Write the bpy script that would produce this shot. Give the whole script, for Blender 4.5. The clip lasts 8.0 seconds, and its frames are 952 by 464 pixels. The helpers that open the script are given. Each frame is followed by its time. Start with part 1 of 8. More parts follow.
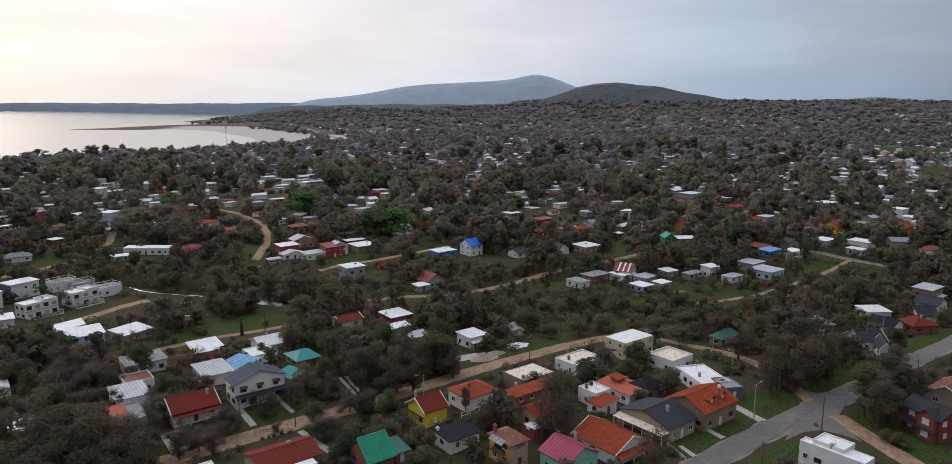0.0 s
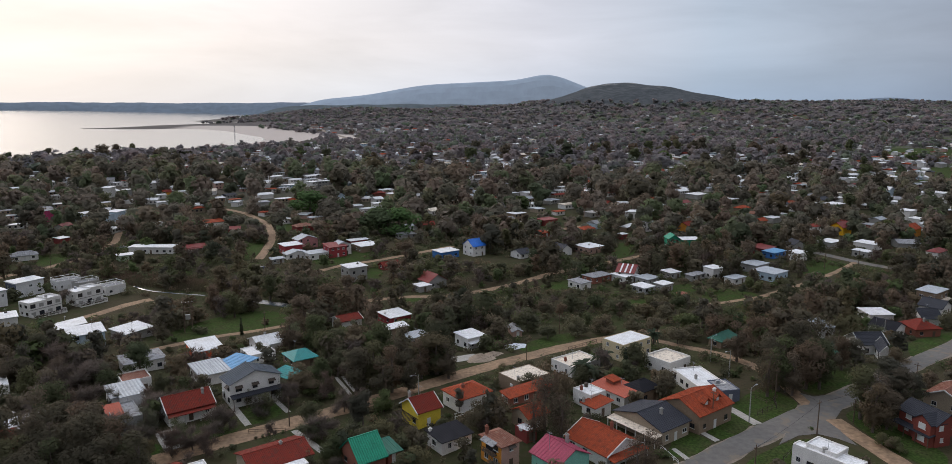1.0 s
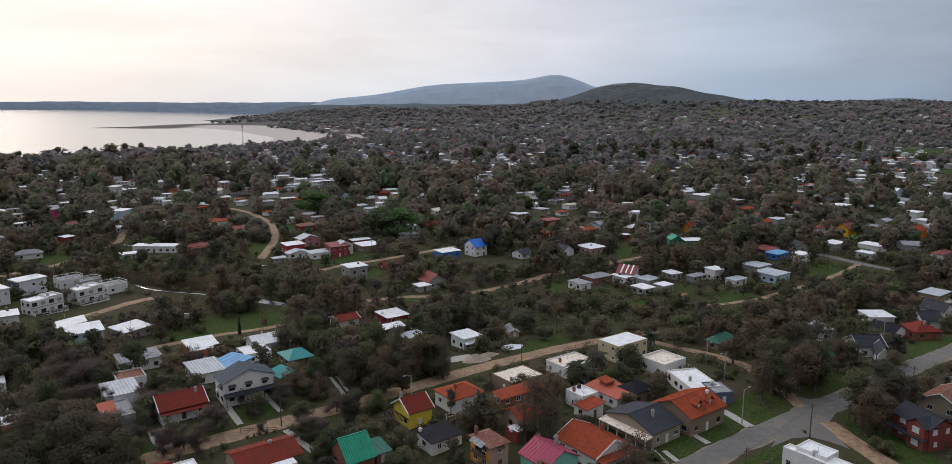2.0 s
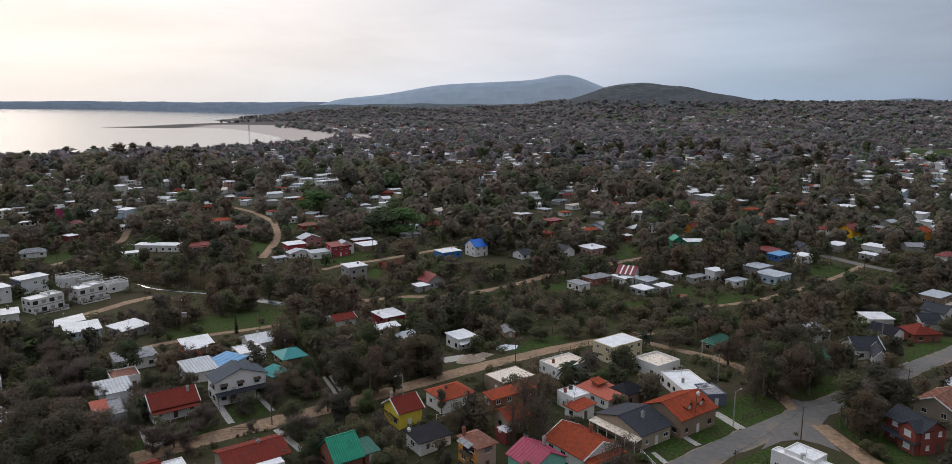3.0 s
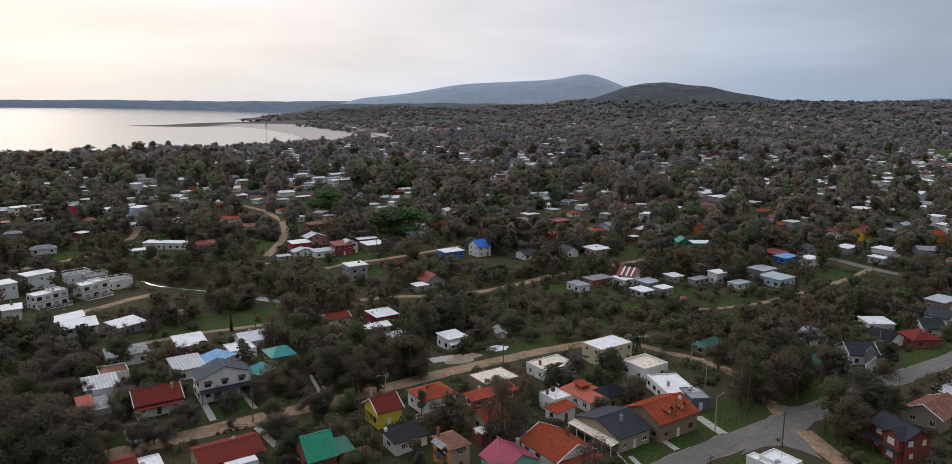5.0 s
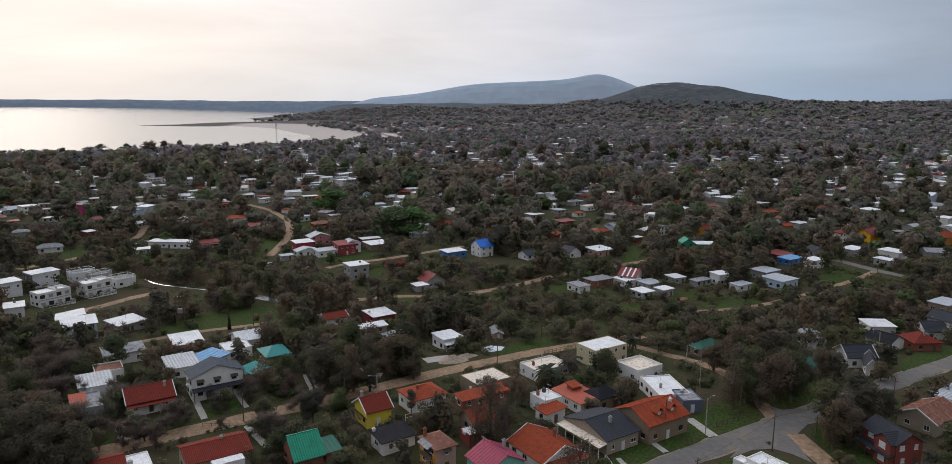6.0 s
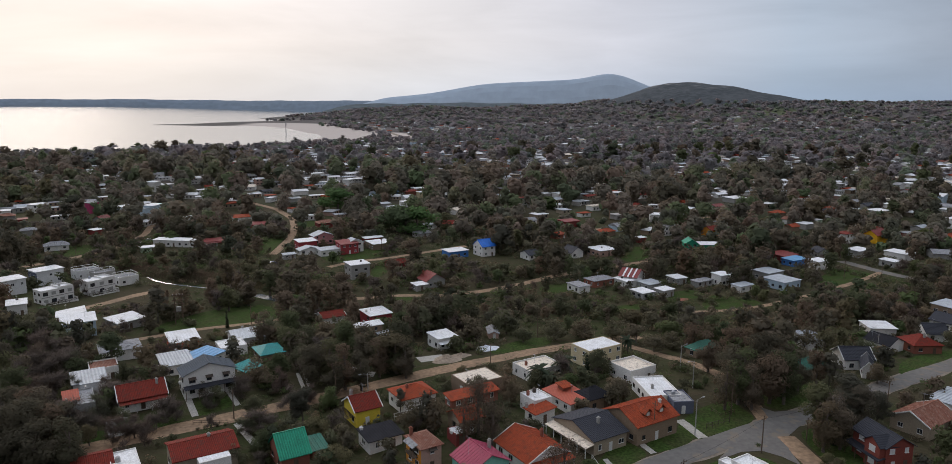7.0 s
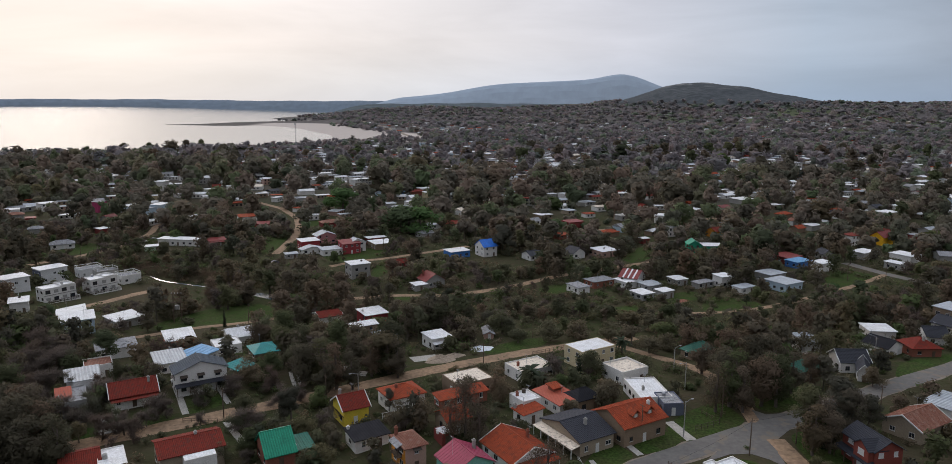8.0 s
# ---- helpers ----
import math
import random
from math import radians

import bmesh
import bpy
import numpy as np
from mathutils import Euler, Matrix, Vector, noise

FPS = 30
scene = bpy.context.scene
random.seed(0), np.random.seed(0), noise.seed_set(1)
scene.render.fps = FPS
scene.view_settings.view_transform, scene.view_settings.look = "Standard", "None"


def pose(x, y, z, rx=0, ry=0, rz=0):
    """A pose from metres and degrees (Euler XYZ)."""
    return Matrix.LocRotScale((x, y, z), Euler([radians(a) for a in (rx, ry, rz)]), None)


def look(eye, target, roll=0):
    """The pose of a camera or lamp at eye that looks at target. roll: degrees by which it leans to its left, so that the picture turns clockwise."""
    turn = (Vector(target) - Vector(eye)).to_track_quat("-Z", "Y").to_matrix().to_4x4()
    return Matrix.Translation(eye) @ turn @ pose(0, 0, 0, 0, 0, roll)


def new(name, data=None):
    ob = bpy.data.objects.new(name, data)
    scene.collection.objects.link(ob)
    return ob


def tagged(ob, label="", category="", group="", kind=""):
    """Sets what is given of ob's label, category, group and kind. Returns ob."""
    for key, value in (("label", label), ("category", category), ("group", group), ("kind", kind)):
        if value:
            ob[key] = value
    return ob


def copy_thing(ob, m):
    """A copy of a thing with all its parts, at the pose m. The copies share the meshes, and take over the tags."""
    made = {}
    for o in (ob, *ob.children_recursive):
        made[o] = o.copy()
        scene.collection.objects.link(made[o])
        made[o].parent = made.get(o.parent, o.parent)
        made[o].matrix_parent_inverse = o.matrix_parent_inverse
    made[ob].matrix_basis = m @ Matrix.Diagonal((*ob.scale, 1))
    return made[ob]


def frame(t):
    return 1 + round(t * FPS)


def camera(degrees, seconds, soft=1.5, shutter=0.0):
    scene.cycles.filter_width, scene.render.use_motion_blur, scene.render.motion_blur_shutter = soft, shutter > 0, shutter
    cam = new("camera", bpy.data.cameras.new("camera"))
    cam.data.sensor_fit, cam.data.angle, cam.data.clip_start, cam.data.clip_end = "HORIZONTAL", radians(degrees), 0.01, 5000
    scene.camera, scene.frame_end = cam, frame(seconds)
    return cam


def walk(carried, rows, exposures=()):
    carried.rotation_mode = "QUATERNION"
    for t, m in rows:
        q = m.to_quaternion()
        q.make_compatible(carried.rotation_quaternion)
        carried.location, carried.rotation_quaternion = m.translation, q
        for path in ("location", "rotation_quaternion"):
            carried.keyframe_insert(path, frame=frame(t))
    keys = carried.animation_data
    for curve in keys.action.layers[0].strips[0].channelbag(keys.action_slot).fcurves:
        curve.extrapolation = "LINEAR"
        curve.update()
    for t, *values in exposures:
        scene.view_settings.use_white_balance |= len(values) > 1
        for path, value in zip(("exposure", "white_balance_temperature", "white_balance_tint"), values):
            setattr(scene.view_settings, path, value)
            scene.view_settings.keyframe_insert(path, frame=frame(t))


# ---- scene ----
cam = camera(67.1, 8.0, soft=0.5)
METRES, EYE, TILT, LEAN, TURN = 36.3, 73.0, -10.2, 0.0, 0.0
ROWS = [
    (0.0, 0.0, 0.0, 0.0, 0.0, 0.0, -0.0),
    (0.5, 0.0469, 0.0007, 0.0036, 0.39, -0.01, -0.11),
    (1.0, 0.0969, 0.0015, 0.0071, 0.77, -0.01, -0.21),
    (1.5, 0.1501, 0.0028, 0.0102, 1.14, -0.02, -0.32),
    (3.0, 0.3158, 0.0089, 0.0175, 2.16, -0.04, -0.59),
    (3.5, 0.3765, 0.0121, 0.0201, 2.51, -0.06, -0.69),
    (4.0, 0.4383, 0.0161, 0.0228, 2.87, -0.07, -0.78),
    (4.5, 0.5027, 0.0205, 0.0261, 3.34, -0.09, -0.89),
    (6.0, 0.7085, 0.0406, 0.0346, 4.8, -0.13, -1.2),
    (6.5, 0.7791, 0.0482, 0.0355, 5.28, -0.15, -1.31),
    (7.0, 0.8505, 0.0567, 0.0362, 5.76, -0.17, -1.4),
    (7.5, 0.9229, 0.0654, 0.0377, 6.24, -0.17, -1.51),
    (8.0, 0.9956, 0.0746, 0.039, 6.71, -0.17, -1.62),
]
walk(cam, [(t, pose(0, 0, EYE, TILT, LEAN, TURN) @ pose(METRES * x, METRES * y, METRES * z, 90 + pitch, roll, yaw)) for t, x, y, z, yaw, pitch, roll in ROWS],
     exposures=[(0.0, 0.10), (3.0, 0.07), (6.0, 0.02), (8.0, -0.02)])

# ---- world and sun: overcast evening, the low sun behind cloud over the bay ----
SUN_AZ, SUN_EL = radians(-38), radians(20)      # azimuth from +y towards -x
world = bpy.data.worlds.new("overcast_evening")
scene.world = world
world.use_nodes = True
wn, wl = world.node_tree.nodes, world.node_tree.links
wn.clear()


def wnode(kind, **values):
    n = wn.new(kind)
    for key, v in values.items():
        n.inputs[key].default_value = v
    return n


sky = wn.new("ShaderNodeTexSky")
sky.sky_type, sky.sun_disc = "NISHITA", False
sky.sun_elevation, sky.sun_rotation = SUN_EL, SUN_AZ
coord = wn.new("ShaderNodeTexCoord")
split = wn.new("ShaderNodeSeparateXYZ")
wl.new(coord.outputs["Generated"], split.inputs[0])
# bright cloud towards the sun, blue-grey cloud away from it
toward = wn.new("ShaderNodeVectorMath")
toward.operation = "DOT_PRODUCT"
toward.inputs[1].default_value = (math.sin(SUN_AZ), math.cos(SUN_AZ), 0.12)
wl.new(coord.outputs["Generated"], toward.inputs[0])
glow = wn.new("ShaderNodeValToRGB")
glow.color_ramp.elements[0].position, glow.color_ramp.elements[0].color = 0.0, (0.235, 0.255, 0.30, 1)
glow.color_ramp.elements[1].position, glow.color_ramp.elements[1].color = 1.0, (0.96, 0.87, 0.83, 1)
for at, c in ((0.33, (0.318, 0.362, 0.452, 1)), (0.57, (0.455, 0.53, 0.645, 1)), (0.74, (0.66, 0.67, 0.75, 1)), (0.90, (0.83, 0.79, 0.80, 1))):
    glow.color_ramp.elements.new(at).color = c
wl.new(toward.outputs["Value"], glow.inputs[0])
# layered streaks of cloud, flattened towards the horizon
squash = wn.new("ShaderNodeMapping")
squash.inputs["Scale"].default_value = (1.3, 1.3, 7.0)
squash.inputs["Rotation"].default_value = (0.12, 0.08, 0.3)
wl.new(coord.outputs["Generated"], squash.inputs[0])
streak = wnode("ShaderNodeTexNoise", Scale=2.2, Detail=7.0, Roughness=0.55, Distortion=0.4)
wl.new(squash.outputs[0], streak.inputs["Vector"])
streak_range = wnode("ShaderNodeMapRange")
for key, v in (("From Min", 0.35), ("From Max", 0.68), ("To Min", 0.91), ("To Max", 1.09)):
    streak_range.inputs[key].default_value = v
wl.new(streak.outputs["Fac"], streak_range.inputs["Value"])
clouds = wn.new("ShaderNodeVectorMath")
clouds.operation = "SCALE"
wl.new(glow.outputs[0], clouds.inputs[0])
wl.new(streak_range.outputs[0], clouds.inputs["Scale"])
# an overcast sky is brighter overhead than at its rim
lift = wnode("ShaderNodeMapRange")
lift.interpolation_type = "SMOOTHSTEP"
for key, v in (("From Min", 0.12), ("From Max", 0.9), ("To Min", 1.0), ("To Max", 3.3)):
    lift.inputs[key].default_value = v
wl.new(split.outputs["Z"], lift.inputs["Value"])
high_up = wnode("ShaderNodeMapRange")
high_up.inputs["From Min"].default_value, high_up.inputs["From Max"].default_value = 0.15, 0.6
wl.new(split.outputs["Z"], high_up.inputs["Value"])
overhead = wn.new("ShaderNodeVectorMath")
overhead.operation = "SCALE"
wl.new(clouds.outputs[0], overhead.inputs[0])
wl.new(lift.outputs[0], overhead.inputs["Scale"])
mixer = wn.new("ShaderNodeMixRGB")
mixer.inputs[0].default_value = 0.05
warm = wn.new("ShaderNodeMixRGB")
warm.blend_type = "MULTIPLY"
warm.inputs[2].default_value = (1.03, 0.99, 0.945, 1)
wl.new(high_up.outputs[0], warm.inputs[0])
rim = wnode("ShaderNodeMapRange")
rim.interpolation_type = "SMOOTHSTEP"
rim.inputs["From Min"].default_value, rim.inputs["From Max"].default_value = -0.01, 0.085
rim.inputs["To Min"].default_value, rim.inputs["To Max"].default_value = 1.0, 0.0
wl.new(split.outputs["Z"], rim.inputs["Value"])
cool = wn.new("ShaderNodeMixRGB")
cool.blend_type = "MULTIPLY"
cool.inputs[2].default_value = (0.80, 0.89, 0.97, 1)
wl.new(rim.outputs[0], cool.inputs[0])
wl.new(overhead.outputs[0], cool.inputs[1])
wl.new(cool.outputs[0], warm.inputs[1])
wl.new(warm.outputs[0], mixer.inputs[1])
sky_dim = wn.new("ShaderNodeVectorMath")
sky_dim.operation = "SCALE"
sky_dim.inputs["Scale"].default_value = 0.1
wl.new(sky.outputs[0], sky_dim.inputs[0])
wl.new(sky_dim.outputs[0], mixer.inputs[2])
background = wnode("ShaderNodeBackground", Strength=1.0)
wl.new(mixer.outputs[0], background.inputs[0])
wout = wn.new("ShaderNodeOutputWorld")
wl.new(background.outputs[0], wout.inputs[0])

sun = new("sun", bpy.data.lights.new("sun", "SUN"))
sun.data.energy, sun.data.angle, sun.data.color = 0.6, radians(14), (1.0, 0.86, 0.74)
sun.matrix_world = look((0, 0, 300), (-math.sin(SUN_AZ) * 100, -math.cos(SUN_AZ) * 100, 300 - math.tan(SUN_EL) * 100))


# ---- materials ----
MATS = {}


def material(name, colour, second=None, rough=0.85, metal=0.0, big=0.25, fine=4.0, vary=0.25, bump=0.15, ribs=None, rib_size=0.5, rib_depth=0.3, spots=None, position=False, specular=0.3):
    """A weathered surface: a colour and a second colour mixed by large stains and fine grain, with relief.
    ribs: "x" or "y", the axis across which sheets or rows of tiles repeat."""
    if name in MATS:
        return MATS[name]
    m = bpy.data.materials.new(name)
    m.use_nodes = True
    n, l = m.node_tree.nodes, m.node_tree.links
    b = n["Principled BSDF"]
    b.inputs["Roughness"].default_value, b.inputs["Metallic"].default_value = rough, metal
    b.inputs["Specular IOR Level"].default_value = specular
    second = second or tuple(c * 0.55 for c in colour)
    tc = n.new("ShaderNodeTexCoord")
    info = n.new("ShaderNodeObjectInfo")
    if position:
        geo = n.new("ShaderNodeNewGeometry")
        vec = geo.outputs["Position"]
    else:
        shift = n.new("ShaderNodeVectorMath")
        shift.operation = "MULTIPLY_ADD"
        shift.inputs[0].default_value = (37.0, 91.0, 13.0)
        l.new(info.outputs["Random"], shift.inputs[1])
        l.new(tc.outputs["Object"], shift.inputs[2])
        vec = shift.outputs[0]

    def grain(scale, detail):
        t = n.new("ShaderNodeTexNoise")
        t.inputs["Scale"].default_value, t.inputs["Detail"].default_value = scale, detail
        l.new(vec, t.inputs["Vector"])
        return t.outputs["Fac"]

    large, small = grain(big, 5), grain(fine, 4)
    ramp = n.new("ShaderNodeMapRange")
    ramp.inputs["From Min"].default_value, ramp.inputs["From Max"].default_value = 0.40, 0.70
    ramp.inputs["To Max"].default_value = min(1.0, vary * 2.4)
    l.new(large, ramp.inputs["Value"])
    mix = n.new("ShaderNodeMixRGB")
    mix.inputs[1].default_value, mix.inputs[2].default_value = (*colour, 1), (*second, 1)
    l.new(ramp.outputs[0], mix.inputs[0])
    tone = n.new("ShaderNodeMapRange")
    tone.inputs["From Min"].default_value, tone.inputs["From Max"].default_value = 0.3, 0.7
    tone.inputs["To Min"].default_value, tone.inputs["To Max"].default_value = 1 - vary, 1 + vary
    l.new(small, tone.inputs["Value"])
    hsv = n.new("ShaderNodeHueSaturation")
    l.new(mix.outputs[0], hsv.inputs["Color"])
    l.new(tone.outputs[0], hsv.inputs["Value"])
    out, height = hsv.outputs[0], small
    if spots:
        patch = n.new("ShaderNodeMapRange")
        patch.inputs["From Min"].default_value, patch.inputs["From Max"].default_value = 0.56, 0.62
        l.new(grain(big * 2.7, 6), patch.inputs["Value"])
        over = n.new("ShaderNodeMixRGB")
        over.inputs[2].default_value = (*spots, 1)
        l.new(patch.outputs[0], over.inputs[0])
        l.new(out, over.inputs[1])
        out = over.outputs[0]
    if ribs:
        wave = n.new("ShaderNodeTexWave")
        wave.bands_direction = ribs.upper()
        wave.inputs["Scale"].default_value = 0.314 / rib_size
        wave.inputs["Distortion"].default_value = 0.15
        l.new(tc.outputs["Object"], wave.inputs["Vector"])
        rib_bump = n.new("ShaderNodeBump")
        rib_bump.inputs["Strength"].default_value, rib_bump.inputs["Distance"].default_value = rib_depth, 0.08
        l.new(wave.outputs["Fac"], rib_bump.inputs["Height"])
        # base colour darkens in the grooves between ribs, more for deeper ribs
        dirt = n.new("ShaderNodeMapRange")
        dirt.inputs["To Min"].default_value, dirt.inputs["To Max"].default_value = 1 - rib_depth * 0.55, 1.0
        l.new(wave.outputs["Fac"], dirt.inputs["Value"])
        groove = n.new("ShaderNodeHueSaturation")
        l.new(out, groove.inputs["Color"])
        l.new(dirt.outputs[0], groove.inputs["Value"])
        out = groove.outputs[0]
    relief = n.new("ShaderNodeBump")
    relief.inputs["Strength"].default_value, relief.inputs["Distance"].default_value = bump, 0.05
    l.new(height, relief.inputs["Height"])
    if ribs:
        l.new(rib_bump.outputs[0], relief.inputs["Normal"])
    l.new(relief.outputs[0], b.inputs["Normal"])
    l.new(out, b.inputs["Base Color"])
    MATS[name] = m
    return m


WALLS = {
    "slategrey": (0.10, 0.11, 0.15),
    "white": (0.66, 0.64, 0.61), "cream": (0.50, 0.42, 0.27), "beige": (0.30, 0.245, 0.18), "tan": (0.22, 0.16, 0.11),
    "yellow": (0.60, 0.45, 0.05), "orange": (0.62, 0.26, 0.04), "mint": (0.22, 0.50, 0.40), "brick": (0.24, 0.09, 0.06),
    "brickred": (0.22, 0.055, 0.04), "stone": (0.30, 0.29, 0.27), "concrete": (0.33, 0.33, 0.32), "darkred": (0.20, 0.04, 0.035),
    "redorange": (0.58, 0.09, 0.03), "paleblue": (0.42, 0.52, 0.60), "greywhite": (0.62, 0.62, 0.62), "pink": (0.48, 0.22, 0.22),
    "crimson": (0.30, 0.045, 0.05), "blue": (0.05, 0.16, 0.42), "pinkbrown": (0.42, 0.27, 0.22), "yelloworange": (0.78, 0.42, 0.02),
    "greenwall": (0.02, 0.22, 0.13), "magentawall": (0.38, 0.05, 0.13), "palegreenwall": (0.38, 0.46, 0.34),
}
TOPS = {  # colour, second colour, rib size, rib depth, roughness
    "redtile": ((0.20, 0.032, 0.021), (0.12, 0.030, 0.023), 0.34, 0.5, 0.85),
    "orangetile": ((0.33, 0.064, 0.027), (0.20, 0.050, 0.028), 0.34, 0.5, 0.85),
    "orangesheet": ((0.36, 0.075, 0.04), (0.28, 0.07, 0.045), 0.5, 0.3, 0.7),
    "browntile": ((0.22, 0.085, 0.055), (0.30, 0.17, 0.12), 0.34, 0.6, 0.85),
    "magenta": ((0.30, 0.035, 0.075), (0.20, 0.035, 0.06), 0.8, 0.25, 0.6),
    "redsheet": ((0.20, 0.032, 0.028), (0.15, 0.04, 0.034), 0.6, 0.3, 0.65),
    "slate": ((0.028, 0.030, 0.040), (0.022, 0.023, 0.029), 0.4, 0.5, 0.75),
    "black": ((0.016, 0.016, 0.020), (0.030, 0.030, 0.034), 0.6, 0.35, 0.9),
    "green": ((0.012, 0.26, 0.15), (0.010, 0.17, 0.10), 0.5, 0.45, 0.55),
    "palegreen": ((0.035, 0.14, 0.10), (0.04, 0.09, 0.065), 0.5, 0.3, 0.7),
    "teal": ((0.02, 0.24, 0.23), (0.03, 0.14, 0.13), 0.5, 0.4, 0.6),
    "bluegrey": ((0.052, 0.070, 0.092), (0.036, 0.048, 0.062), 0.8, 0.6, 0.75),
    "greysheet": ((0.40, 0.43, 0.46), (0.25, 0.265, 0.28), 0.8, 0.5, 0.6),
    "bluesheet": ((0.12, 0.32, 0.55), (0.10, 0.22, 0.36), 0.8, 0.4, 0.55),
    "brightblue": ((0.02, 0.15, 0.58), (0.02, 0.10, 0.36), 0.5, 0.3, 0.6),
    "whitepaint": ((0.66, 0.665, 0.675), (0.44, 0.43, 0.41), 1.0, 0.12, 0.7),
    "cream": ((0.64, 0.56, 0.46), (0.47, 0.40, 0.33), 1.0, 0.10, 0.75),
    "concrete": ((0.26, 0.26, 0.27), (0.16, 0.16, 0.16), 1.0, 0.15, 0.9),
}


def wall_mat(key):
    c = WALLS[key]
    return material("render_" + key, c, tuple(v * 0.62 for v in c), rough=0.9, big=0.35, fine=5, vary=0.14, bump=0.2)


def roof_mat(key, axis):
    c, second, size, depth, rough = TOPS[key]
    return material("roof_" + key + "_" + axis, c, second, rough=rough, specular=0.12 if key in ("black", "redtile", "orangetile") else 0.3, big=0.45, fine=3, vary=0.2, bump=0.2, ribs=axis, rib_size=size, rib_depth=depth,
                    spots={"redtile": (0.13, 0.038, 0.027), "orangetile": (0.21, 0.055, 0.029), "cream": (0.36, 0.31, 0.26), "concrete": (0.13, 0.13, 0.13), "browntile": (0.28, 0.15, 0.11)}.get(key))


GLASS = material("window_glass", (0.02, 0.024, 0.03), (0.035, 0.04, 0.045), rough=0.12, vary=0.1, bump=0.02, specular=0.6)
FRAME_WHITE = material("window_frame_white", (0.6, 0.6, 0.58), rough=0.6, vary=0.1)
FRAME_DARK = material("window_frame_dark", (0.06, 0.045, 0.035), rough=0.6, vary=0.1)
WOOD = material("weathered_wood", (0.12, 0.085, 0.06), rough=0.9, fine=8, vary=0.3)
CONCRETE = material("pole_concrete", (0.34, 0.33, 0.31), rough=0.9, fine=6, vary=0.2)
DIRT = material("dirt_road", (0.245, 0.162, 0.100), (0.145, 0.098, 0.064), rough=0.95, big=0.22, fine=1.1, vary=0.30, bump=0.3, position=True)
ASPHALT = material("asphalt", (0.122, 0.113, 0.104), (0.088, 0.080, 0.074), rough=0.9, big=0.09, fine=0.9, vary=0.14, bump=0.12, spots=(0.15, 0.125, 0.10), position=True)
SHOULDER = material("road_shoulder", (0.20, 0.165, 0.13), (0.13, 0.105, 0.075), rough=0.95, big=0.2, fine=1.2, vary=0.25, bump=0.3, position=True)
PAVING = material("pale_paving", (0.33, 0.31, 0.28), (0.22, 0.21, 0.19), rough=0.9, big=0.3, fine=2.5, vary=0.2, position=True)
LAWN = material("lawn", (0.034, 0.056, 0.014), (0.044, 0.048, 0.019), rough=1.0, big=0.22, fine=1.6, vary=0.42, bump=0.6, position=True, specular=0.05)
BARK = material("bark", (0.14, 0.115, 0.098), rough=1.0, fine=6, vary=0.3, specular=0.05)
METAL = material("galvanised_steel", (0.32, 0.33, 0.35), rough=0.5, metal=0.6, vary=0.15)


def leaf_mat(name, colour, second, spread=0.17):
    """Foliage: each leaf clump takes its own tone, each tree its own cast."""
    m = bpy.data.materials.new(name)
    m.use_nodes = True
    n, l = m.node_tree.nodes, m.node_tree.links
    b = n["Principled BSDF"]
    b.inputs["Roughness"].default_value, b.inputs["Specular IOR Level"].default_value = 0.85, 0.12
    geo, info = n.new("ShaderNodeNewGeometry"), n.new("ShaderNodeObjectInfo")
    own = n.new("ShaderNodeAttribute")
    own.attribute_name = "cast"
    add = n.new("ShaderNodeMath")
    add.operation = "ADD"
    l.new(info.outputs["Random"], add.inputs[0])
    l.new(own.outputs["Fac"], add.inputs[1])
    turn = n.new("ShaderNodeMath")
    turn.operation = "FRACT"
    l.new(add.outputs[0], turn.inputs[0])
    mix = n.new("ShaderNodeValToRGB")
    ramp = mix.color_ramp
    ramp.elements[0].color, ramp.elements[1].color = (*(c * 0.72 for c in colour), 1), (*(c * 0.85 for c in second), 1)
    for at, base, shift in ((0.22, colour, (1.0, 1.0, 1.0)), (0.45, second, (1.0, 1.0, 1.0)), (0.62, second, (1.04, 0.93, 0.88)), (0.78, colour, (0.88, 1.16, 0.8)), (0.90, colour, (0.62, 0.72, 0.62))):
        ramp.elements.new(at).color = (*(c * k for c, k in zip(base, shift)), 1)
    l.new(turn.outputs[0], mix.inputs["Fac"])
    tone = n.new("ShaderNodeMapRange")
    tone.inputs["To Min"].default_value, tone.inputs["To Max"].default_value = 1 - spread, 1 + spread
    l.new(geo.outputs["Random Per Island"], tone.inputs["Value"])
    hsv = n.new("ShaderNodeHueSaturation")
    l.new(mix.outputs[0], hsv.inputs["Color"])
    l.new(tone.outputs[0], hsv.inputs["Value"])
    l.new(hsv.outputs[0], b.inputs["Base Color"])
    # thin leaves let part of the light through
    through_leaf = n.new("ShaderNodeBsdfTranslucent")
    l.new(hsv.outputs[0], through_leaf.inputs["Color"])
    both = n.new("ShaderNodeMixShader")
    both.inputs[0].default_value = 0.5
    l.new(b.outputs[0], both.inputs[1])
    l.new(through_leaf.outputs[0], both.inputs[2])
    l.new(both.outputs[0], n["Material Output"].inputs["Surface"])
    return m


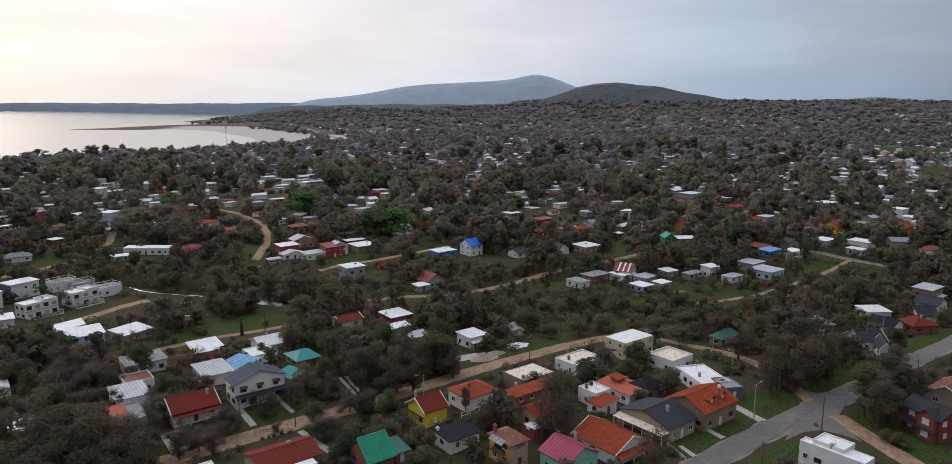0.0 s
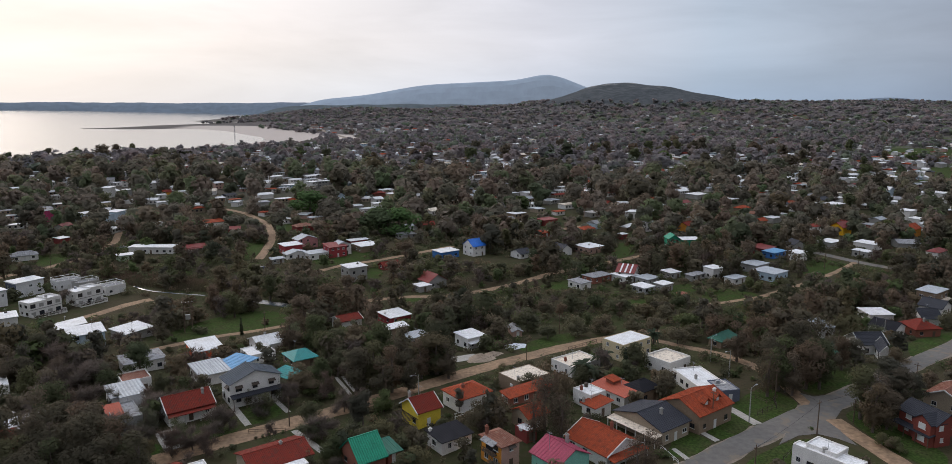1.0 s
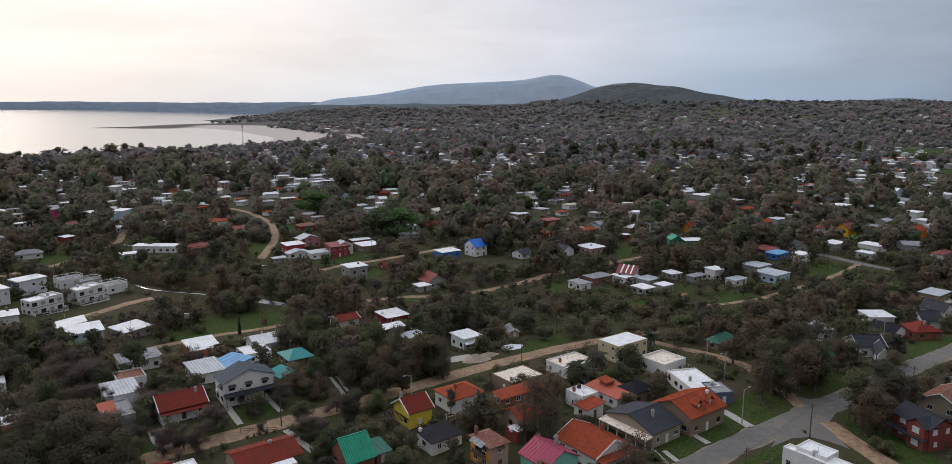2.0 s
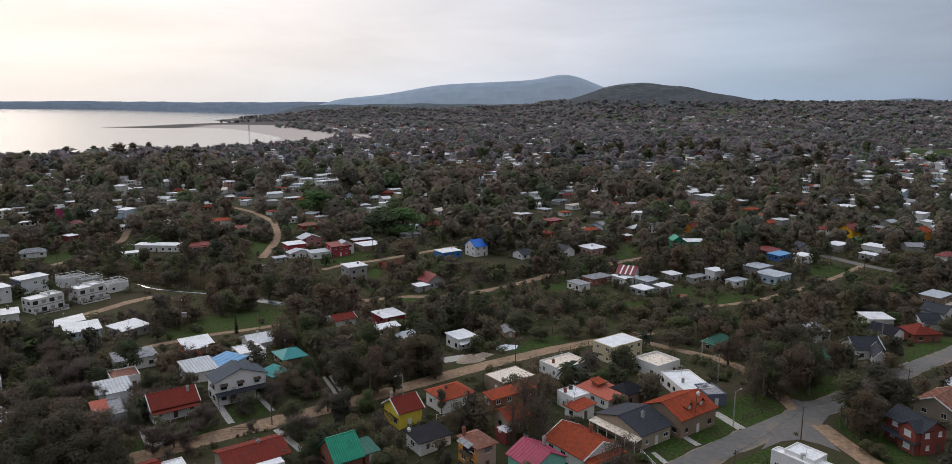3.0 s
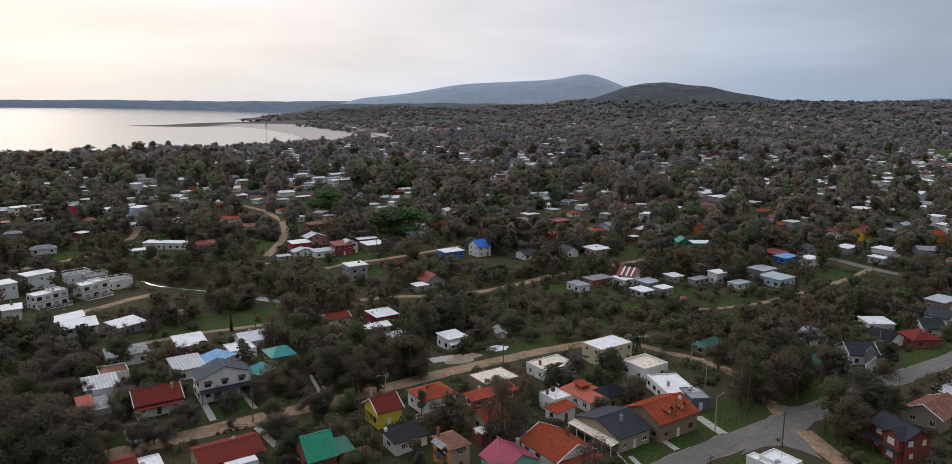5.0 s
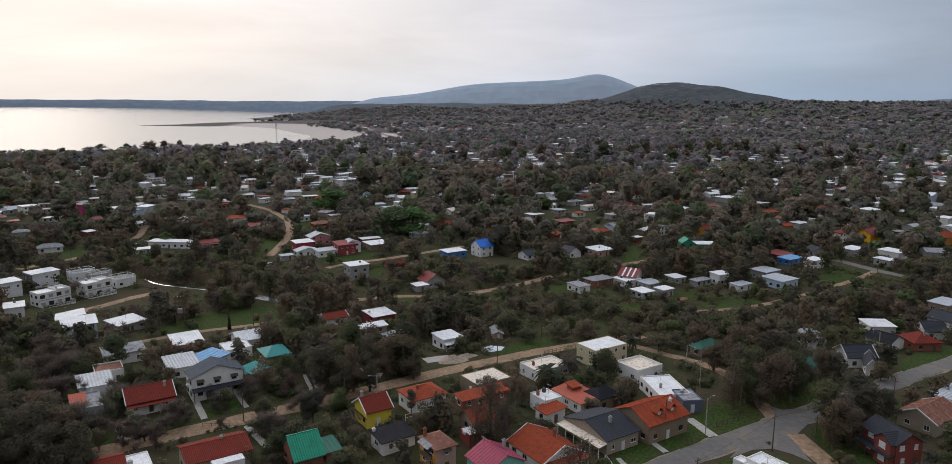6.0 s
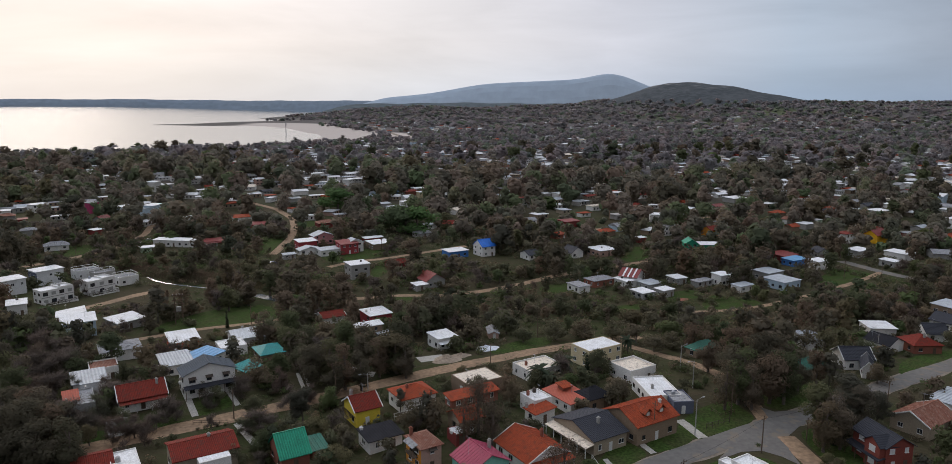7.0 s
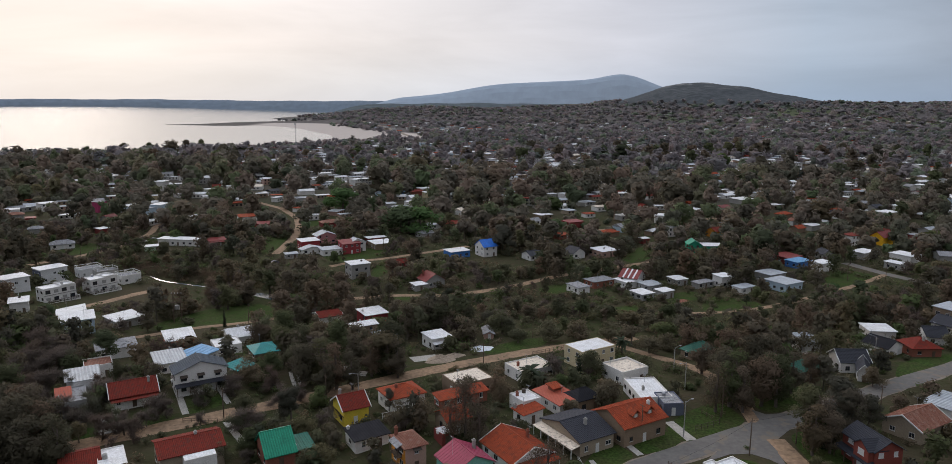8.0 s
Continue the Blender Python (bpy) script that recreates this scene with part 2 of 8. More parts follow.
LEAVES = {
    "eucalyptus": leaf_mat("eucalyptus_leaves", (0.106, 0.093, 0.063), (0.140, 0.109, 0.078)),
    "pine": leaf_mat("pine_needles", (0.090, 0.086, 0.064), (0.109, 0.099, 0.074)),
    "acacia": leaf_mat("acacia_leaves", (0.111, 0.112, 0.064), (0.149, 0.124, 0.083)),
    "bare": leaf_mat("winter_twigs", (0.150, 0.122, 0.104), (0.120, 0.096, 0.082)),
    "willow": leaf_mat("fresh_leaves", (0.100, 0.132, 0.066), (0.092, 0.118, 0.058)),
    "shrub": leaf_mat("scrub_leaves", (0.118, 0.117, 0.067), (0.160, 0.131, 0.089)),
    "cypress": leaf_mat("cypress_leaves", (0.042, 0.057, 0.035), (0.052, 0.065, 0.039)),
    "palm": leaf_mat("palm_fronds", (0.055, 0.072, 0.045), (0.065, 0.078, 0.050)),
    # far leaves, paled and greyed: distance haze put into their colour
    "grey_eucalyptus": leaf_mat("hazed_eucalyptus_leaves", (0.230, 0.209, 0.214), (0.269, 0.236, 0.237), 0.16),
    "grey_woods": leaf_mat("hazed_grey_woods", (0.210, 0.202, 0.204), (0.244, 0.224, 0.228), 0.16),
    # middle-distance leaves, lightened in colour to stand in for thinner haze
    "olive_eucalyptus": leaf_mat("hazed_olive_leaves", (0.168, 0.151, 0.115), (0.214, 0.175, 0.140), 0.16),
    "olive_woods": leaf_mat("hazed_olive_woods", (0.149, 0.149, 0.108), (0.190, 0.166, 0.127), 0.16),
    "reeds": leaf_mat("dry_reeds", (0.150, 0.110, 0.078), (0.125, 0.095, 0.070), 0.3),
    "casuarina": leaf_mat("casuarina_needles", (0.131, 0.100, 0.073), (0.112, 0.092, 0.068), 0.3),
    "poplar": leaf_mat("poplar_twigs", (0.188, 0.143, 0.105), (0.158, 0.128, 0.099)),
}


# ---- mesh helpers ----
def mesh_of(name, verts, faces, mat):
    me = bpy.data.meshes.new(name)
    me.from_pydata([tuple(v) for v in verts], [], [tuple(f) for f in faces])
    if mat:
        me.materials.append(mat)
    me.update()
    return me


def part(name, bm, mat, parent=None, label=""):
    """Links a bmesh as one mesh object under a thing or part."""
    me = bpy.data.meshes.new(name)
    bmesh.ops.recalc_face_normals(bm, faces=bm.faces)
    bm.to_mesh(me)
    bm.free()
    me.materials.append(mat)
    ob = new(name, me)
    ob.parent = parent
    return tagged(ob, label)


def box(bm, x0, y0, z0, x1, y1, z1):
    m = Matrix.Translation(((x0 + x1) / 2, (y0 + y1) / 2, (z0 + z1) / 2)) @ Matrix.Diagonal((abs(x1 - x0), abs(y1 - y0), abs(z1 - z0), 1))
    return bmesh.ops.create_cube(bm, size=1.0, matrix=m)["verts"]


def boxes(*sizes):
    bm = bmesh.new()
    for one in sizes:
        box(bm, *one)
    return bm


def slab(bm, corners, thick):
    """A slab of even thickness under a four- or three-cornered sheet."""
    top = [bm.verts.new(c) for c in corners]
    low = [bm.verts.new((c[0], c[1], c[2] - thick)) for c in corners]
    bm.faces.new(top)
    bm.faces.new(low[::-1])
    for i in range(len(top)):
        j = (i + 1) % len(top)
        bm.faces.new((top[j], top[i], low[i], low[j]))


def tube(bm, a, b, ra, rb, sides=6):
    a, b = Vector(a), Vector(b)
    axis = (b - a).normalized()
    side = axis.cross(Vector((0.31, 0.87, 0.38))).normalized()
    up = axis.cross(side)
    rings = []
    for p, r in ((a, ra), (b, rb)):
        rings.append([bm.verts.new(p + (side * math.cos(k) + up * math.sin(k)) * r) for k in (i * math.tau / sides for i in range(sides))])
    for i in range(sides):
        j = (i + 1) % sides
        bm.faces.new((rings[0][i], rings[0][j], rings[1][j], rings[1][i]))
    bm.faces.new(rings[1])
    bm.faces.new(rings[0][::-1])


def thing(name, m, label, category, group=""):
    ob = new(name)
    ob.matrix_basis = m
    return tagged(ob, label, category, group)


# ---- land, bay, hills ----
def smooth(a, b, v):
    t = np.clip((v - a) / (b - a), 0, 1)
    return t * t * (3 - 2 * t)


COAST = [(-1600, 250), (-1050, 540), (-700, 950), (-540, 1180), (-458, 1476), (-472, 1597), (-514, 1709), (-634, 1909), (-725, 2070), (-841, 2210), (-956, 2287), (-1050, 2215), (-1270, 2262),
         (-1190, 2370), (-1161, 2622), (-1067, 2810), (-1094, 2980), (-1284, 3171), (-1356, 3574), (-1326, 3853), (-1472, 4363), (-1674, 4673), (-1500, 4560), (-2400, 4620), (-4500, 4640)]


def inland(x, y):
    """Distance from the shore, positive on land."""
    best, wet = np.full_like(x, 1e9), np.zeros(np.shape(x), bool)
    ring = COAST + [(-9000, 4640), (-9000, 250)]
    for (ax, ay), (bx, by) in zip(ring, ring[1:] + ring[:1]):
        dx, dy = bx - ax, by - ay
        if ax > -9000 and bx > -9000:
            t = np.clip(((x - ax) * dx + (y - ay) * dy) / (dx * dx + dy * dy), 0, 1)
            best = np.minimum(best, np.hypot(x - ax - t * dx, y - ay - t * dy))
        if ay != by:
            wet ^= ((ay > y) != (by > y)) & (x < dx * (y - ay) / dy + ax)
    return np.where(wet, -best, best)


def bell(v, at, left, right, power=2.0):
    s = np.where(v < at, left, right)
    return np.exp(-np.abs((v - at) / s) ** power)


def land_height(x, y):
    x, y = np.asarray(x, float), np.asarray(y, float)
    d = inland(x, y)
    z = 0.5 - 6.2 * smooth(165, 300, y) - 2.3 * np.exp(-((x + 150) / 70) ** 2 - ((y - 265) / 60) ** 2)
    z = z + 2.8 * np.exp(-((x - 9) / 14) ** 2 - ((y - 158) / 13) ** 2) + 2.0 * np.exp(-((x + 66) / 18) ** 2 - ((y - 170) / 15) ** 2)
    z = np.maximum(np.minimum(z, d * 0.017 - 8.3), -14)
    wave = np.sin(x * 0.0061 + 1.3) * np.cos(y * 0.0047) + 0.5 * np.sin(x * 0.013 + y * 0.009)
    far = smooth(700, 2000, y) * smooth(0, 500, d)
    z = z + far * (8 + 7 * wave)
    z = z + smooth(900, 2700, y) * smooth(150, 1500, x) * 38
    # wooded hill with a rocky brow
    hill = (115 * bell(x, 600, 250, 475, 2.2) + 34 * bell(x, 240, 190, 300)) * bell(y, 3250, 700, 900)
    z = z + hill * (1 + 0.05 * np.sin(x * 0.021) * np.sin(y * 0.017))
    z = z + 40 * smooth(2500, 4200, y) * smooth(0, 700, d)
    return z


def make_land():
    xs = np.concatenate([np.linspace(-4400, -900, 60), np.linspace(-860, -210, 28), np.linspace(-200, 200, 80), np.linspace(212, 900, 28), np.linspace(950, 4400, 60)])
    ys = np.concatenate([np.linspace(-700, 60, 8), np.linspace(68, 700, 80), np.linspace(730, 4700, 140)])
    gx, gy = np.meshgrid(xs, ys)
    gz = land_height(gx, gy)
    nx = len(xs)
    verts = np.stack([gx.ravel(), gy.ravel(), gz.ravel()], -1)
    i, j = np.meshgrid(np.arange(nx - 1), np.arange(len(ys) - 1))
    k = (j * nx + i).ravel()
    faces = np.stack([k, k + 1, k + nx + 1, k + nx], -1)
    me = mesh_of("ground", verts.tolist(), faces.tolist(), GROUND)
    ob = new("ground", me)
    return tagged(ob, "rough winter grass and scrub ground under the trees", "ground", kind="structure")


def ground_material():
    """Rough grass, scrub and bare earth, greyed far off by painted haze; sand where the land meets the bay; pale rock
    on the hill's brow.
    """
    m = bpy.data.materials.new("rough_grass")
    m.use_nodes = True
    n, l = m.node_tree.nodes, m.node_tree.links
    b = n["Principled BSDF"]
    b.inputs["Roughness"].default_value, b.inputs["Specular IOR Level"].default_value = 1.0, 0.05
    geo = n.new("ShaderNodeNewGeometry")
    xyz = n.new("ShaderNodeSeparateXYZ")
    l.new(geo.outputs["Position"], xyz.inputs[0])

    def field(scale, lo, hi, detail=5):
        t = n.new("ShaderNodeTexNoise")
        t.inputs["Scale"].default_value, t.inputs["Detail"].default_value = scale, detail
        l.new(geo.outputs["Position"], t.inputs["Vector"])
        r = n.new("ShaderNodeMapRange")
        r.inputs["From Min"].default_value, r.inputs["From Max"].default_value = lo, hi
        l.new(t.outputs["Fac"], r.inputs["Value"])
        return r.outputs[0]

    def blend(fac, a, c):
        x = n.new("ShaderNodeMixRGB")
        l.new(fac, x.inputs[0])
        for slot, v in ((1, a), (2, c)):
            if isinstance(v, tuple):
                x.inputs[slot].default_value = (*v, 1)
            else:
                l.new(v, x.inputs[slot])
        return x.outputs[0]

    def band(value, lo, hi):
        r = n.new("ShaderNodeMapRange")
        r.inputs["From Min"].default_value, r.inputs["From Max"].default_value = lo, hi
        l.new(value, r.inputs["Value"])
        return r.outputs[0]

    def product(a, c):
        x = n.new("ShaderNodeMath")
        x.operation = "MULTIPLY"
        l.new(a, x.inputs[0])
        l.new(c, x.inputs[1])
        return x.outputs[0]

    grass = blend(field(0.03, 0.4, 0.62), (0.036, 0.043, 0.017), (0.054, 0.046, 0.027))
    grass = blend(field(0.35, 0.45, 0.7), grass, (0.058, 0.046, 0.029))
    # ground beyond the plots, greyed in its colour to imitate haze
    hazed_woodland = blend(field(0.05, 0.35, 0.65), (0.078, 0.070, 0.068), (0.106, 0.096, 0.093))
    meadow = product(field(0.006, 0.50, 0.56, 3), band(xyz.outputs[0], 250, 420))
    hazed_woodland = blend(meadow, hazed_woodland, (0.078, 0.090, 0.050))
    grass = blend(band(xyz.outputs[1], 500, 800), grass, hazed_woodland)
    # the hill's woods, tinted blue-grey to stand in for haze
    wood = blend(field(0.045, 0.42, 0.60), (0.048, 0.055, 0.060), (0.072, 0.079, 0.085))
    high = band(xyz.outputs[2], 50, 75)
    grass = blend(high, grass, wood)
    rock = product(band(xyz.outputs[2], 125, 150), field(0.016, 0.54, 0.64))
    grass = blend(rock, grass, (0.17, 0.172, 0.17))
    low = band(xyz.outputs[2], -3.5, -4.2)
    low = product(low, band(xyz.outputs[1], 1350, 1420))
    shore = blend(band(xyz.outputs[0], -960, -1010), (0.42, 0.37, 0.335), (0.10, 0.092, 0.085))
    col = blend(low, grass, shore)
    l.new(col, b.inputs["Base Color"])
    relief = n.new("ShaderNodeBump")
    relief.inputs["Strength"].default_value, relief.inputs["Distance"].default_value = 0.7, 0.3
    l.new(field(0.8, 0.2, 0.8), relief.inputs["Height"])
    l.new(relief.outputs[0], b.inputs["Normal"])
    return m


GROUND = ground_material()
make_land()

WATER = material("bay_water", (0.10, 0.12, 0.13), rough=0.18, big=0.01, fine=0.08, vary=0.1, bump=0.12, position=True, specular=0.9)


def bay():
    """The bay as one sheet; its far reach, too distant to build at its true range, is drawn nearer and raised to fit
    the camera's view.
    """
    xs, ys = np.linspace(-4600, -200, 45), np.concatenate([np.linspace(150, 2900, 12), np.linspace(3000, 4660, 34)])
    gx, gy = np.meshgrid(xs, ys)
    gz = -8.5 + smooth(2950, 4640, gy) * np.interp(gx, (-3600, -1500), (46, 6))
    k = (np.arange(len(ys) - 1)[:, None] * 45 + np.arange(44)[None]).ravel()
    return mesh_of("water", np.stack([gx.ravel(), gy.ravel(), gz.ravel()], -1).tolist(), np.stack([k, k + 1, k + 46, k + 45], -1).tolist(), WATER)


sea = new("water", bay())
tagged(sea, "calm pale bay water under an overcast sky", "water", kind="structure")


def ridge(name, label, y, heights, x0, x1, depth, mat, steps=160, base=-5.0):
    """A distant ridge: a skyline given by a function of x, with a near and a far slope."""
    verts, faces = [], []
    rows = 7
    for i in range(steps + 1):
        x = x0 + (x1 - x0) * i / steps
        top = heights(x)
        at = min(y, math.sqrt(max(1.0, 5300.0 ** 2 - x * x)))      # bent nearer at the flanks to stay within the camera's clip distance
        for k in range(rows):
            t = k / (rows - 1)
            rough = 0.05 * top * math.sin(x * 0.013 + k * 1.9) * math.sin(x * 0.0047 + k)
            verts.append((x, at + depth * t, base + (top - base) * math.sin(t * math.pi / 2) + rough * (1 - t)))
    for i in range(steps):
        for k in range(rows - 1):
            a = i * rows + k
            faces.append((a, a + rows, a + rows + 1, a + 1))
    return tagged(new(name, mesh_of(name, verts, faces, mat)), label, "hill", kind="structure")


# backdrop colours carry painted distance haze, not the slopes' own colour
HILL_BLUE = material("far_hill_hazed", (0.20, 0.245, 0.30), (0.245, 0.285, 0.33), rough=1.0, big=0.004, fine=0.02, vary=0.08, bump=0.3, position=True, specular=0.0)
COAST_BLUE = material("far_coast_hazed", (0.115, 0.14, 0.175), (0.145, 0.17, 0.20), rough=1.0, big=0.004, fine=0.03, vary=0.15, bump=0.3, position=True, specular=0.0)
RIDGE_GREY = material("hazed_ridge", (0.085, 0.10, 0.105), (0.115, 0.125, 0.125), rough=1.0, big=0.006, fine=0.03, vary=0.2, bump=0.4, position=True, specular=0.0)
# a faint glow in the haze colour lifts the backdrops' darks
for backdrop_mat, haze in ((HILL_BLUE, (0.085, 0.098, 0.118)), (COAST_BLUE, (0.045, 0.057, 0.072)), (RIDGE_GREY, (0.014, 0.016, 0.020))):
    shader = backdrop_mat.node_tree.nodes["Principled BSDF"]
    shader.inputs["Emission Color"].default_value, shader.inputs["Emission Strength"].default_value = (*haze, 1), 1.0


def g(x, at, left, right, power=2.0):
    return math.exp(-abs((x - at) / (left if x < at else right)) ** power)


ridge("backdrop_hill", "distant haze-blue hill ridge beyond the town", 4450,
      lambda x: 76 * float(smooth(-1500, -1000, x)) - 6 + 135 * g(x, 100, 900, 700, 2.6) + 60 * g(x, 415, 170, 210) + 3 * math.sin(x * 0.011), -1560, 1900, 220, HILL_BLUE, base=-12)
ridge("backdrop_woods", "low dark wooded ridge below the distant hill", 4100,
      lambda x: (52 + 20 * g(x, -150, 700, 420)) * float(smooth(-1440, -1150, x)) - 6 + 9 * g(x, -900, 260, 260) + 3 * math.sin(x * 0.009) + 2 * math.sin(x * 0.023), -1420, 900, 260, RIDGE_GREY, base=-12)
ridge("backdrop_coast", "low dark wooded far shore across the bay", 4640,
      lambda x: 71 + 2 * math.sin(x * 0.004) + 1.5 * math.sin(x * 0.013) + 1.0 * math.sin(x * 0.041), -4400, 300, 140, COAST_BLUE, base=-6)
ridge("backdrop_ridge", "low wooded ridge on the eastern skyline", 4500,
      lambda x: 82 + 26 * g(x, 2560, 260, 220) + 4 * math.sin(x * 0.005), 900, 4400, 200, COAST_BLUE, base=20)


# ---- roads and paved strips ----
OPEN = []        # places kept clear in the camera's view: x, y, half width, height
BLOCKED = []     # discs where nothing grows: x, y, radius


def strip(name, pts, width, mat, label, z=0.03, kind="structure", edge=0.25, clear=True, seen=True, category="road"):
    """A road along a line of points, slightly crowned, with an uneven edge."""
    rnd = random.Random(name + str(pts[0]))
    fine = []
    for (ax, ay), (bx, by) in zip(pts, pts[1:]):
        k = max(1, int(math.hypot(bx - ax, by - ay) / 3))
        fine += [(ax + (bx - ax) * i / k, ay + (by - ay) * i / k) for i in range(k)]
    fine.append(pts[-1])
    for _ in range(3):
        fine = [fine[0]] + [((a[0] + 2 * b[0] + c[0]) / 4, (a[1] + 2 * b[1] + c[1]) / 4) for a, b, c in zip(fine, fine[1:], fine[2:])] + [fine[-1]]
    verts, faces = [], []
    for i, (x, y) in enumerate(fine):
        a, c = fine[max(0, i - 1)], fine[min(len(fine) - 1, i + 1)]
        d = Vector((c[0] - a[0], c[1] - a[1])).normalized()
        nx, ny = -d.y, d.x
        for s in (-1, -0.5, 0, 0.5, 1):
            wob = (width / 2) * s + (rnd.uniform(-edge, edge) if abs(s) == 1 else 0)
            verts.append((x + nx * wob, y + ny * wob, z + 0.08 * (1 - s * s) + float(land_height(x + nx * wob, y + ny * wob))))
        if clear:
            BLOCKED.append((x, y, width / 2 + 0.8))
            if seen:
                OPEN.append((x, y, 0.6, 0.2))
    for i in range(len(fine) - 1):
        for k in range(4):
            a = i * 5 + k
            faces.append((a, a + 1, a + 6, a + 5))
    me = mesh_of(name, verts, faces, mat)
    return tagged(new(name, me), label, category, kind=kind)


def apron(corners, mat, label):
    """A flat paved area of any outline."""
    bm = bmesh.new()
    ring = [bm.verts.new((x, y, 0.072 + float(land_height(x, y)))) for x, y in corners]
    bmesh.ops.triangulate(bm, faces=[bm.faces.new(ring)])
    me = bpy.data.meshes.new("road")
    bm.to_mesh(me)
    bm.free()
    me.materials.append(mat)
    for x, y in corners:
        BLOCKED.append((x, y, 1.5))
    return tagged(new("road", me), label, "road", kind="structure")


strip("road", [(-82.2, 123.4), (-65.9, 135.2), (-61.2, 138.8), (-42.1, 153.5), (-31.2, 161.9), (-21.8, 169.2), (2.7, 191.7), (27.5, 212.9), (42.5, 223.1), (61.5, 236.0)], 5.8, DIRT, "pale brown rutted dirt road between house plots")
strip("road", [(23.4, 116.9), (36.9, 127.3), (52.6, 140.7), (69.8, 154.3), (83.6, 164.4), (100.1, 176.0), (126.6, 197.8), (139.4, 208.2), (163.9, 227.8), (210.5, 262.0)], 6.1, ASPHALT, "grey asphalt street with earth shoulders", z=0.08, edge=0.1)
strip("road", [(36.9, 127.3), (52.6, 140.7), (69.8, 154.3), (83.6, 164.4), (100.1, 176.0), (126.6, 197.8), (139.4, 208.2), (163.9, 227.8)], 7.2, SHOULDER, "pale earth shoulders of the asphalt street", z=0.0, edge=0.5)
strip("road", [(82.9, 164.4), (82.3, 173.1), (82.4, 181.8), (81.0, 193.3), (75.6, 205.0), (61.0, 218.6), (51.8, 229.4)], 3.8, DIRT, "narrow dirt lane joining the asphalt street")
strip("road", [(84.4, 158.5), (85.2, 153.1), (86.8, 145.9), (89.3, 136.8), (91.5, 125.1)], 4.8, DIRT, "dirt lane opposite the junction")
strip("road", [(-47.2, 278.3), (-31.0, 286.0), (-11.1, 287.8), (4.2, 298.0), (17.8, 309.6), (33.0, 328.0), (66.2, 354.3), (88.7, 372.0), (119.9, 402.2)], 4.5, DIRT, "dirt road along the creek", seen=False)
strip("road", [(75.8, 274.2), (92.1, 276.2), (114.2, 286.6), (141.3, 308.5), (169.9, 334.2), (191.0, 357.1)], 3.0, DIRT, "dirt road climbing to the paved lane", seen=False)
strip("road", [(180.8, 380.0), (191.0, 357.1), (202.6, 340.6)], 6.0, ASPHALT, "grey paved lane by the white houses", z=0.05, edge=0.1)
strip("road", [(-220.8, 315.6), (-210.7, 335.4), (-206.3, 348.1), (-201.6, 367.8), (-209.3, 402.2), (-226.5, 441.7), (-253.2, 489.5)], 4.2, DIRT, "dirt road through the pines", seen=False)
strip("road", [(-112.7, 357.8), (-116.0, 381.8), (-120.3, 405.8), (-128.7, 435.3), (-142.4, 469.2), (-170.2, 511.5), (-199.8, 538.8)], 4.6, DIRT, "dirt road curving between gardens")
strip("road", [(-75.0, 333.8), (-67.0, 345.0), (-53.4, 354.4), (-30.6, 376.8), (-14.9, 393.3)], 4.0, DIRT, "dirt lane by the red ruin")
strip("road", [(-99.1, 209.5), (-91.6, 218.7), (-84.2, 227.8), (-77.9, 229.9), (-64.8, 242.2)], 3.6, DIRT, "dirt lane behind the bungalows")
strip("road", [(107.3, 489.5), (133.2, 508.7), (162.0, 532.5)], 6, DIRT, "dirt road between far plots", seen=False)
strip("road", [(36.1, 437.4), (65.5, 459.7), (93.8, 484.2)], 6, DIRT, "orange earth track", seen=False)
strip("road", [(-148.2, 253.8), (-144.6, 268.4), (-140.7, 282.6), (-135.3, 287.0)], 5, DIRT, "earth track beside the row houses")
strip("road", [(-787.3, 2834.4), (-648.4, 2466.5), (-507.8, 2133.7), (-392.7, 1843.0), (-310.5, 1621.6), (-261.3, 1425.5)], 11, SHOULDER, "pale coast road along the shore", clear=False)
strip("water", [(-152.5, 307.4), (-142.4, 300.0), (-132.0, 297.0), (-114.6, 292.3)], 1.3, WATER, "narrow creek water reflecting the sky", z=0.06, category='water')
strip("water", [(-90.4, 282.4), (-83.6, 277.8), (-72.9, 271.9)], 5.0, WATER, "still creek pool reflecting the evening sky", z=0.06, category='water')
strip("pavement", [(-56.4, 160.7), (-50.4, 152.6)], 1.6, PAVING, "pale concrete driveway strip", z=0.06, edge=0.08, category='path')
strip("pavement", [(-49.2, 167.3), (-43.1, 159.7)], 1.4, PAVING, "pale concrete driveway strip", z=0.06, edge=0.08, category='path')
strip("pavement", [(-68.0, 149.4), (-62.2, 141.4)], 4.5, PAVING, "cracked concrete driveway", z=0.06, edge=0.08, category='path')
strip("pavement", [(-36.6, 183.1), (-30.5, 171.0)], 1.0, PAVING, "worn wheel track", z=0.06, edge=0.08, category='path')
strip("pavement", [(-35.1, 184.1), (-29.7, 173.1)], 1.0, PAVING, "worn wheel track", z=0.06, edge=0.08, category='path')
strip("pavement", [(-24.2, 189.1), (-20.1, 181.8), (-15.5, 185.1)], 4.0, PAVING, "pale gravel pad by the road", z=0.06, edge=0.08, category='path')
strip("pavement", [(50.4, 154.3), (54.4, 147.1)], 1.5, PAVING, "concrete drive on a lawn", z=0.06, edge=0.08, category='path')
strip("pavement", [(62.6, 164.4), (66.3, 155.6)], 2.4, PAVING, "concrete drive beside a lawn", z=0.06, edge=0.08, category='path')
strip("pavement", [(-39.4, 150.5), (-30.6, 140.7)], 1.6, PAVING, "narrow concrete path", z=0.06, edge=0.08, category='path')
strip("pavement", [(43.8, 143.4), (45.6, 138.8)], 1.2, PAVING, "concrete path on a lawn", z=0.06, edge=0.08, category='path')
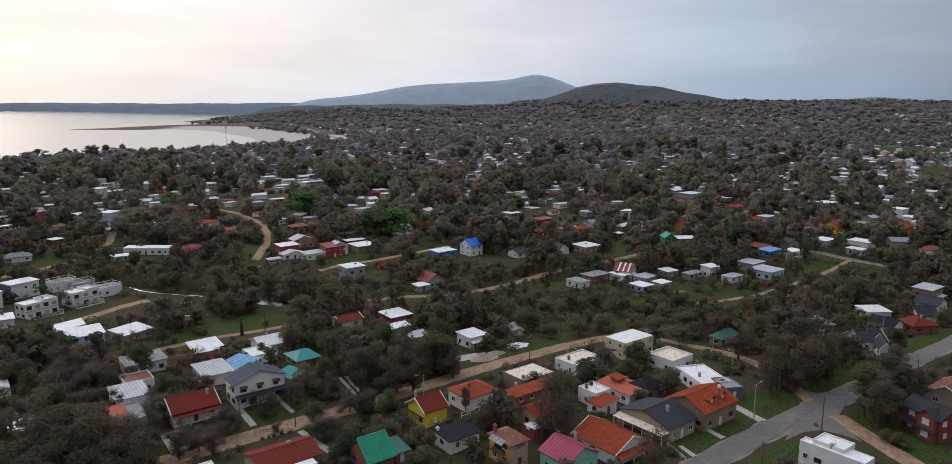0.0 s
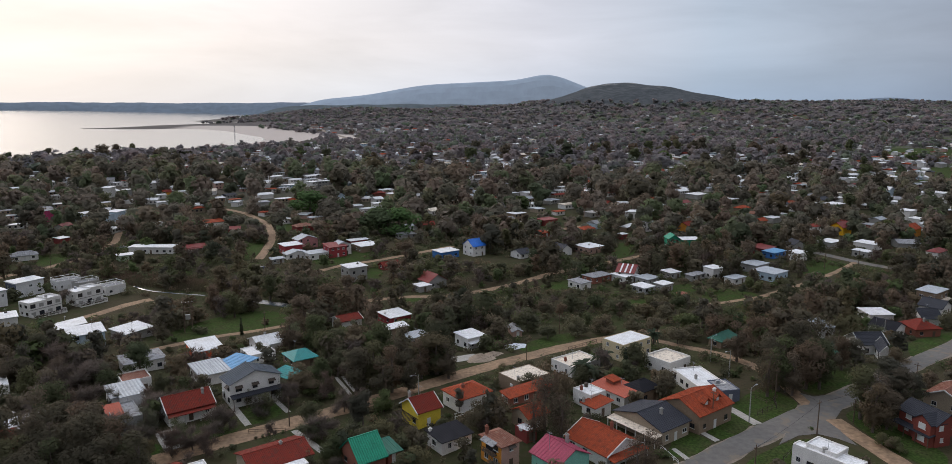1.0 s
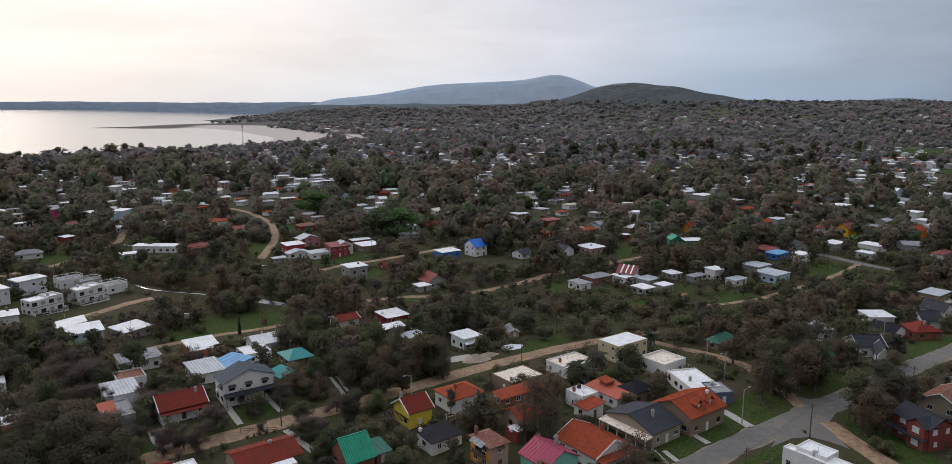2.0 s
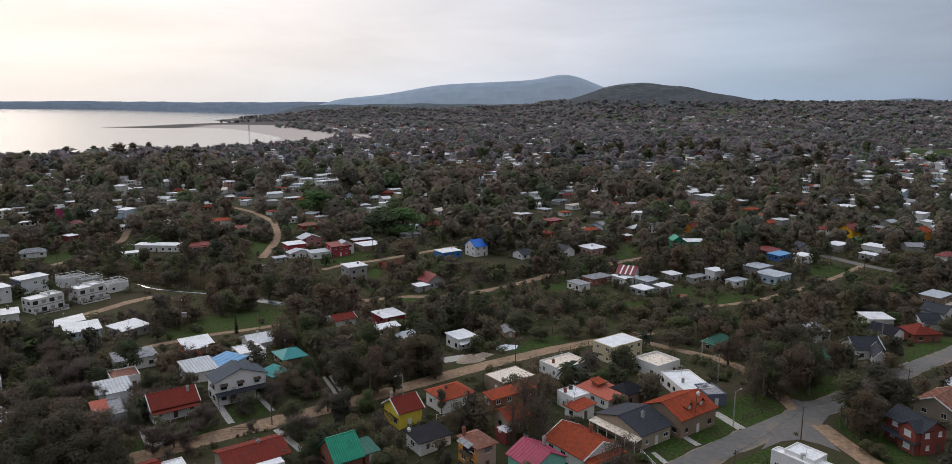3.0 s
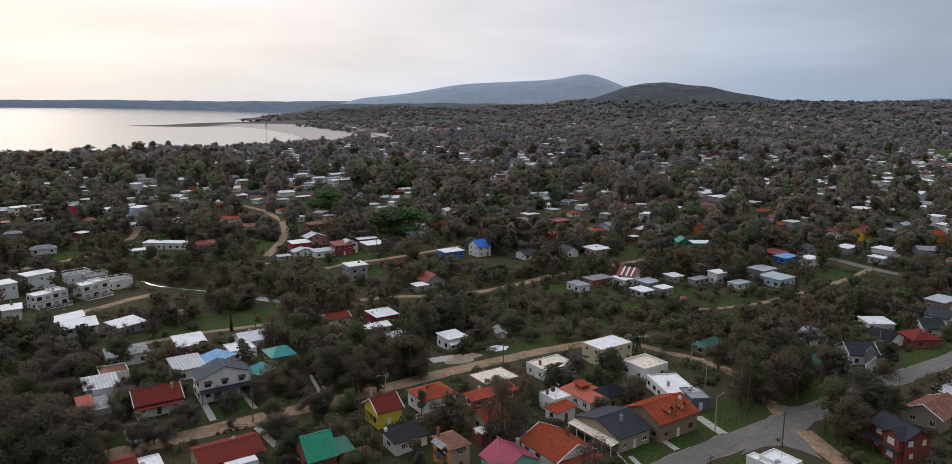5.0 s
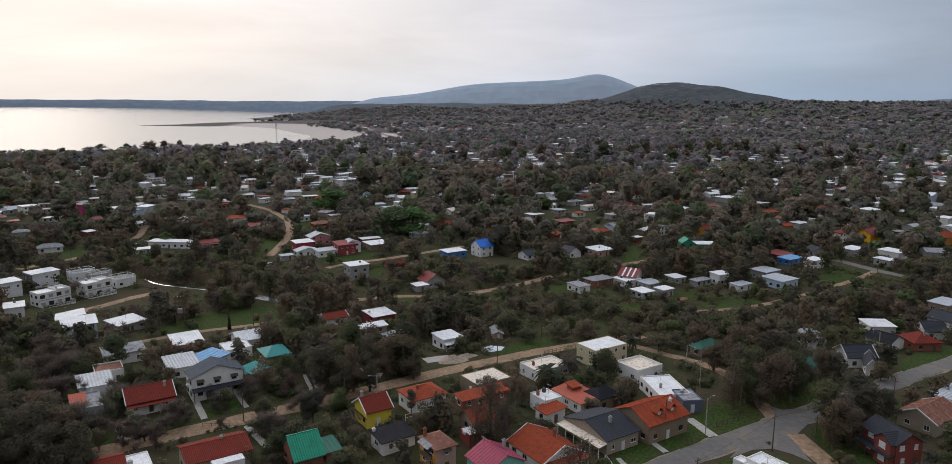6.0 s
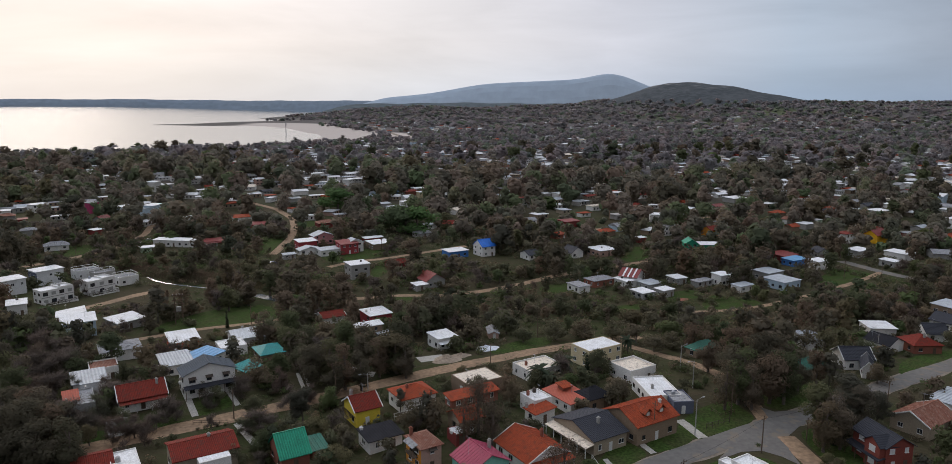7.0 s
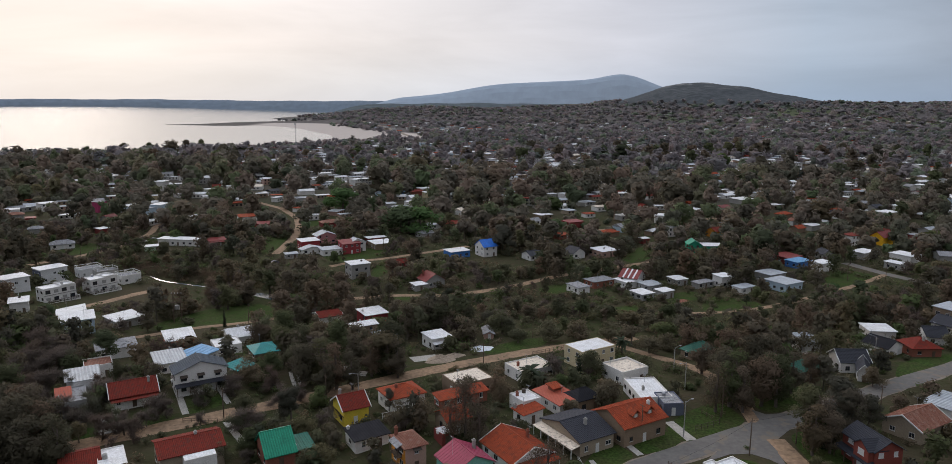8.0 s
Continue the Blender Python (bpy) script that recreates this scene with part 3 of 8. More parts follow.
strip("pavement", [(-6.0, 199.0), (1.1, 203.2)], 5.0, PAVING, "heap of pale sand and rubble", z=0.06, edge=0.08, category='path')
apron([(67.1, 145.6), (73.2, 150.0), (77.7, 150.9), (81.0, 148.8), (83.9, 145.3), (83.6, 152.1), (85.3, 158.5), (89.8, 164.4), (96.0, 168.8), (99.9, 179.5), (92.8, 173.9), (86.4, 171.9), (83.2, 174.8), (83.0, 168.8), (81.1, 164.4), (77.0, 160.2)], ASPHALT, "worn grey asphalt of the street junction")


# spots kept bare so the camera sees what stands behind them
for clearing in [(-160.2, 251.6, 9), (-157.7, 256.6, 8), (-153.7, 261.6, 8), (-151.1, 267.5, 9), (-149.5, 278.0, 9), (-145.4, 284.5, 8), (-180.7, 269.8, 7), (83.6, 150.0, 6), (85.4, 143.4, 7), (89.1, 140.7, 7), (95.4, 147.1, 7), (97.1, 143.4, 7), (78.3, 143.4, 7), (-2.8, 361.5, 8), (-8.6, 369.0, 7), (3.4, 361.5, 8), (1.9, 361.5, 7), (8.0, 357.1, 7), (14.1, 354.3, 7), (20.4, 357.1, 7), (-61.5, 431.1, 9), (-52.6, 425.0, 9), (-124.3, 511.5, 9)]:
    BLOCKED.append(clearing)
    OPEN.append((clearing[0], clearing[1], clearing[2] * 0.6, 0.6))


def lawn(corners, label, lift=0.0):
    """A patch of mown grass, a little above the rough ground, with a soft outline."""
    pts = []
    for (ax, ay), (bx, by) in zip(corners, corners[1:] + corners[:1]):
        pts += [(ax + (bx - ax) * k / 4, ay + (by - ay) * k / 4) for k in range(4)]
    for _ in range(2):
        pts = [((a[0] + 2 * b[0] + c[0]) / 4, (a[1] + 2 * b[1] + c[1]) / 4) for a, b, c in zip(pts[-1:] + pts, pts, pts[1:] + pts[:1])]
    cx, cy = sum(p[0] for p in pts) / len(pts), sum(p[1] for p in pts) / len(pts)
    verts = [(cx, cy, 0.045 + lift + float(land_height(cx, cy)))] + [(x, y, 0.025 + lift + float(land_height(x, y))) for x, y in pts]
    faces = [(0, 1 + i, 1 + (i + 1) % len(pts)) for i in range(len(pts))]
    reach = min(math.hypot(p[0] - cx, p[1] - cy) for p in pts)
    for k in range(0, len(pts), 2):
        for f in (0.35, 0.8):
            px_, py_ = cx + (pts[k][0] - cx) * f, cy + (pts[k][1] - cy) * f
            if lift or cy < 250 or f < 0.5:
                OPEN.append((px_, py_, 1.0, 0.2))
                BLOCKED.append((px_, py_, (2.5 if cy < 250 else 1.2) if lift == 0 else reach * 0.45))
    return tagged(new("lawn", mesh_of("lawn", verts, faces, LAWN)), label, "lawn", kind="structure")


lawn([(1110.2, 1807.8), (1293.9, 2041.8), (1339.3, 1957.4), (922.6, 1344.1), (843.5, 1344.1)], "far green pasture beyond the town", 0.8)
lawn([(614.8, 1147.0), (694.1, 1237.8), (788.5, 1175.8), (701.6, 1044.6), (593.6, 1056.4)], "far green pasture beyond the town", 0.6)
lawn([(462.7, 794.9), (536.5, 885.9), (619.6, 920.9), (508.6, 743.8), (438.0, 720.6)], "green paddock between the trees", 0.5)
lawn([(1146.1, 2133.7), (1288.2, 2344.7), (1208.7, 2133.7), (1010.1, 1807.8), (976.8, 1807.8)], "far green pasture beyond the town", 0.8)
lawn([(727.4, 1679.3), (828.1, 1807.8), (797.9, 1679.3), (694.4, 1542.1)], "far green pasture beyond the town", 0.8)
lawn([(25.7, 306.3), (42.6, 318.3), (48.5, 309.8), (31.6, 294.4)], "green grass plot between the houses")
lawn([(78.6, 301.3), (92.8, 312.6), (99.4, 302.6), (81.1, 289.5)], "green grass plot between the houses")
lawn([(53.5, 277.7), (68.3, 286.7), (72.4, 278.9), (55.7, 267.9)], "green grass plot by the dirt road")
lawn([(66.9, 170.3), (76.3, 178.6), (78.5, 175.2), (81.2, 167.3), (74.4, 160.2), (64.7, 153.7), (60.7, 160.2)], "mown green lawn beside the street")
lawn([(56.7, 156.9), (61.2, 160.2), (64.9, 154.3), (55.4, 147.1), (52.4, 150.0)], "mown green lawn beside the street")
lawn([(45.4, 149.1), (49.6, 152.1), (53.8, 146.2), (45.6, 138.8), (41.7, 140.7)], "green front lawn")
lawn([(87.7, 160.2), (92.5, 164.4), (97.0, 156.9), (101.2, 142.0), (97.1, 135.7), (90.5, 138.8)], "rough green verge")
lawn([(59.3, 139.9), (72.4, 149.1), (79.4, 147.1), (81.3, 135.7), (54.7, 134.3)], "rough green corner plot")
lawn([(-104.5, 226.8), (-98.3, 254.7), (-83.1, 267.8), (-68.5, 256.6), (-64.1, 239.4), (-81.4, 228.5), (-94.6, 216.5)], "bright green meadow by the creek")
lawn([(-53.9, 155.8), (-53.4, 161.1), (-48.9, 165.6), (-43.5, 159.0), (-50.0, 152.0)], "green front garden")
lawn([(-63.0, 146.7), (-59.4, 151.4), (-51.3, 151.7), (-53.8, 146.8), (-59.1, 143.2)], "green front garden")
lawn([(-71.5, 141.4), (-67.7, 145.1), (-63.2, 140.6), (-67.6, 136.2)], "green verge")
lawn([(88.1, 188.1), (96.9, 194.4), (105.9, 190.1), (98.8, 179.5), (87.2, 171.9), (83.9, 178.6)], "grassy corner plot under trees")
lawn([(137.2, 220.1), (150.9, 229.4), (163.0, 236.0), (156.4, 226.2), (127.2, 200.1)], "green verge by the street")
lawn([(12.4, 211.5), (23.1, 226.2), (33.9, 231.8), (32.3, 220.1), (17.5, 206.3)], "green roadside grass")
lawn([(155.4, 340.6), (174.3, 365.9), (186.9, 351.5), (166.9, 328.0), (151.6, 325.6)], "bright green plot")
lawn([(91.0, 284.5), (100.0, 305.3), (116.3, 299.0), (117.5, 288.7), (95.0, 274.2)], "green plot")
lawn([(-219.9, 331.5), (-235.9, 361.6), (-220.0, 372.2), (-205.5, 369.2), (-209.3, 348.1)], "green plot by the dirt road")
lawn([(-121.2, 355.2), (-137.8, 411.4), (-129.0, 411.4), (-122.7, 402.2), (-114.3, 357.8)], "green garden")
lawn([(-128.0, 446.0), (-134.4, 476.6), (-119.9, 459.7), (-113.4, 431.1)], "green garden")
lawn([(66.2, 381.6), (80.8, 405.8), (90.5, 402.2), (82.3, 372.0), (70.7, 361.5)], "green garden")
lawn([(-54.4, 341.0), (-49.9, 351.6), (-43.1, 322.4), (-49.9, 311.3)], "green grass by the beige block")
lawn([(-35.8, 274.8), (-33.4, 285.0), (-21.0, 286.8), (-20.5, 279.6)], "green creek bank")
lawn([(-87.2, 354.8), (-84.9, 372.2), (-60.6, 381.6), (-44.1, 381.6), (-56.9, 357.3), (-75.2, 341.3)], "green garden plots")
# ---- houses ----
HOUSES = []


def window(parent, face, along, z, w, h, lu, lw, dark, shutter=None):
    """A window on a wall: frame, sill and pane. face: s, n, w or e in the house's own axes."""
    frame_mat = FRAME_DARK if dark else FRAME_WHITE
    hx, hy = lu / 2, lw / 2
    m = {"s": pose(along, -hy, z), "n": pose(along, hy, z, 0, 0, 180), "w": pose(-hx, along, z, 0, 0, -90), "e": pose(hx, along, z, 0, 0, 90)}[face]
    a, b, t = w / 2, h / 2, 0.07
    fr = part("window", boxes((-a, -0.06, -b, -a + t, 0.02, b), (a - t, -0.06, -b, a, 0.02, b), (-a + t, -0.06, b - t, a - t, 0.02, b), (-a + t, -0.06, -b, a - t, 0.02, -b + t),
                              (-t / 2, -0.05, -b + t, t / 2, 0.02, b - t)), frame_mat, parent)
    fr.matrix_basis = m
    part("pane", boxes((-a + t * 0.5, -0.025, -b + t * 0.5, a - t * 0.5, 0.0, b - t * 0.5)), shutter or GLASS, fr)
    part("sill", boxes((-a - 0.08, -0.14, -b - 0.08, a + 0.08, 0.0, -b - 0.003)), FRAME_WHITE, fr)


def door(parent, face, along, lu, lw, dark=True):
    hx, hy = lu / 2, lw / 2
    m = {"s": pose(along, -hy, 0), "w": pose(-hx, along, 0, 0, 0, -90)}[face]
    d = part("door", boxes((-0.48, -0.05, 0.02, 0.48, 0.02, 2.08), (-0.38, -0.07, 0.2, 0.38, -0.05, 0.95), (-0.38, -0.07, 1.1, 0.38, -0.05, 1.95)), WOOD if dark else FRAME_WHITE, parent)
    d.matrix_basis = m


def sheet(bm, xs, lifts, profile, thick, swap=False, flip=1):
    """One connected sheet: a profile of (y, z) drawn along x, with raised seams where lifts are not nought."""
    def at(x, y, z):
        return bm.verts.new((flip * y, x, z) if swap else (x, y, z))
    top = [[at(x, y, z + d) for y, z in profile] for x, d in zip(xs, lifts)]
    low = [[at(x, y, z - thick) for y, z in profile] for x in xs]
    m, n = len(xs), len(profile)
    for i in range(m - 1):
        for j in range(n - 1):
            bm.faces.new((top[i][j], top[i + 1][j], top[i + 1][j + 1], top[i][j + 1]))
            bm.faces.new((low[i][j], low[i][j + 1], low[i + 1][j + 1], low[i + 1][j]))
        for j in (0, n - 1):
            bm.faces.new((top[i][j], top[i + 1][j], low[i + 1][j], low[i][j]))
    for i in (0, m - 1):
        for j in range(n - 1):
            bm.faces.new((top[i][j], top[i][j + 1], low[i][j + 1], low[i][j]))


def courses(profile, step=0.5, drop=0.05):
    """Cuts each slope of a profile into overlapping courses."""
    out = [profile[0]]
    for (y0, z0), (y1, z1) in zip(profile, profile[1:]):
        n = max(1, int(math.hypot(y1 - y0, z1 - z0) / step))
        up = z1 > z0
        for i in range(1, n + 1):
            y, z = y0 + (y1 - y0) * i / n, z0 + (z1 - z0) * i / n
            if i < n:
                out += [(y, z - (drop if up else 0)), (y, z + (0 if up else -drop))] if up else [(y, z), (y, z - drop)]
            else:
                out.append((y, z))
    return out


def roof_faces(roof, lu, lw, h, rise, ridge_axis, step=None, tall=0.05, over=0.45, rows=False):
    """The roof of a house as one mesh, with eaves, thickness and, where step is given, raised seams up its slopes."""
    bm = bmesh.new()
    thick = 0.16
    if roof == "flat":
        p = 0.18
        box(bm, -lu / 2 + p, -lw / 2 + p, h - 0.02, lu / 2 - p, lw / 2 - p, h + 0.10)
        return bm
    swap = ridge_axis == "w"
    a, b = (lw / 2 + over, lu / 2 + over) if swap else (lu / 2 + over, lw / 2 + over)
    e = h - rise * over / (b - over)
    if roof == "hip":
        inset = min(a, b) * 0.85
        ring = [(-a, -b), (a, -b), (a, b), (-a, b)]
        ends = [(-a + inset, 0), (a - inset, 0)]

        def lay(dz):
            pts = [(x, y, e + dz) for x, y in ring] + [(x, y, h + rise + dz) for x, y in ends]
            return [bm.verts.new((-y, x, z) if swap else (x, y, z)) for x, y, z in pts]
        t, w = lay(0), lay(-thick)
        for f in ((0, 1, 5, 4), (1, 2, 5), (2, 3, 4, 5), (3, 0, 4)):
            bm.faces.new([t[q] for q in f])
            bm.faces.new([w[q] for q in reversed(f)])
        for q in range(4):
            bm.faces.new((t[q], t[(q + 1) % 4], w[(q + 1) % 4], w[q]))
        return bm
    xs, lifts = [-a], [0.0]
    if step:
        n = max(2, int(2 * a / step))
        for i in range(1, n):
            x = -a + 2 * a * i / n
            xs += [x - 0.07, x - 0.04, x + 0.04, x + 0.07]
            lifts += [0, tall, tall, 0]
    xs.append(a)
    lifts.append(0.0)
    if roof == "shed":
        sheet(bm, xs, lifts, [(-b, h - 0.05), (b, h - 0.05 + rise)], thick, swap)
    else:
        profile = [(-b, e), (0, h + rise), (b, e)]
        sheet(bm, xs, lifts, courses(profile) if rows else profile, thick, swap)
    return bm


def add_dormers(home, count, lu, lw, h, rise, mat):
    """Small gabled dormers with white windows on the slope towards the street."""
    for i in range(count):
        x = lu * (-0.12 + 0.34 * i)
        y, z = -lw * 0.34, h + rise * 0.34
        d = part("dormer", boxes((x - 0.7, y - 0.1, z - 0.6, x + 0.7, y + 2.4, z + 0.75)), wall_mat("tan"), home)
        bm = bmesh.new()
        sheet(bm, [y - 0.5, y + 3.4], [0, 0], [(-1.2, z + 0.55), (0.0, z + 1.75), (1.2, z + 0.55)], 0.1, True)
        for v in bm.verts:
            v.co.x += x
        part("dormer_roof", bm, mat, d)
        part("dormer_window", boxes((x - 0.4, y - 0.16, z - 0.3, x + 0.4, y - 0.1, z + 0.65)), FRAME_WHITE, d)


def add_balcony(home, face, z, lu, lw):
    """A timber balcony with rail and a small roof over it."""
    length = lu if face == "s" else lw
    m = pose(0, -lw / 2, 0) if face == "s" else pose(-lu / 2, 0, 0, 0, 0, -90)
    a = min(1.9, length / 2 - 0.3)
    deck = part("balcony", boxes((-a, -1.1, z - 0.12, a, 0.0, z)), WOOD, home)
    deck.matrix_basis = m
    part("balcony_rail", boxes((-a, -1.1, z + 0.85, a, -1.03, z + 0.95), (-a, -1.1, z + 0.4, a, -1.05, z + 0.46)), WOOD, deck)
    for i in range(6):
        x = -a + 2 * a * i / 5
        part("balcony_post", boxes((x - 0.04, -1.1, z, x + 0.04, -1.02, z + (2.2 if i in (0, 5) else 0.85))), WOOD, deck)
    bm = bmesh.new()
    slab(bm, [(-a - 0.2, -1.35, z + 2.2), (a + 0.2, -1.35, z + 2.2), (a + 0.2, -0.02, z + 2.75), (-a - 0.2, -0.02, z + 2.75)], 0.08)
    part("balcony_roof", bm, roof_mat("concrete", "x"), deck)
    part("balcony_glass", boxes((-a + 0.2, -0.04, z + 0.05, a - 0.2, 0.0, z + 2.1)), GLASS, deck)


def fascia_mesh(side, lu, lw, h, rise, ridge_axis, over=0.45):
    """A board along one verge of a gable roof."""
    bm = bmesh.new()
    swap = ridge_axis == "w"
    a, b = (lw / 2 + over, lu / 2 + over) if swap else (lu / 2 + over, lw / 2 + over)
    e = h - rise * over / (b - over)
    x = side * (a + 0.04)
    sheet(bm, [x - 0.09, x + 0.09], [0, 0], [(-b, e + 0.07), (0, h + rise + 0.07), (b, e + 0.07)], 0.3, swap)
    return bm


def add_porch(home, face, depth, z, key, lu, lw):
    """A lean-to porch on posts along one face."""
    length = lu if face == "s" else lw
    m = pose(0, -lw / 2, 0) if face == "s" else pose(-lu / 2, 0, 0, 0, 0, -90)
    bm = bmesh.new()
    slab(bm, [(-length / 2 - 0.2, -depth, z), (length / 2 + 0.2, -depth, z), (length / 2 + 0.2, -0.03, z + 0.35), (-length / 2 - 0.2, -0.03, z + 0.35)], 0.12)
    top = part("porch_roof", bm, roof_mat(key, "x"), home)
    top.matrix_basis = m
    n = max(2, int(length / 2.6) + 1)
    for i in range(n):
        x = -length / 2 + 0.1 + (length - 0.2) * i / (n - 1)
        post = part("porch_post", boxes((x - 0.07, -depth + 0.1, -0.2, x + 0.07, -depth + 0.24, z - 0.1)), WOOD if key in ("slate", "black") else FRAME_WHITE, home)
        post.matrix_basis = m


def add_pergola(home, face, depth, z, lu, lw):
    """Dark slats on beams beside a wall."""
    length = lu if face == "s" else lw
    m = pose(0, -lw / 2, 0) if face == "s" else pose(-lu / 2, 0, 0, 0, 0, -90)
    frame_ob = part("pergola", boxes((-length / 2, -depth, z - 0.15, length / 2, -depth + 0.1, z), (-length / 2, -0.13, z - 0.15, length / 2, -0.03, z),
                                     (-length / 2, -depth, -0.2, -length / 2 + 0.1, -depth + 0.1, z - 0.15), (length / 2 - 0.1, -depth, -0.2, length / 2, -depth + 0.1, z - 0.15)), FRAME_DARK, home)
    frame_ob.matrix_basis = m
    for i in range(int(length / 0.55)):
        x = -length / 2 + 0.2 + i * 0.55
        part("slat", boxes((x, -depth - 0.2, z + 0.003, x + 0.12, -0.03, z + 0.1)), FRAME_DARK, frame_ob)


def wall_mesh(roof, lu, lw, h, rise, ridge_axis):
    bm = bmesh.new()
    x, y = lu / 2, lw / 2
    if roof == "flat":
        # parapet round the deck
        p = 0.18

        def ring(px_, py_, z):
            return [bm.verts.new(c) for c in ((-px_, -py_, z), (px_, -py_, z), (px_, py_, z), (-px_, py_, z))]
        rings = [ring(x, y, -0.3), ring(x, y, h + rise), ring(x - p, y - p, h + rise), ring(x - p, y - p, h - 0.03)]
        for lo, hi in zip(rings, rings[1:]):
            for q in range(4):
                bm.faces.new((lo[q], lo[(q + 1) % 4], hi[(q + 1) % 4], hi[q]))
        bm.faces.new(rings[3])
        return bm
    base = [bm.verts.new(c) for c in ((-x, -y, -0.3), (x, -y, -0.3), (x, y, -0.3), (-x, y, -0.3))]
    k = 0.12
    if roof == "shed":
        hs = (h, h, h + rise, h + rise) if ridge_axis == "u" else (h, h + rise, h + rise, h)
        hs = tuple(v - k for v in hs)
        top = [bm.verts.new((v.co.x, v.co.y, z)) for v, z in zip(base, hs)]
        bm.faces.new(top)
        for i in range(4):
            j = (i + 1) % 4
            bm.faces.new((base[i], base[j], top[j], top[i]))
        return bm
    top = [bm.verts.new((v.co.x, v.co.y, h - k)) for v in base]
    if roof == "hip":
        bm.faces.new(top)
        for i in range(4):
            j = (i + 1) % 4
            bm.faces.new((base[i], base[j], top[j], top[i]))
        return bm
    z = h + rise - k
    if ridge_axis == "u":
        p, q = bm.verts.new((-x, 0, z)), bm.verts.new((x, 0, z))
        bm.faces.new((base[0], base[1], top[1], top[0]))
        bm.faces.new((base[2], base[3], top[3], top[2]))
        bm.faces.new((base[3], base[0], top[0], p, top[3]))
        bm.faces.new((base[1], base[2], top[2], q, top[1]))
        bm.faces.new((top[0], top[1], q, p))
        bm.faces.new((top[2], top[3], p, q))
    else:
        p, q = bm.verts.new((0, -y, z)), bm.verts.new((0, y, z))
        bm.faces.new((base[0], base[1], top[1], p, top[0]))
        bm.faces.new((base[2], base[3], top[3], q, top[2]))
        bm.faces.new((base[3], base[0], top[0], top[3]))
        bm.faces.new((base[1], base[2], top[2], top[1]))
        bm.faces.new((top[0], p, q, top[3]))
        bm.faces.new((p, top[1], top[2], q))
    return bm


def add_wing(home, lo, hi, out, lu, h, wall, top):
    """A gabled bay that steps forward from the long front, with two white roller shutters."""
    x0, mid, rise = -lu / 2 - out, (lo + hi) / 2, 1.5
    bm = bmesh.new()
    front = [bm.verts.new((x0, y, z)) for y, z in ((lo, -0.3), (hi, -0.3), (hi, h), (mid, h + rise), (lo, h))]
    back = [bm.verts.new((-lu / 2 + 0.05, v.co.y, v.co.z)) for v in front]
    bm.faces.new(front)
    for i in range(5):
        bm.faces.new((front[i], back[i], back[(i + 1) % 5], front[(i + 1) % 5]))
    bay = part("bay", bm, wall, home)
    bm = bmesh.new()
    for a, b in ((lo - 0.35, mid), (hi + 0.35, mid)):
        za = h - 0.35 * rise / (mid - lo)
        slab(bm, [(x0 - 0.35, a, za + 0.05), (x0 - 0.35, b, h + rise + 0.05), (0.0, b, h + rise + 0.05), (0.0, a, za + 0.05)], 0.14)
    part("bay_roof", bm, top, bay)
    for z in (1.5, 4.3):
        part("shutter", boxes((x0 - 0.06, mid - 0.85, z - 0.65, x0 - 0.01, mid + 0.85, z + 0.65), (x0 - 0.09, mid - 0.95, z - 0.75, x0 - 0.01, mid + 0.95, z - 0.66)), FRAME_WHITE, bay, "white roller shutter")


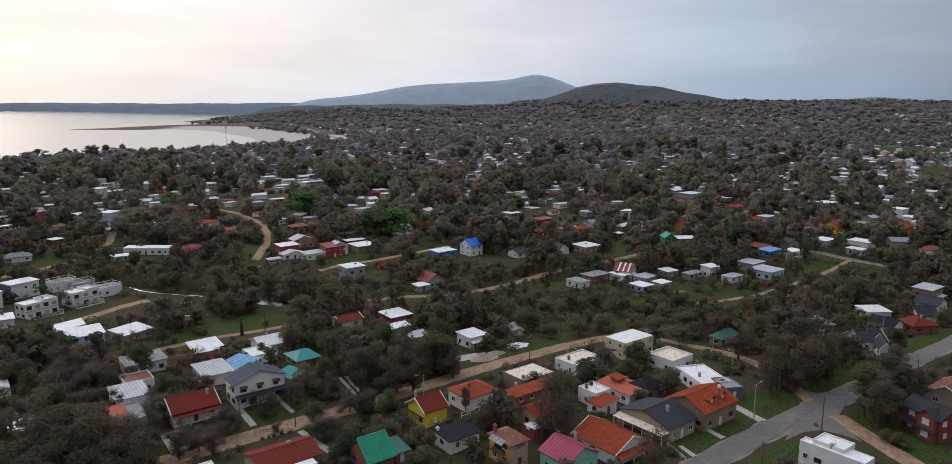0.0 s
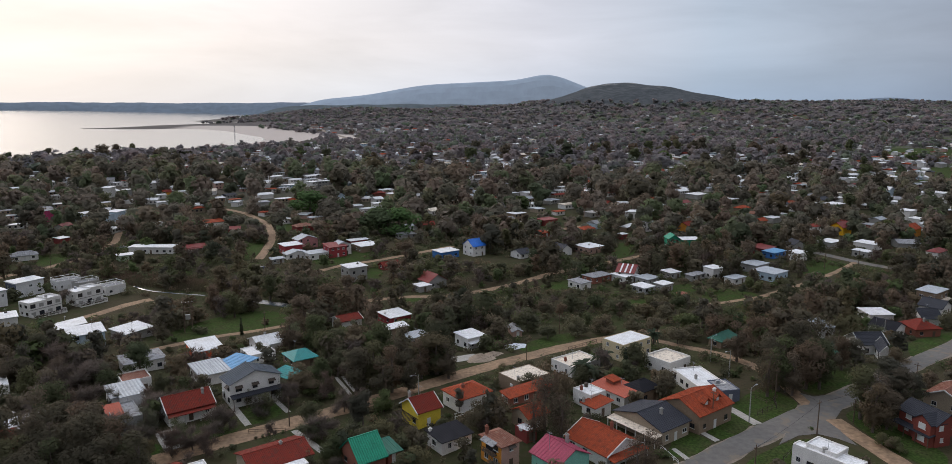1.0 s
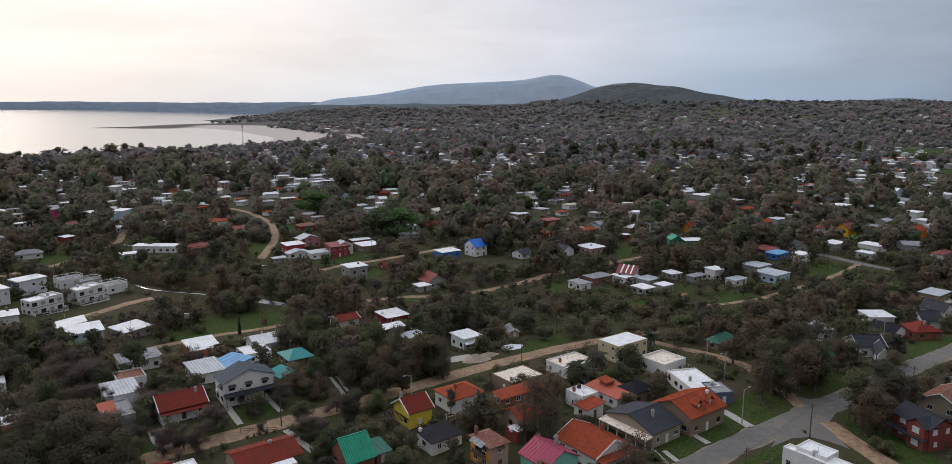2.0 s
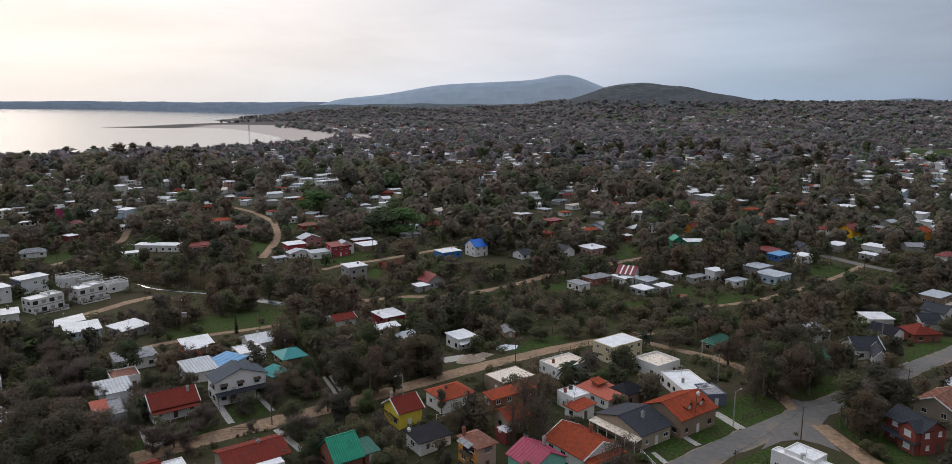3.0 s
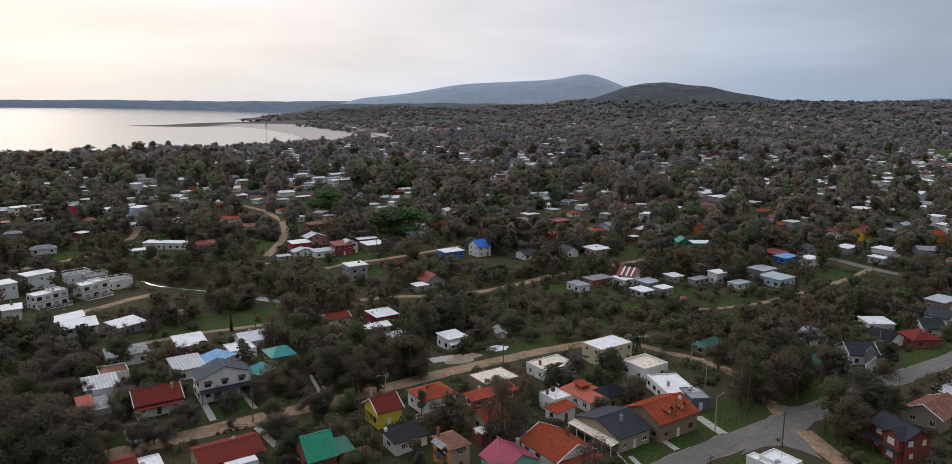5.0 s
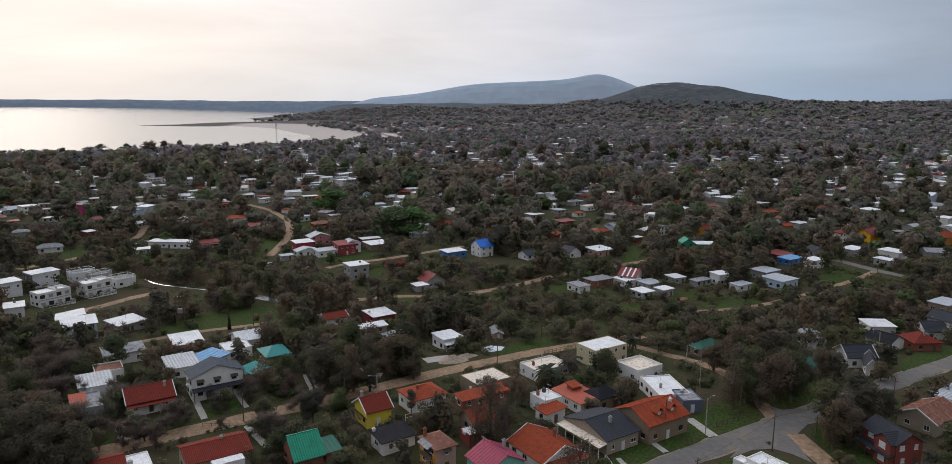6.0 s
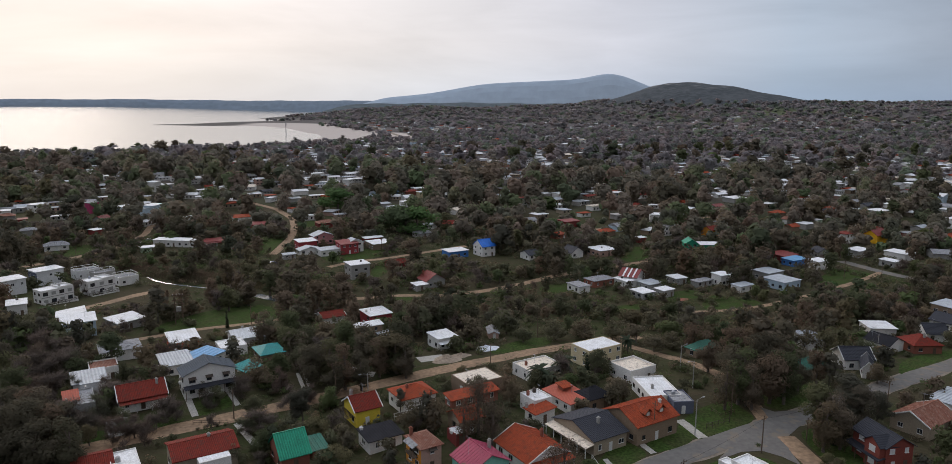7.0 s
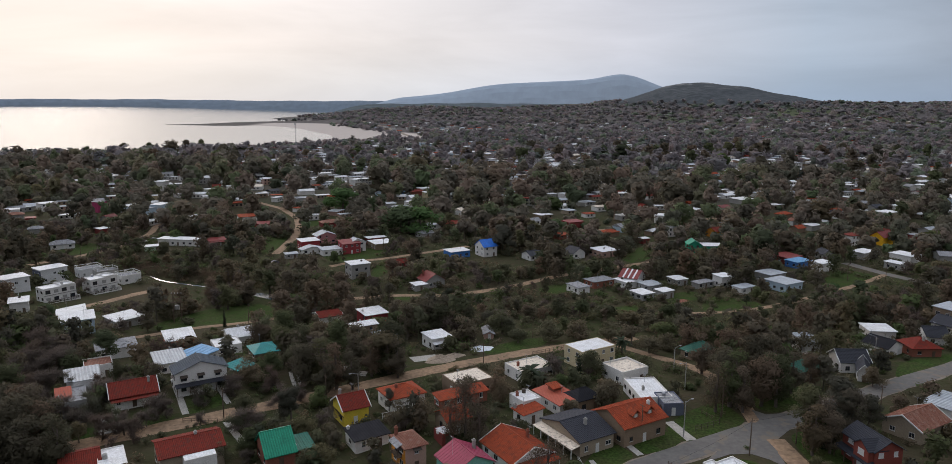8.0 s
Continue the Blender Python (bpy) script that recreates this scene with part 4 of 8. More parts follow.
def add_terraces(home, lu, lw, h, rise):
    """The front of a modern row house: a raised parapet block, wide shuttered windows, and a walled patio with a dark railing."""
    top = h + rise
    bm = boxes((0.05 * lu, -lw / 2 - 0.02, top - 0.1, lu / 2 - 0.4, -lw / 2 + 0.2, top + 0.45), (0.05 * lu, lw / 2 - 0.2, top - 0.1, lu / 2 - 0.4, lw / 2 + 0.02, top + 0.45),
               (0.05 * lu, -lw / 2 + 0.2, top - 0.1, 0.05 * lu + 0.2, lw / 2 - 0.2, top + 0.45), (lu / 2 - 0.6, -lw / 2 + 0.2, top - 0.1, lu / 2 - 0.4, lw / 2 - 0.2, top + 0.45))
    part("parapet", bm, wall_mat("white"), home)
    part("string_course", boxes((-lu / 2 - 0.05, -lw / 2 - 0.12, 2.85, lu / 2 + 0.05, -lw / 2 - 0.01, 3.1)), wall_mat("stone"), home)
    n = max(3, int(lu / 3.0))
    for i in range(n):
        x = -lu / 2 + lu * (i + 0.5) / n
        for z in (1.35, 4.35) if h > 4.8 else (1.5,):
            w = part("window", boxes((x - 0.95, -lw / 2 - 0.05, z - 0.75, x + 0.95, -lw / 2 + 0.02, z + 0.75)), FRAME_WHITE if (i + int(z)) % 2 else FRAME_DARK, home)
            part("shutter" if (i + int(z)) % 2 else "pane", boxes((x - 0.85, -lw / 2 - 0.08, z - 0.66, x + 0.85, -lw / 2 - 0.05, z + 0.66)), wall_mat("stone") if (i + int(z)) % 2 else GLASS, w)
    patio = part("patio_wall", boxes((-lu / 2, -lw / 2 - 3.1, -0.3, lu / 2, -lw / 2 - 2.95, 0.5), (-lu / 2, -lw / 2 - 2.95, -0.3, -lu / 2 + 0.15, -lw / 2 - 0.02, 1.5),
                                     (lu / 2 - 0.15, -lw / 2 - 2.95, -0.3, lu / 2, -lw / 2 - 0.02, 1.5), (-0.08, -lw / 2 - 2.95, -0.3, 0.08, -lw / 2 - 0.02, 1.5)), wall_mat("white"), home)
    part("railing", boxes((-lu / 2, -lw / 2 - 3.06, 1.35, lu / 2, -lw / 2 - 2.99, 1.45), (-lu / 2, -lw / 2 - 3.05, 0.9, lu / 2, -lw / 2 - 3.0, 0.96)), FRAME_DARK, patio)
    for i in range(int(lu / 1.2) + 1):
        x = -lu / 2 + 0.05 + i * 1.2
        part("rail_post", boxes((x, -lw / 2 - 3.07, 0.5, x + 0.08, -lw / 2 - 2.98, 1.4)), FRAME_DARK, patio)


def add_roof_frame(home, lu, lw, z):
    """A white open frame of beams on short posts round a roof terrace."""
    a, b, t = lu / 2 - 0.1, lw / 2 - 0.1, 0.14
    frame_ob = part("roof_frame", boxes((-a, -b, z + 0.85, a, -b + t, z + 1.0), (-a, b - t, z + 0.85, a, b, z + 1.0), (-a, -b + t, z + 0.85, -a + t, b - t, z + 1.0), (a - t, -b + t, z + 0.85, a, b - t, z + 1.0),
                                        (-t / 2, -b + t, z + 0.85, t / 2, b - t, z + 1.0)), FRAME_WHITE, home)
    for x in (-a, -t / 2, a - t):
        for y in (-b, b - t):
            part("frame_post", boxes((x, y, z - 0.6, x + t, y + t, z + 0.85)), FRAME_WHITE, frame_ob)


def add_stripes(home, lu, lw, h, rise):
    """White sheets laid between the red ones of a gable roof whose ridge runs across."""
    for k, x in enumerate((-0.34, -0.06, 0.22)):
        bm = bmesh.new()
        y0, y1 = lw * x, lw * x + lw * 0.09
        a = lu / 2 + 0.4
        e = h - rise * 0.4 / (lu / 2)
        slab(bm, [(-a, y0, e + 0.1), (0.0, y0, h + rise + 0.1), (0.0, y1, h + rise + 0.1), (-a, y1, e + 0.1)], 0.06)
        part("roof_sheet", bm, roof_mat("whitepaint", "x"), home, "white roof sheet")


def add_arch(home, lu, lw, h):
    """A white wall with one round arch, set before the short front."""
    n, r, w = 14, 1.5, 2.3
    bm = bmesh.new()
    rows = []
    for y in (-lw / 2 - 1.6, -lw / 2 - 1.35):
        inner = [bm.verts.new((math.cos(math.pi * k / n) * r, y, 1.3 + math.sin(math.pi * k / n) * r)) for k in range(n + 1)]
        outer = [bm.verts.new((w * max(-1, min(1, 1.5 * math.cos(math.pi * k / n))), y, h if 2 < k < n - 2 else 1.3 + (h - 1.3) * min(1, k / 3, (n - k) / 3))) for k in range(n + 1)]
        feet = [bm.verts.new((sx, y, -0.3)) for sx in (r, w, -r, -w)]
        for k in range(n):
            bm.faces.new((inner[k], outer[k], outer[k + 1], inner[k + 1]))
        bm.faces.new((feet[0], feet[1], outer[0], inner[0]))
        bm.faces.new((feet[3], feet[2], inner[n], outer[n]))
        rows.append((inner, outer))
    for loop in (0, 1):
        for k in range(n):
            bm.faces.new((rows[0][loop][k], rows[0][loop][k + 1], rows[1][loop][k + 1], rows[1][loop][k]))
    arch = part("arch", bm, wall_mat("greywhite"), home, "white wall with a round arch")
    part("porch_roof", boxes((-w, -lw / 2 - 1.7, h, w, -lw / 2 - 0.03, h + 0.14)), roof_mat("greysheet", "x"), arch)


def house(x, y, turn, lu, lw, h, roof, rise, ridge_axis, wall, top, label, chimney=None, porch=None, pergola=None, awnings=False, dormers=0, balcony=None, accent=None, wing=None, shutters=False, terraces=False, roof_frame=False, stripes=False, bargeboards=False, arch=False, name="house"):
    rnd = random.Random(int(x * 10) * 1000 + int(y * 10))
    z0 = float(land_height(x, y))
    home = thing(name, pose(x, y, z0, 0, 0, turn), label, "house")
    part("wall", wall_mesh(roof, lu, lw, h, rise, ridge_axis), wall_mat(wall), home)
    axis = "x" if ridge_axis == "u" else "y"
    step = None
    if math.hypot(x, y) < 240:
        if top in ("green", "teal", "bluegrey", "greysheet", "bluesheet", "palegreen", "redsheet", "magenta"):
            step = 0.85
        elif top in ("redtile", "orangetile", "browntile"):
            step = 0.42
    if roof == "flat" and y > 205 and not terraces and not roof_frame:
        bm = bmesh.new()
        a, b, z = lu / 2 + 0.4, lw / 2 + 0.4, h + rise
        slab(bm, [(-a, -b, z + 0.08), (a, -b, z + 0.08), (a, b, z + 0.26), (-a, b, z + 0.26)], 0.16)
    else:
        bm = roof_faces(roof, lu, lw, h, rise, ridge_axis, step, rows=top == "slate" and math.hypot(x, y) < 300)
    rf = part("roof", bm, roof_mat(top, axis), home)
    if terraces:
        add_terraces(home, lu, lw, h, rise)
    if roof_frame:
        add_roof_frame(home, lu, lw, h + rise)
    if arch:
        add_arch(home, lu, lw, h)
    if stripes:
        add_stripes(home, lu, lw, h, rise)
    if dormers:
        add_dormers(home, dormers, lu, lw, h, rise, roof_mat(top, "y"))
    if balcony:
        add_balcony(home, *balcony, lu, lw)
    if accent:
        face, colour = accent
        part("accent_wall", boxes((-lu / 2 - 0.004, -lw / 2 - 0.012, -0.2, lu / 2 + 0.004, -lw / 2 + 0.05, h - 0.2)) if face == "s" else
             boxes((-lu / 2 - 0.012, -lw / 2 - 0.004, -0.2, -lu / 2 + 0.05, lw / 2 + 0.004, h - 0.2)), wall_mat(colour), home)
    if roof == "gable" and (wall in ("yellow", "white") or bargeboards) and top != "bluegrey" and math.hypot(x, y) < 250:
        for side in (-1, 1):
            part("fascia", fascia_mesh(side, lu, lw, h, rise, ridge_axis), FRAME_WHITE, rf)
    if wing:
        add_wing(home, *wing, lu, h, wall_mat(wall), roof_mat(top, "y"))
    if porch:
        add_porch(home, *porch, lu, lw)
    if pergola:
        add_pergola(home, *pergola, lu, lw)
    if roof in ("gable", "hip") and lu > 5:
        # ridge cap
        half = (lu if ridge_axis == "u" else lw) / 2 + 0.4
        if roof == "hip":
            half -= min(lu, lw) / 2 * 0.85 + 0.4
        if half > 0.6:
            cap = boxes((-half, -0.14, h + rise - 0.03, half, 0.14, h + rise + 0.06)) if ridge_axis == "u" else boxes((-0.14, -half, h + rise - 0.03, 0.14, half, h + rise + 0.06))
            part("ridge_cap", cap, roof_mat(top, axis), rf)
    dist = math.hypot(x, y)
    dark = rnd.random() < 0.55
    storeys = 2 if h > 4.8 else 1
    if dist < 430:
        for face, length in ((("w", lw),) if terraces else (("s", lu), ("w", lw))):
            n = max(1, int(length / 3.1))
            for s in range(storeys):
                z = 1.55 + s * 2.75
                for i in range(n):
                    along = -length / 2 + length * (i + 0.5) / n + rnd.uniform(-0.25, 0.25)
                    if s == 0 and i == n // 2 and face == "s":
                        door(home, face, along, lu, lw, rnd.random() < 0.7)
                        continue
                    if rnd.random() < 0.15:
                        continue
                    ww = rnd.choice((0.9, 1.2, 1.2, 1.5))
                    window(home, face, along, z, min(ww, length / n - 0.5), rnd.choice((1.0, 1.1, 1.25)), lu, lw, dark, FRAME_WHITE if shutters else None)
                    if awnings and s == storeys - 1:
                        hood = bmesh.new()
                        slab(hood, [(-0.9, -0.75, 0.35), (0.9, -0.75, 0.35), (0.9, -0.02, 0.85), (-0.9, -0.02, 0.85)], 0.05)
                        part("awning", hood, FRAME_DARK, home).matrix_basis = pose(along, -lw / 2, z) if face == "s" else pose(-lu / 2, along, z, 0, 0, -90)
    if chimney:
        cx, cy = (chimney[0] - 0.5) * lu, (chimney[1] - 0.5) * lw
        topz = h + rise + (0.6 if roof == 'flat' else 0.35)
        ch = part("chimney", boxes((cx - 0.28, cy - 0.28, h - 0.5, cx + 0.28, cy + 0.28, topz), (cx - 0.36, cy - 0.36, topz, cx + 0.36, cy + 0.36, topz + 0.1), (cx - 0.18, cy - 0.18, topz + 0.1, cx + 0.18, cy + 0.18, topz + 0.35)),
                  wall_mat(rnd.choice(("brick", "white", "stone"))), home)
    if roof == "flat" and dist < 330 and lu * lw > 30 and rnd.random() < 0.5:
        # water tank on the deck
        tx, ty = rnd.uniform(-0.3, 0.3) * lu, rnd.uniform(0.0, 0.35) * lw
        bm = bmesh.new()
        tube(bm, (tx, ty, h + 0.1), (tx, ty, h + 1.0), 0.5, 0.5, 12)
        tube(bm, (tx, ty, h + 1.0), (tx, ty, h + 1.2), 0.5, 0.2, 12)
        part("water_tank", bm, rnd.choice((CONCRETE, FRAME_DARK, METAL)), home)
    if dist < 330 and rnd.random() < 0.45:
        # television aerial
        ax, ay = rnd.uniform(-0.3, 0.3) * lu, rnd.uniform(-0.1, 0.35) * lw
        zt = h + rise + rnd.uniform(1.2, 2.4)
        bm = boxes((ax - 0.025, ay - 0.025, h, ax + 0.025, ay + 0.025, zt), (ax - 0.02, ay - 0.7, zt - 0.06, ax + 0.02, ay + 0.7, zt - 0.02))
        for k in range(5):
            half = 0.5 - 0.07 * k
            box(bm, ax - half, ay - 0.6 + k * 0.3, zt - 0.05, ax + half, ay - 0.58 + k * 0.3, zt - 0.03)
        part("aerial", bm, METAL, home)
    if dist < 260 and rnd.random() < 0.4:
        # air conditioner on the wall
        al = rnd.uniform(-0.3, 0.3) * lw
        part("air_conditioner", boxes((-lu / 2 - 0.36, al - 0.42, 2.2, -lu / 2 - 0.03, al + 0.42, 2.8), (-lu / 2 - 0.38, al - 0.3, 2.27, -lu / 2 - 0.36, al + 0.2, 2.73)), FRAME_WHITE, home)
    HOUSES.append((x, y, max(lu, lw) / 2, h, turn, lu, lw))
    OPEN.append((x, y, max(lu, lw) * (0.36 if dist < 330 else 0.32), h * (0.85 if dist < 330 else 0.95)))
    return home


house(-11.2, 155.6, 38, 6.0, 7.0, 4.2, "gable", 2.2, "u", "yellow", "redtile",
      "yellow rendered house with red tiled gable roof beside the dirt road", chimney=(0.2, 0.8), pergola=('w', 2.6, 2.4))
house(6.6, 136.8, 38, 4.6, 6.7, 5.6, "hip", 1.6, "u", "orange", "browntile",
      "two-storey orange and pink house with brown tiled roof and balcony", chimney=(0.1, 0.8), awnings=True, balcony=('w', 3.0), accent=('s', 'pinkbrown'))
house(18.6, 133.5, 38, 8.5, 7.6, 4.2, "gable", 2.2, "w", "mint", "magenta",
      "mint green house with magenta sheet gable roof", chimney=(0.8, 0.6))
house(28.5, 142.0, 38, 10.2, 11.5, 3.0, "gable", 2.4, "w", "white", "orangetile",
      "house with large orange tiled gable roof and white porch", chimney=(0.75, 0.5), porch=('s', 2.2, 2.3, 'orangetile'))
house(41.0, 152.6, 38, 9.3, 13.5, 3.6, "gable", 2.0, "u", "beige", "slate",
      "beige brick house with dark slate-grey gable roof", chimney=(0.5, 0.3), porch=('w', 2.4, 2.4, 'cream'))
house(52.6, 158.1, 38, 12.3, 10.8, 4.6, "gable", 2.4, "u", "tan", "orangetile",
      "tan brick house with orange-red tiled roof and dormers", chimney=(0.8, 0.3), dormers=2)
house(59.0, 177.6, 14, 8.1, 12.6, 2.9, "flat", 0.4, "u", "white", "whitepaint",
      "long white flat-roofed house with painted roof deck", chimney=(0.3, 0.4))
house(63.4, 171.6, 12, 5.0, 7.0, 2.9, "flat", 0.3, "u", "slategrey", "concrete",
      "dark stone annex with flat roof beside a lawn")
house(36.3, 169.9, 38, 6.0, 10.5, 3.0, "shed", 0.8, "w", "white", "orangesheet",
      "house with terracotta red sheet roof and white fascia")
house(42.5, 170.1, 38, 6.8, 5.6, 3.6, "hip", 1.6, "u", "tan", "black",
      "small house with black tiled hip roof")
house(35.8, 172.2, 38, 2.4, 2.4, 4.4, "shed", 0.4, "u", "brick", "orangetile",
      "brick roof-top room with orange tiles")
house(28.9, 165.6, 38, 5.2, 5.9, 3.6, "flat", 0.4, "u", "white", "whitepaint",
      "white flat-roofed house with red brick chimney", chimney=(0.2, 0.7))
house(29.9, 160.3, 38, 5.5, 4.2, 2.9, "shed", 0.6, "w", "white", "orangetile",
      "white house with orange tiled roof and long side wall", chimney=(0.05, 0.95))
house(13.5, 150.9, 38, 5.7, 5.7, 3.4, "gable", 1.5, "u", "beige", "orangetile",
      "low house with weathered orange tiled roof behind trees", chimney=(0.5, 0.3))
house(12.4, 145.9, 38, 2.9, 3.9, 2.4, "flat", 0.15, "u", "darkred", "whitepaint",
      "small white-roofed shed with dark red walls")
house(13.6, 175.6, 38, 10.4, 8.2, 3.9, "flat", 0.2, "u", "tan", "cream",
      "low house with cream flat roof beside the dirt road", chimney=(0.1, 0.2))
house(13.5, 164.3, 38, 12.9, 3.2, 2.6, "shed", 0.7, "u", "brick", "orangetile",
      "low lean-to with orange tiled roof behind cream roof")
house(-0.8, 162.9, 38, 8.8, 7.6, 3.6, "hip", 1.5, "u", "white", "orangetile",
      "white house with orange tiled hip roof and chimney", chimney=(0.3, 0.4))
house(28.8, 190.7, 38, 11.0, 8.2, 3.0, "flat", 0.4, "u", "white", "cream",
      "grey-white flat-roofed house with roof parapet", chimney=(0.2, 0.6))
house(45.6, 204.8, 38, 12.4, 8.0, 5.4, "flat", 0.15, "u", "cream", "whitepaint",
      "two-storey beige house with white flat roof")
house(54.6, 192.4, 38, 9.2, 8.5, 3.4, "flat", 0.6, "u", "white", "cream",
      "white flat-roofed house with roof terrace walls")
house(-4.1, 143.9, 38, 7.6, 5.8, 2.9, "shed", 0.5, "u", "white", "black",
      "white house with black bitumen roof and parapet", chimney=(0.05, 0.9))
house(-21.2, 135.4, 38, 5.8, 8.0, 3.2, "gable", 3.5, "u", "brick", "green",
      "house with bright green sheet gable roof")
house(-16.6, 138.6, 38, 3.1, 5.0, 2.4, "shed", 0.8, "u", "brick", "palegreen",
      "low green sheet lean-to beside green-roofed house")
house(-38.3, 131.9, 38, 12.0, 9.0, 4.4, "gable", 1.5, "u", "beige", "redtile",
      "house with worn red tiled gable roof beside hedges", chimney=(0.62, 0.5))
house(-34.3, 128.5, 38, 6.0, 4.5, 4.0, "flat", 0.1, "u", "white", "whitepaint",
      "white flat porch roof on slender posts")
house(-57.8, 125.3, 38, 6.7, 8.0, 2.9, "gable", 1.4, "u", "beige", "redtile",
      "house with red clay tiled roof under trees")
house(-51.4, 126.0, 38, 5.1, 9.0, 3.0, "flat", 0.3, "u", "white", "whitepaint",
      "white flat-roofed extension with dark water tank")
house(-53.9, 166.2, 38, 12.3, 6.3, 6.0, "gable", 2.3, "w", "white", "bluegrey",
      "two-storey white house with blue-grey sheet gable roof and dark awnings", porch=('s', 2.0, 2.8, 'slate'), awnings=True)
house(-68.4, 177.3, 38, 7.4, 9.6, 3.4, "shed", 0.4, "u", "white", "greysheet",
      "low shed with pale grey corrugated roof")
house(-64.4, 183.5, 70, 11.1, 6.7, 3.2, "shed", 0.4, "u", "white", "bluesheet",
      "low shed with blue corrugated roof")
house(-79.9, 202.8, 38, 8.1, 8.5, 3.2, "shed", 1.0, "u", "redorange", "whitepaint",
      "orange-red rendered house with white sheet roof")
house(-63.3, 208.6, 38, 7.3, 8.5, 3.4, "gable", 1.6, "u", "white", "whitepaint",
      "white house with white gable roof and chimney", chimney=(0.5, 0.55))
house(-62.7, 198.8, 38, 7.6, 7.8, 2.8, "flat", 0.3, "u", "white", "whitepaint",
      "small white flat-roofed annex")
house(-49.5, 195.3, 38, 6.8, 8.2, 2.8, "hip", 1.6, "u", "tan", "teal",
      "cottage with teal sheet hip roof")
house(-48.6, 178.0, 68, 5.7, 4.5, 2.6, "shed", 0.8, "u", "tan", "teal",
      "teal sheet-roofed shelter under trees")
house(-66.4, 157.2, 38, 10.1, 8.5, 3.2, "gable", 2.2, "u", "white", "redtile",
      "bungalow with red tiled gable roof and driveway", chimney=(0.85, 0.35), porch=('s', 1.4, 2.3, 'redtile'))
house(-83.0, 162.0, 38, 7.2, 7.6, 4.4, "shed", 0.5, "u", "white", "greysheet",
      "white house with ribbed grey roof and arched porch", arch=True)
house(-86.2, 172.8, 38, 6.8, 6.9, 3.4, "flat", 0.4, "u", "white", "browntile",
      "house with low pinkish tiled roof behind parapet")
house(-78.2, 151.6, 38, 5.9, 9.8, 3.6, "flat", 0.4, "u", "concrete", "concrete",
      "unfinished grey concrete house with orange lean-to roof")
house(-80.0, 150.9, 38, 2.7, 6.9, 3.6, "shed", 1.0, "u", "brick", "orangesheet",
      "small orange tiled lean-to roof")
house(-97.6, 147.2, 38, 7.5, 7.0, 3.0, "shed", 0.6, "u", "white", "whitepaint",
      "white sheet-roofed house under dark trees")
house(-97.9, 138.6, 38, 6.1, 8.3, 2.8, "shed", 0.8, "u", "beige", "redtile",
      "house with red ribbed roof under dark trees")
house(-92.8, 190.6, 38, 10.4, 8.5, 3.6, "hip", 1.2, "u", "white", "concrete",
      "pale house half hidden behind winter trees")
house(-120.6, 170.1, 38, 5.9, 8.5, 3.0, "flat", 0.4, "u", "white", "whitepaint",
      "small white-roofed house under dark pines")
house(-167.4, 264.3, 62, 12.6, 6.6, 5.6, "flat", 0.3, "u", "white", "whitepaint",
      "two-storey white modern row house with fenced patio", terraces=True)
house(-160.6, 282.3, 62, 11.6, 7.0, 5.8, "flat", 0.3, "u", "white", "whitepaint",
      "two-storey white modern row house with stepped parapet", terraces=True)
house(-157.3, 297.5, 55, 8.6, 7.5, 3.2, "flat", 0.7, "u", "white", "concrete",
      "single-storey white modern house with framed roof terrace", roof_frame=True)
house(-180.7, 303.8, 55, 10.0, 6.5, 3.4, "flat", 0.7, "u", "greywhite", "concrete",
      "pale grey modern house with framed roof terrace", roof_frame=True)
house(-169.9, 300.2, 55, 9.0, 6.0, 3.8, "flat", 0.7, "u", "stone", "concrete",
      "pale stone modern house with framed roof terrace", roof_frame=True)
house(-191.2, 292.2, 62, 11.5, 7.5, 6.0, "flat", 0.4, "u", "greywhite", "whitepaint",
      "two-storey grey and white modern house", accent=('w', 'slategrey'))
house(-137.1, 231.7, 38, 8.7, 8.0, 3.4, "shed", 1.0, "w", "tan", "whitepaint",
      "house with wide white sheet roof and beige walls")
house(-121.5, 213.6, 38, 9.7, 8.0, 5.4, "shed", 0.8, "u", "paleblue", "whitepaint",
      "two-storey pale blue house with white sheet roof and pergola", pergola=('w', 3.0, 2.4))
house(-113.3, 226.2, 61, 9.7, 8.0, 3.2, "shed", 0.6, "u", "stone", "whitepaint",
      "grey house with white sheet roof")
house(-165.5, 241.6, 38, 6.2, 8.0, 4.0, "flat", 0.4, "u", "white", "whitepaint",
      "white house at the edge of the pines")
house(-193.2, 272.2, 58, 10.3, 8.0, 6.0, "flat", 0.4, "u", "greywhite", "whitepaint",
      "white modern house by the creek mouth")
house(-173.4, 373.2, 0, 24.0, 7.0, 3.2, "flat", 0.4, "u", "white", "whitepaint",
      "long low white house with many windows")
house(-180.5, 356.4, 38, 7.9, 5.0, 2.6, "flat", 0.1, "u", "palegreenwall", "whitepaint",
      "pale green shed with white roof")
house(-153.1, 376.6, 38, 11.5, 6.0, 3.0, "shed", 0.8, "u", "tan", "redsheet",
      "house with red sheet roof and timber porch", porch=('s', 2.0, 2.4, 'redsheet'))
house(-231.3, 354.4, 38, 11.5, 7.0, 3.0, "hip", 1.6, "u", "white", "concrete",
      "house with grey tiled hip roof and white walls")
house(-173.3, 457.6, 38, 11.5, 7.0, 3.0, "shed", 1.0, "u", "white", "orangetile",
      "house with terracotta roof and pale porch")
house(-153.4, 432.5, 15, 11.5, 6.0, 2.8, "shed", 0.8, "u", "darkred", "redsheet",
      "low house with bright red sheet roof")
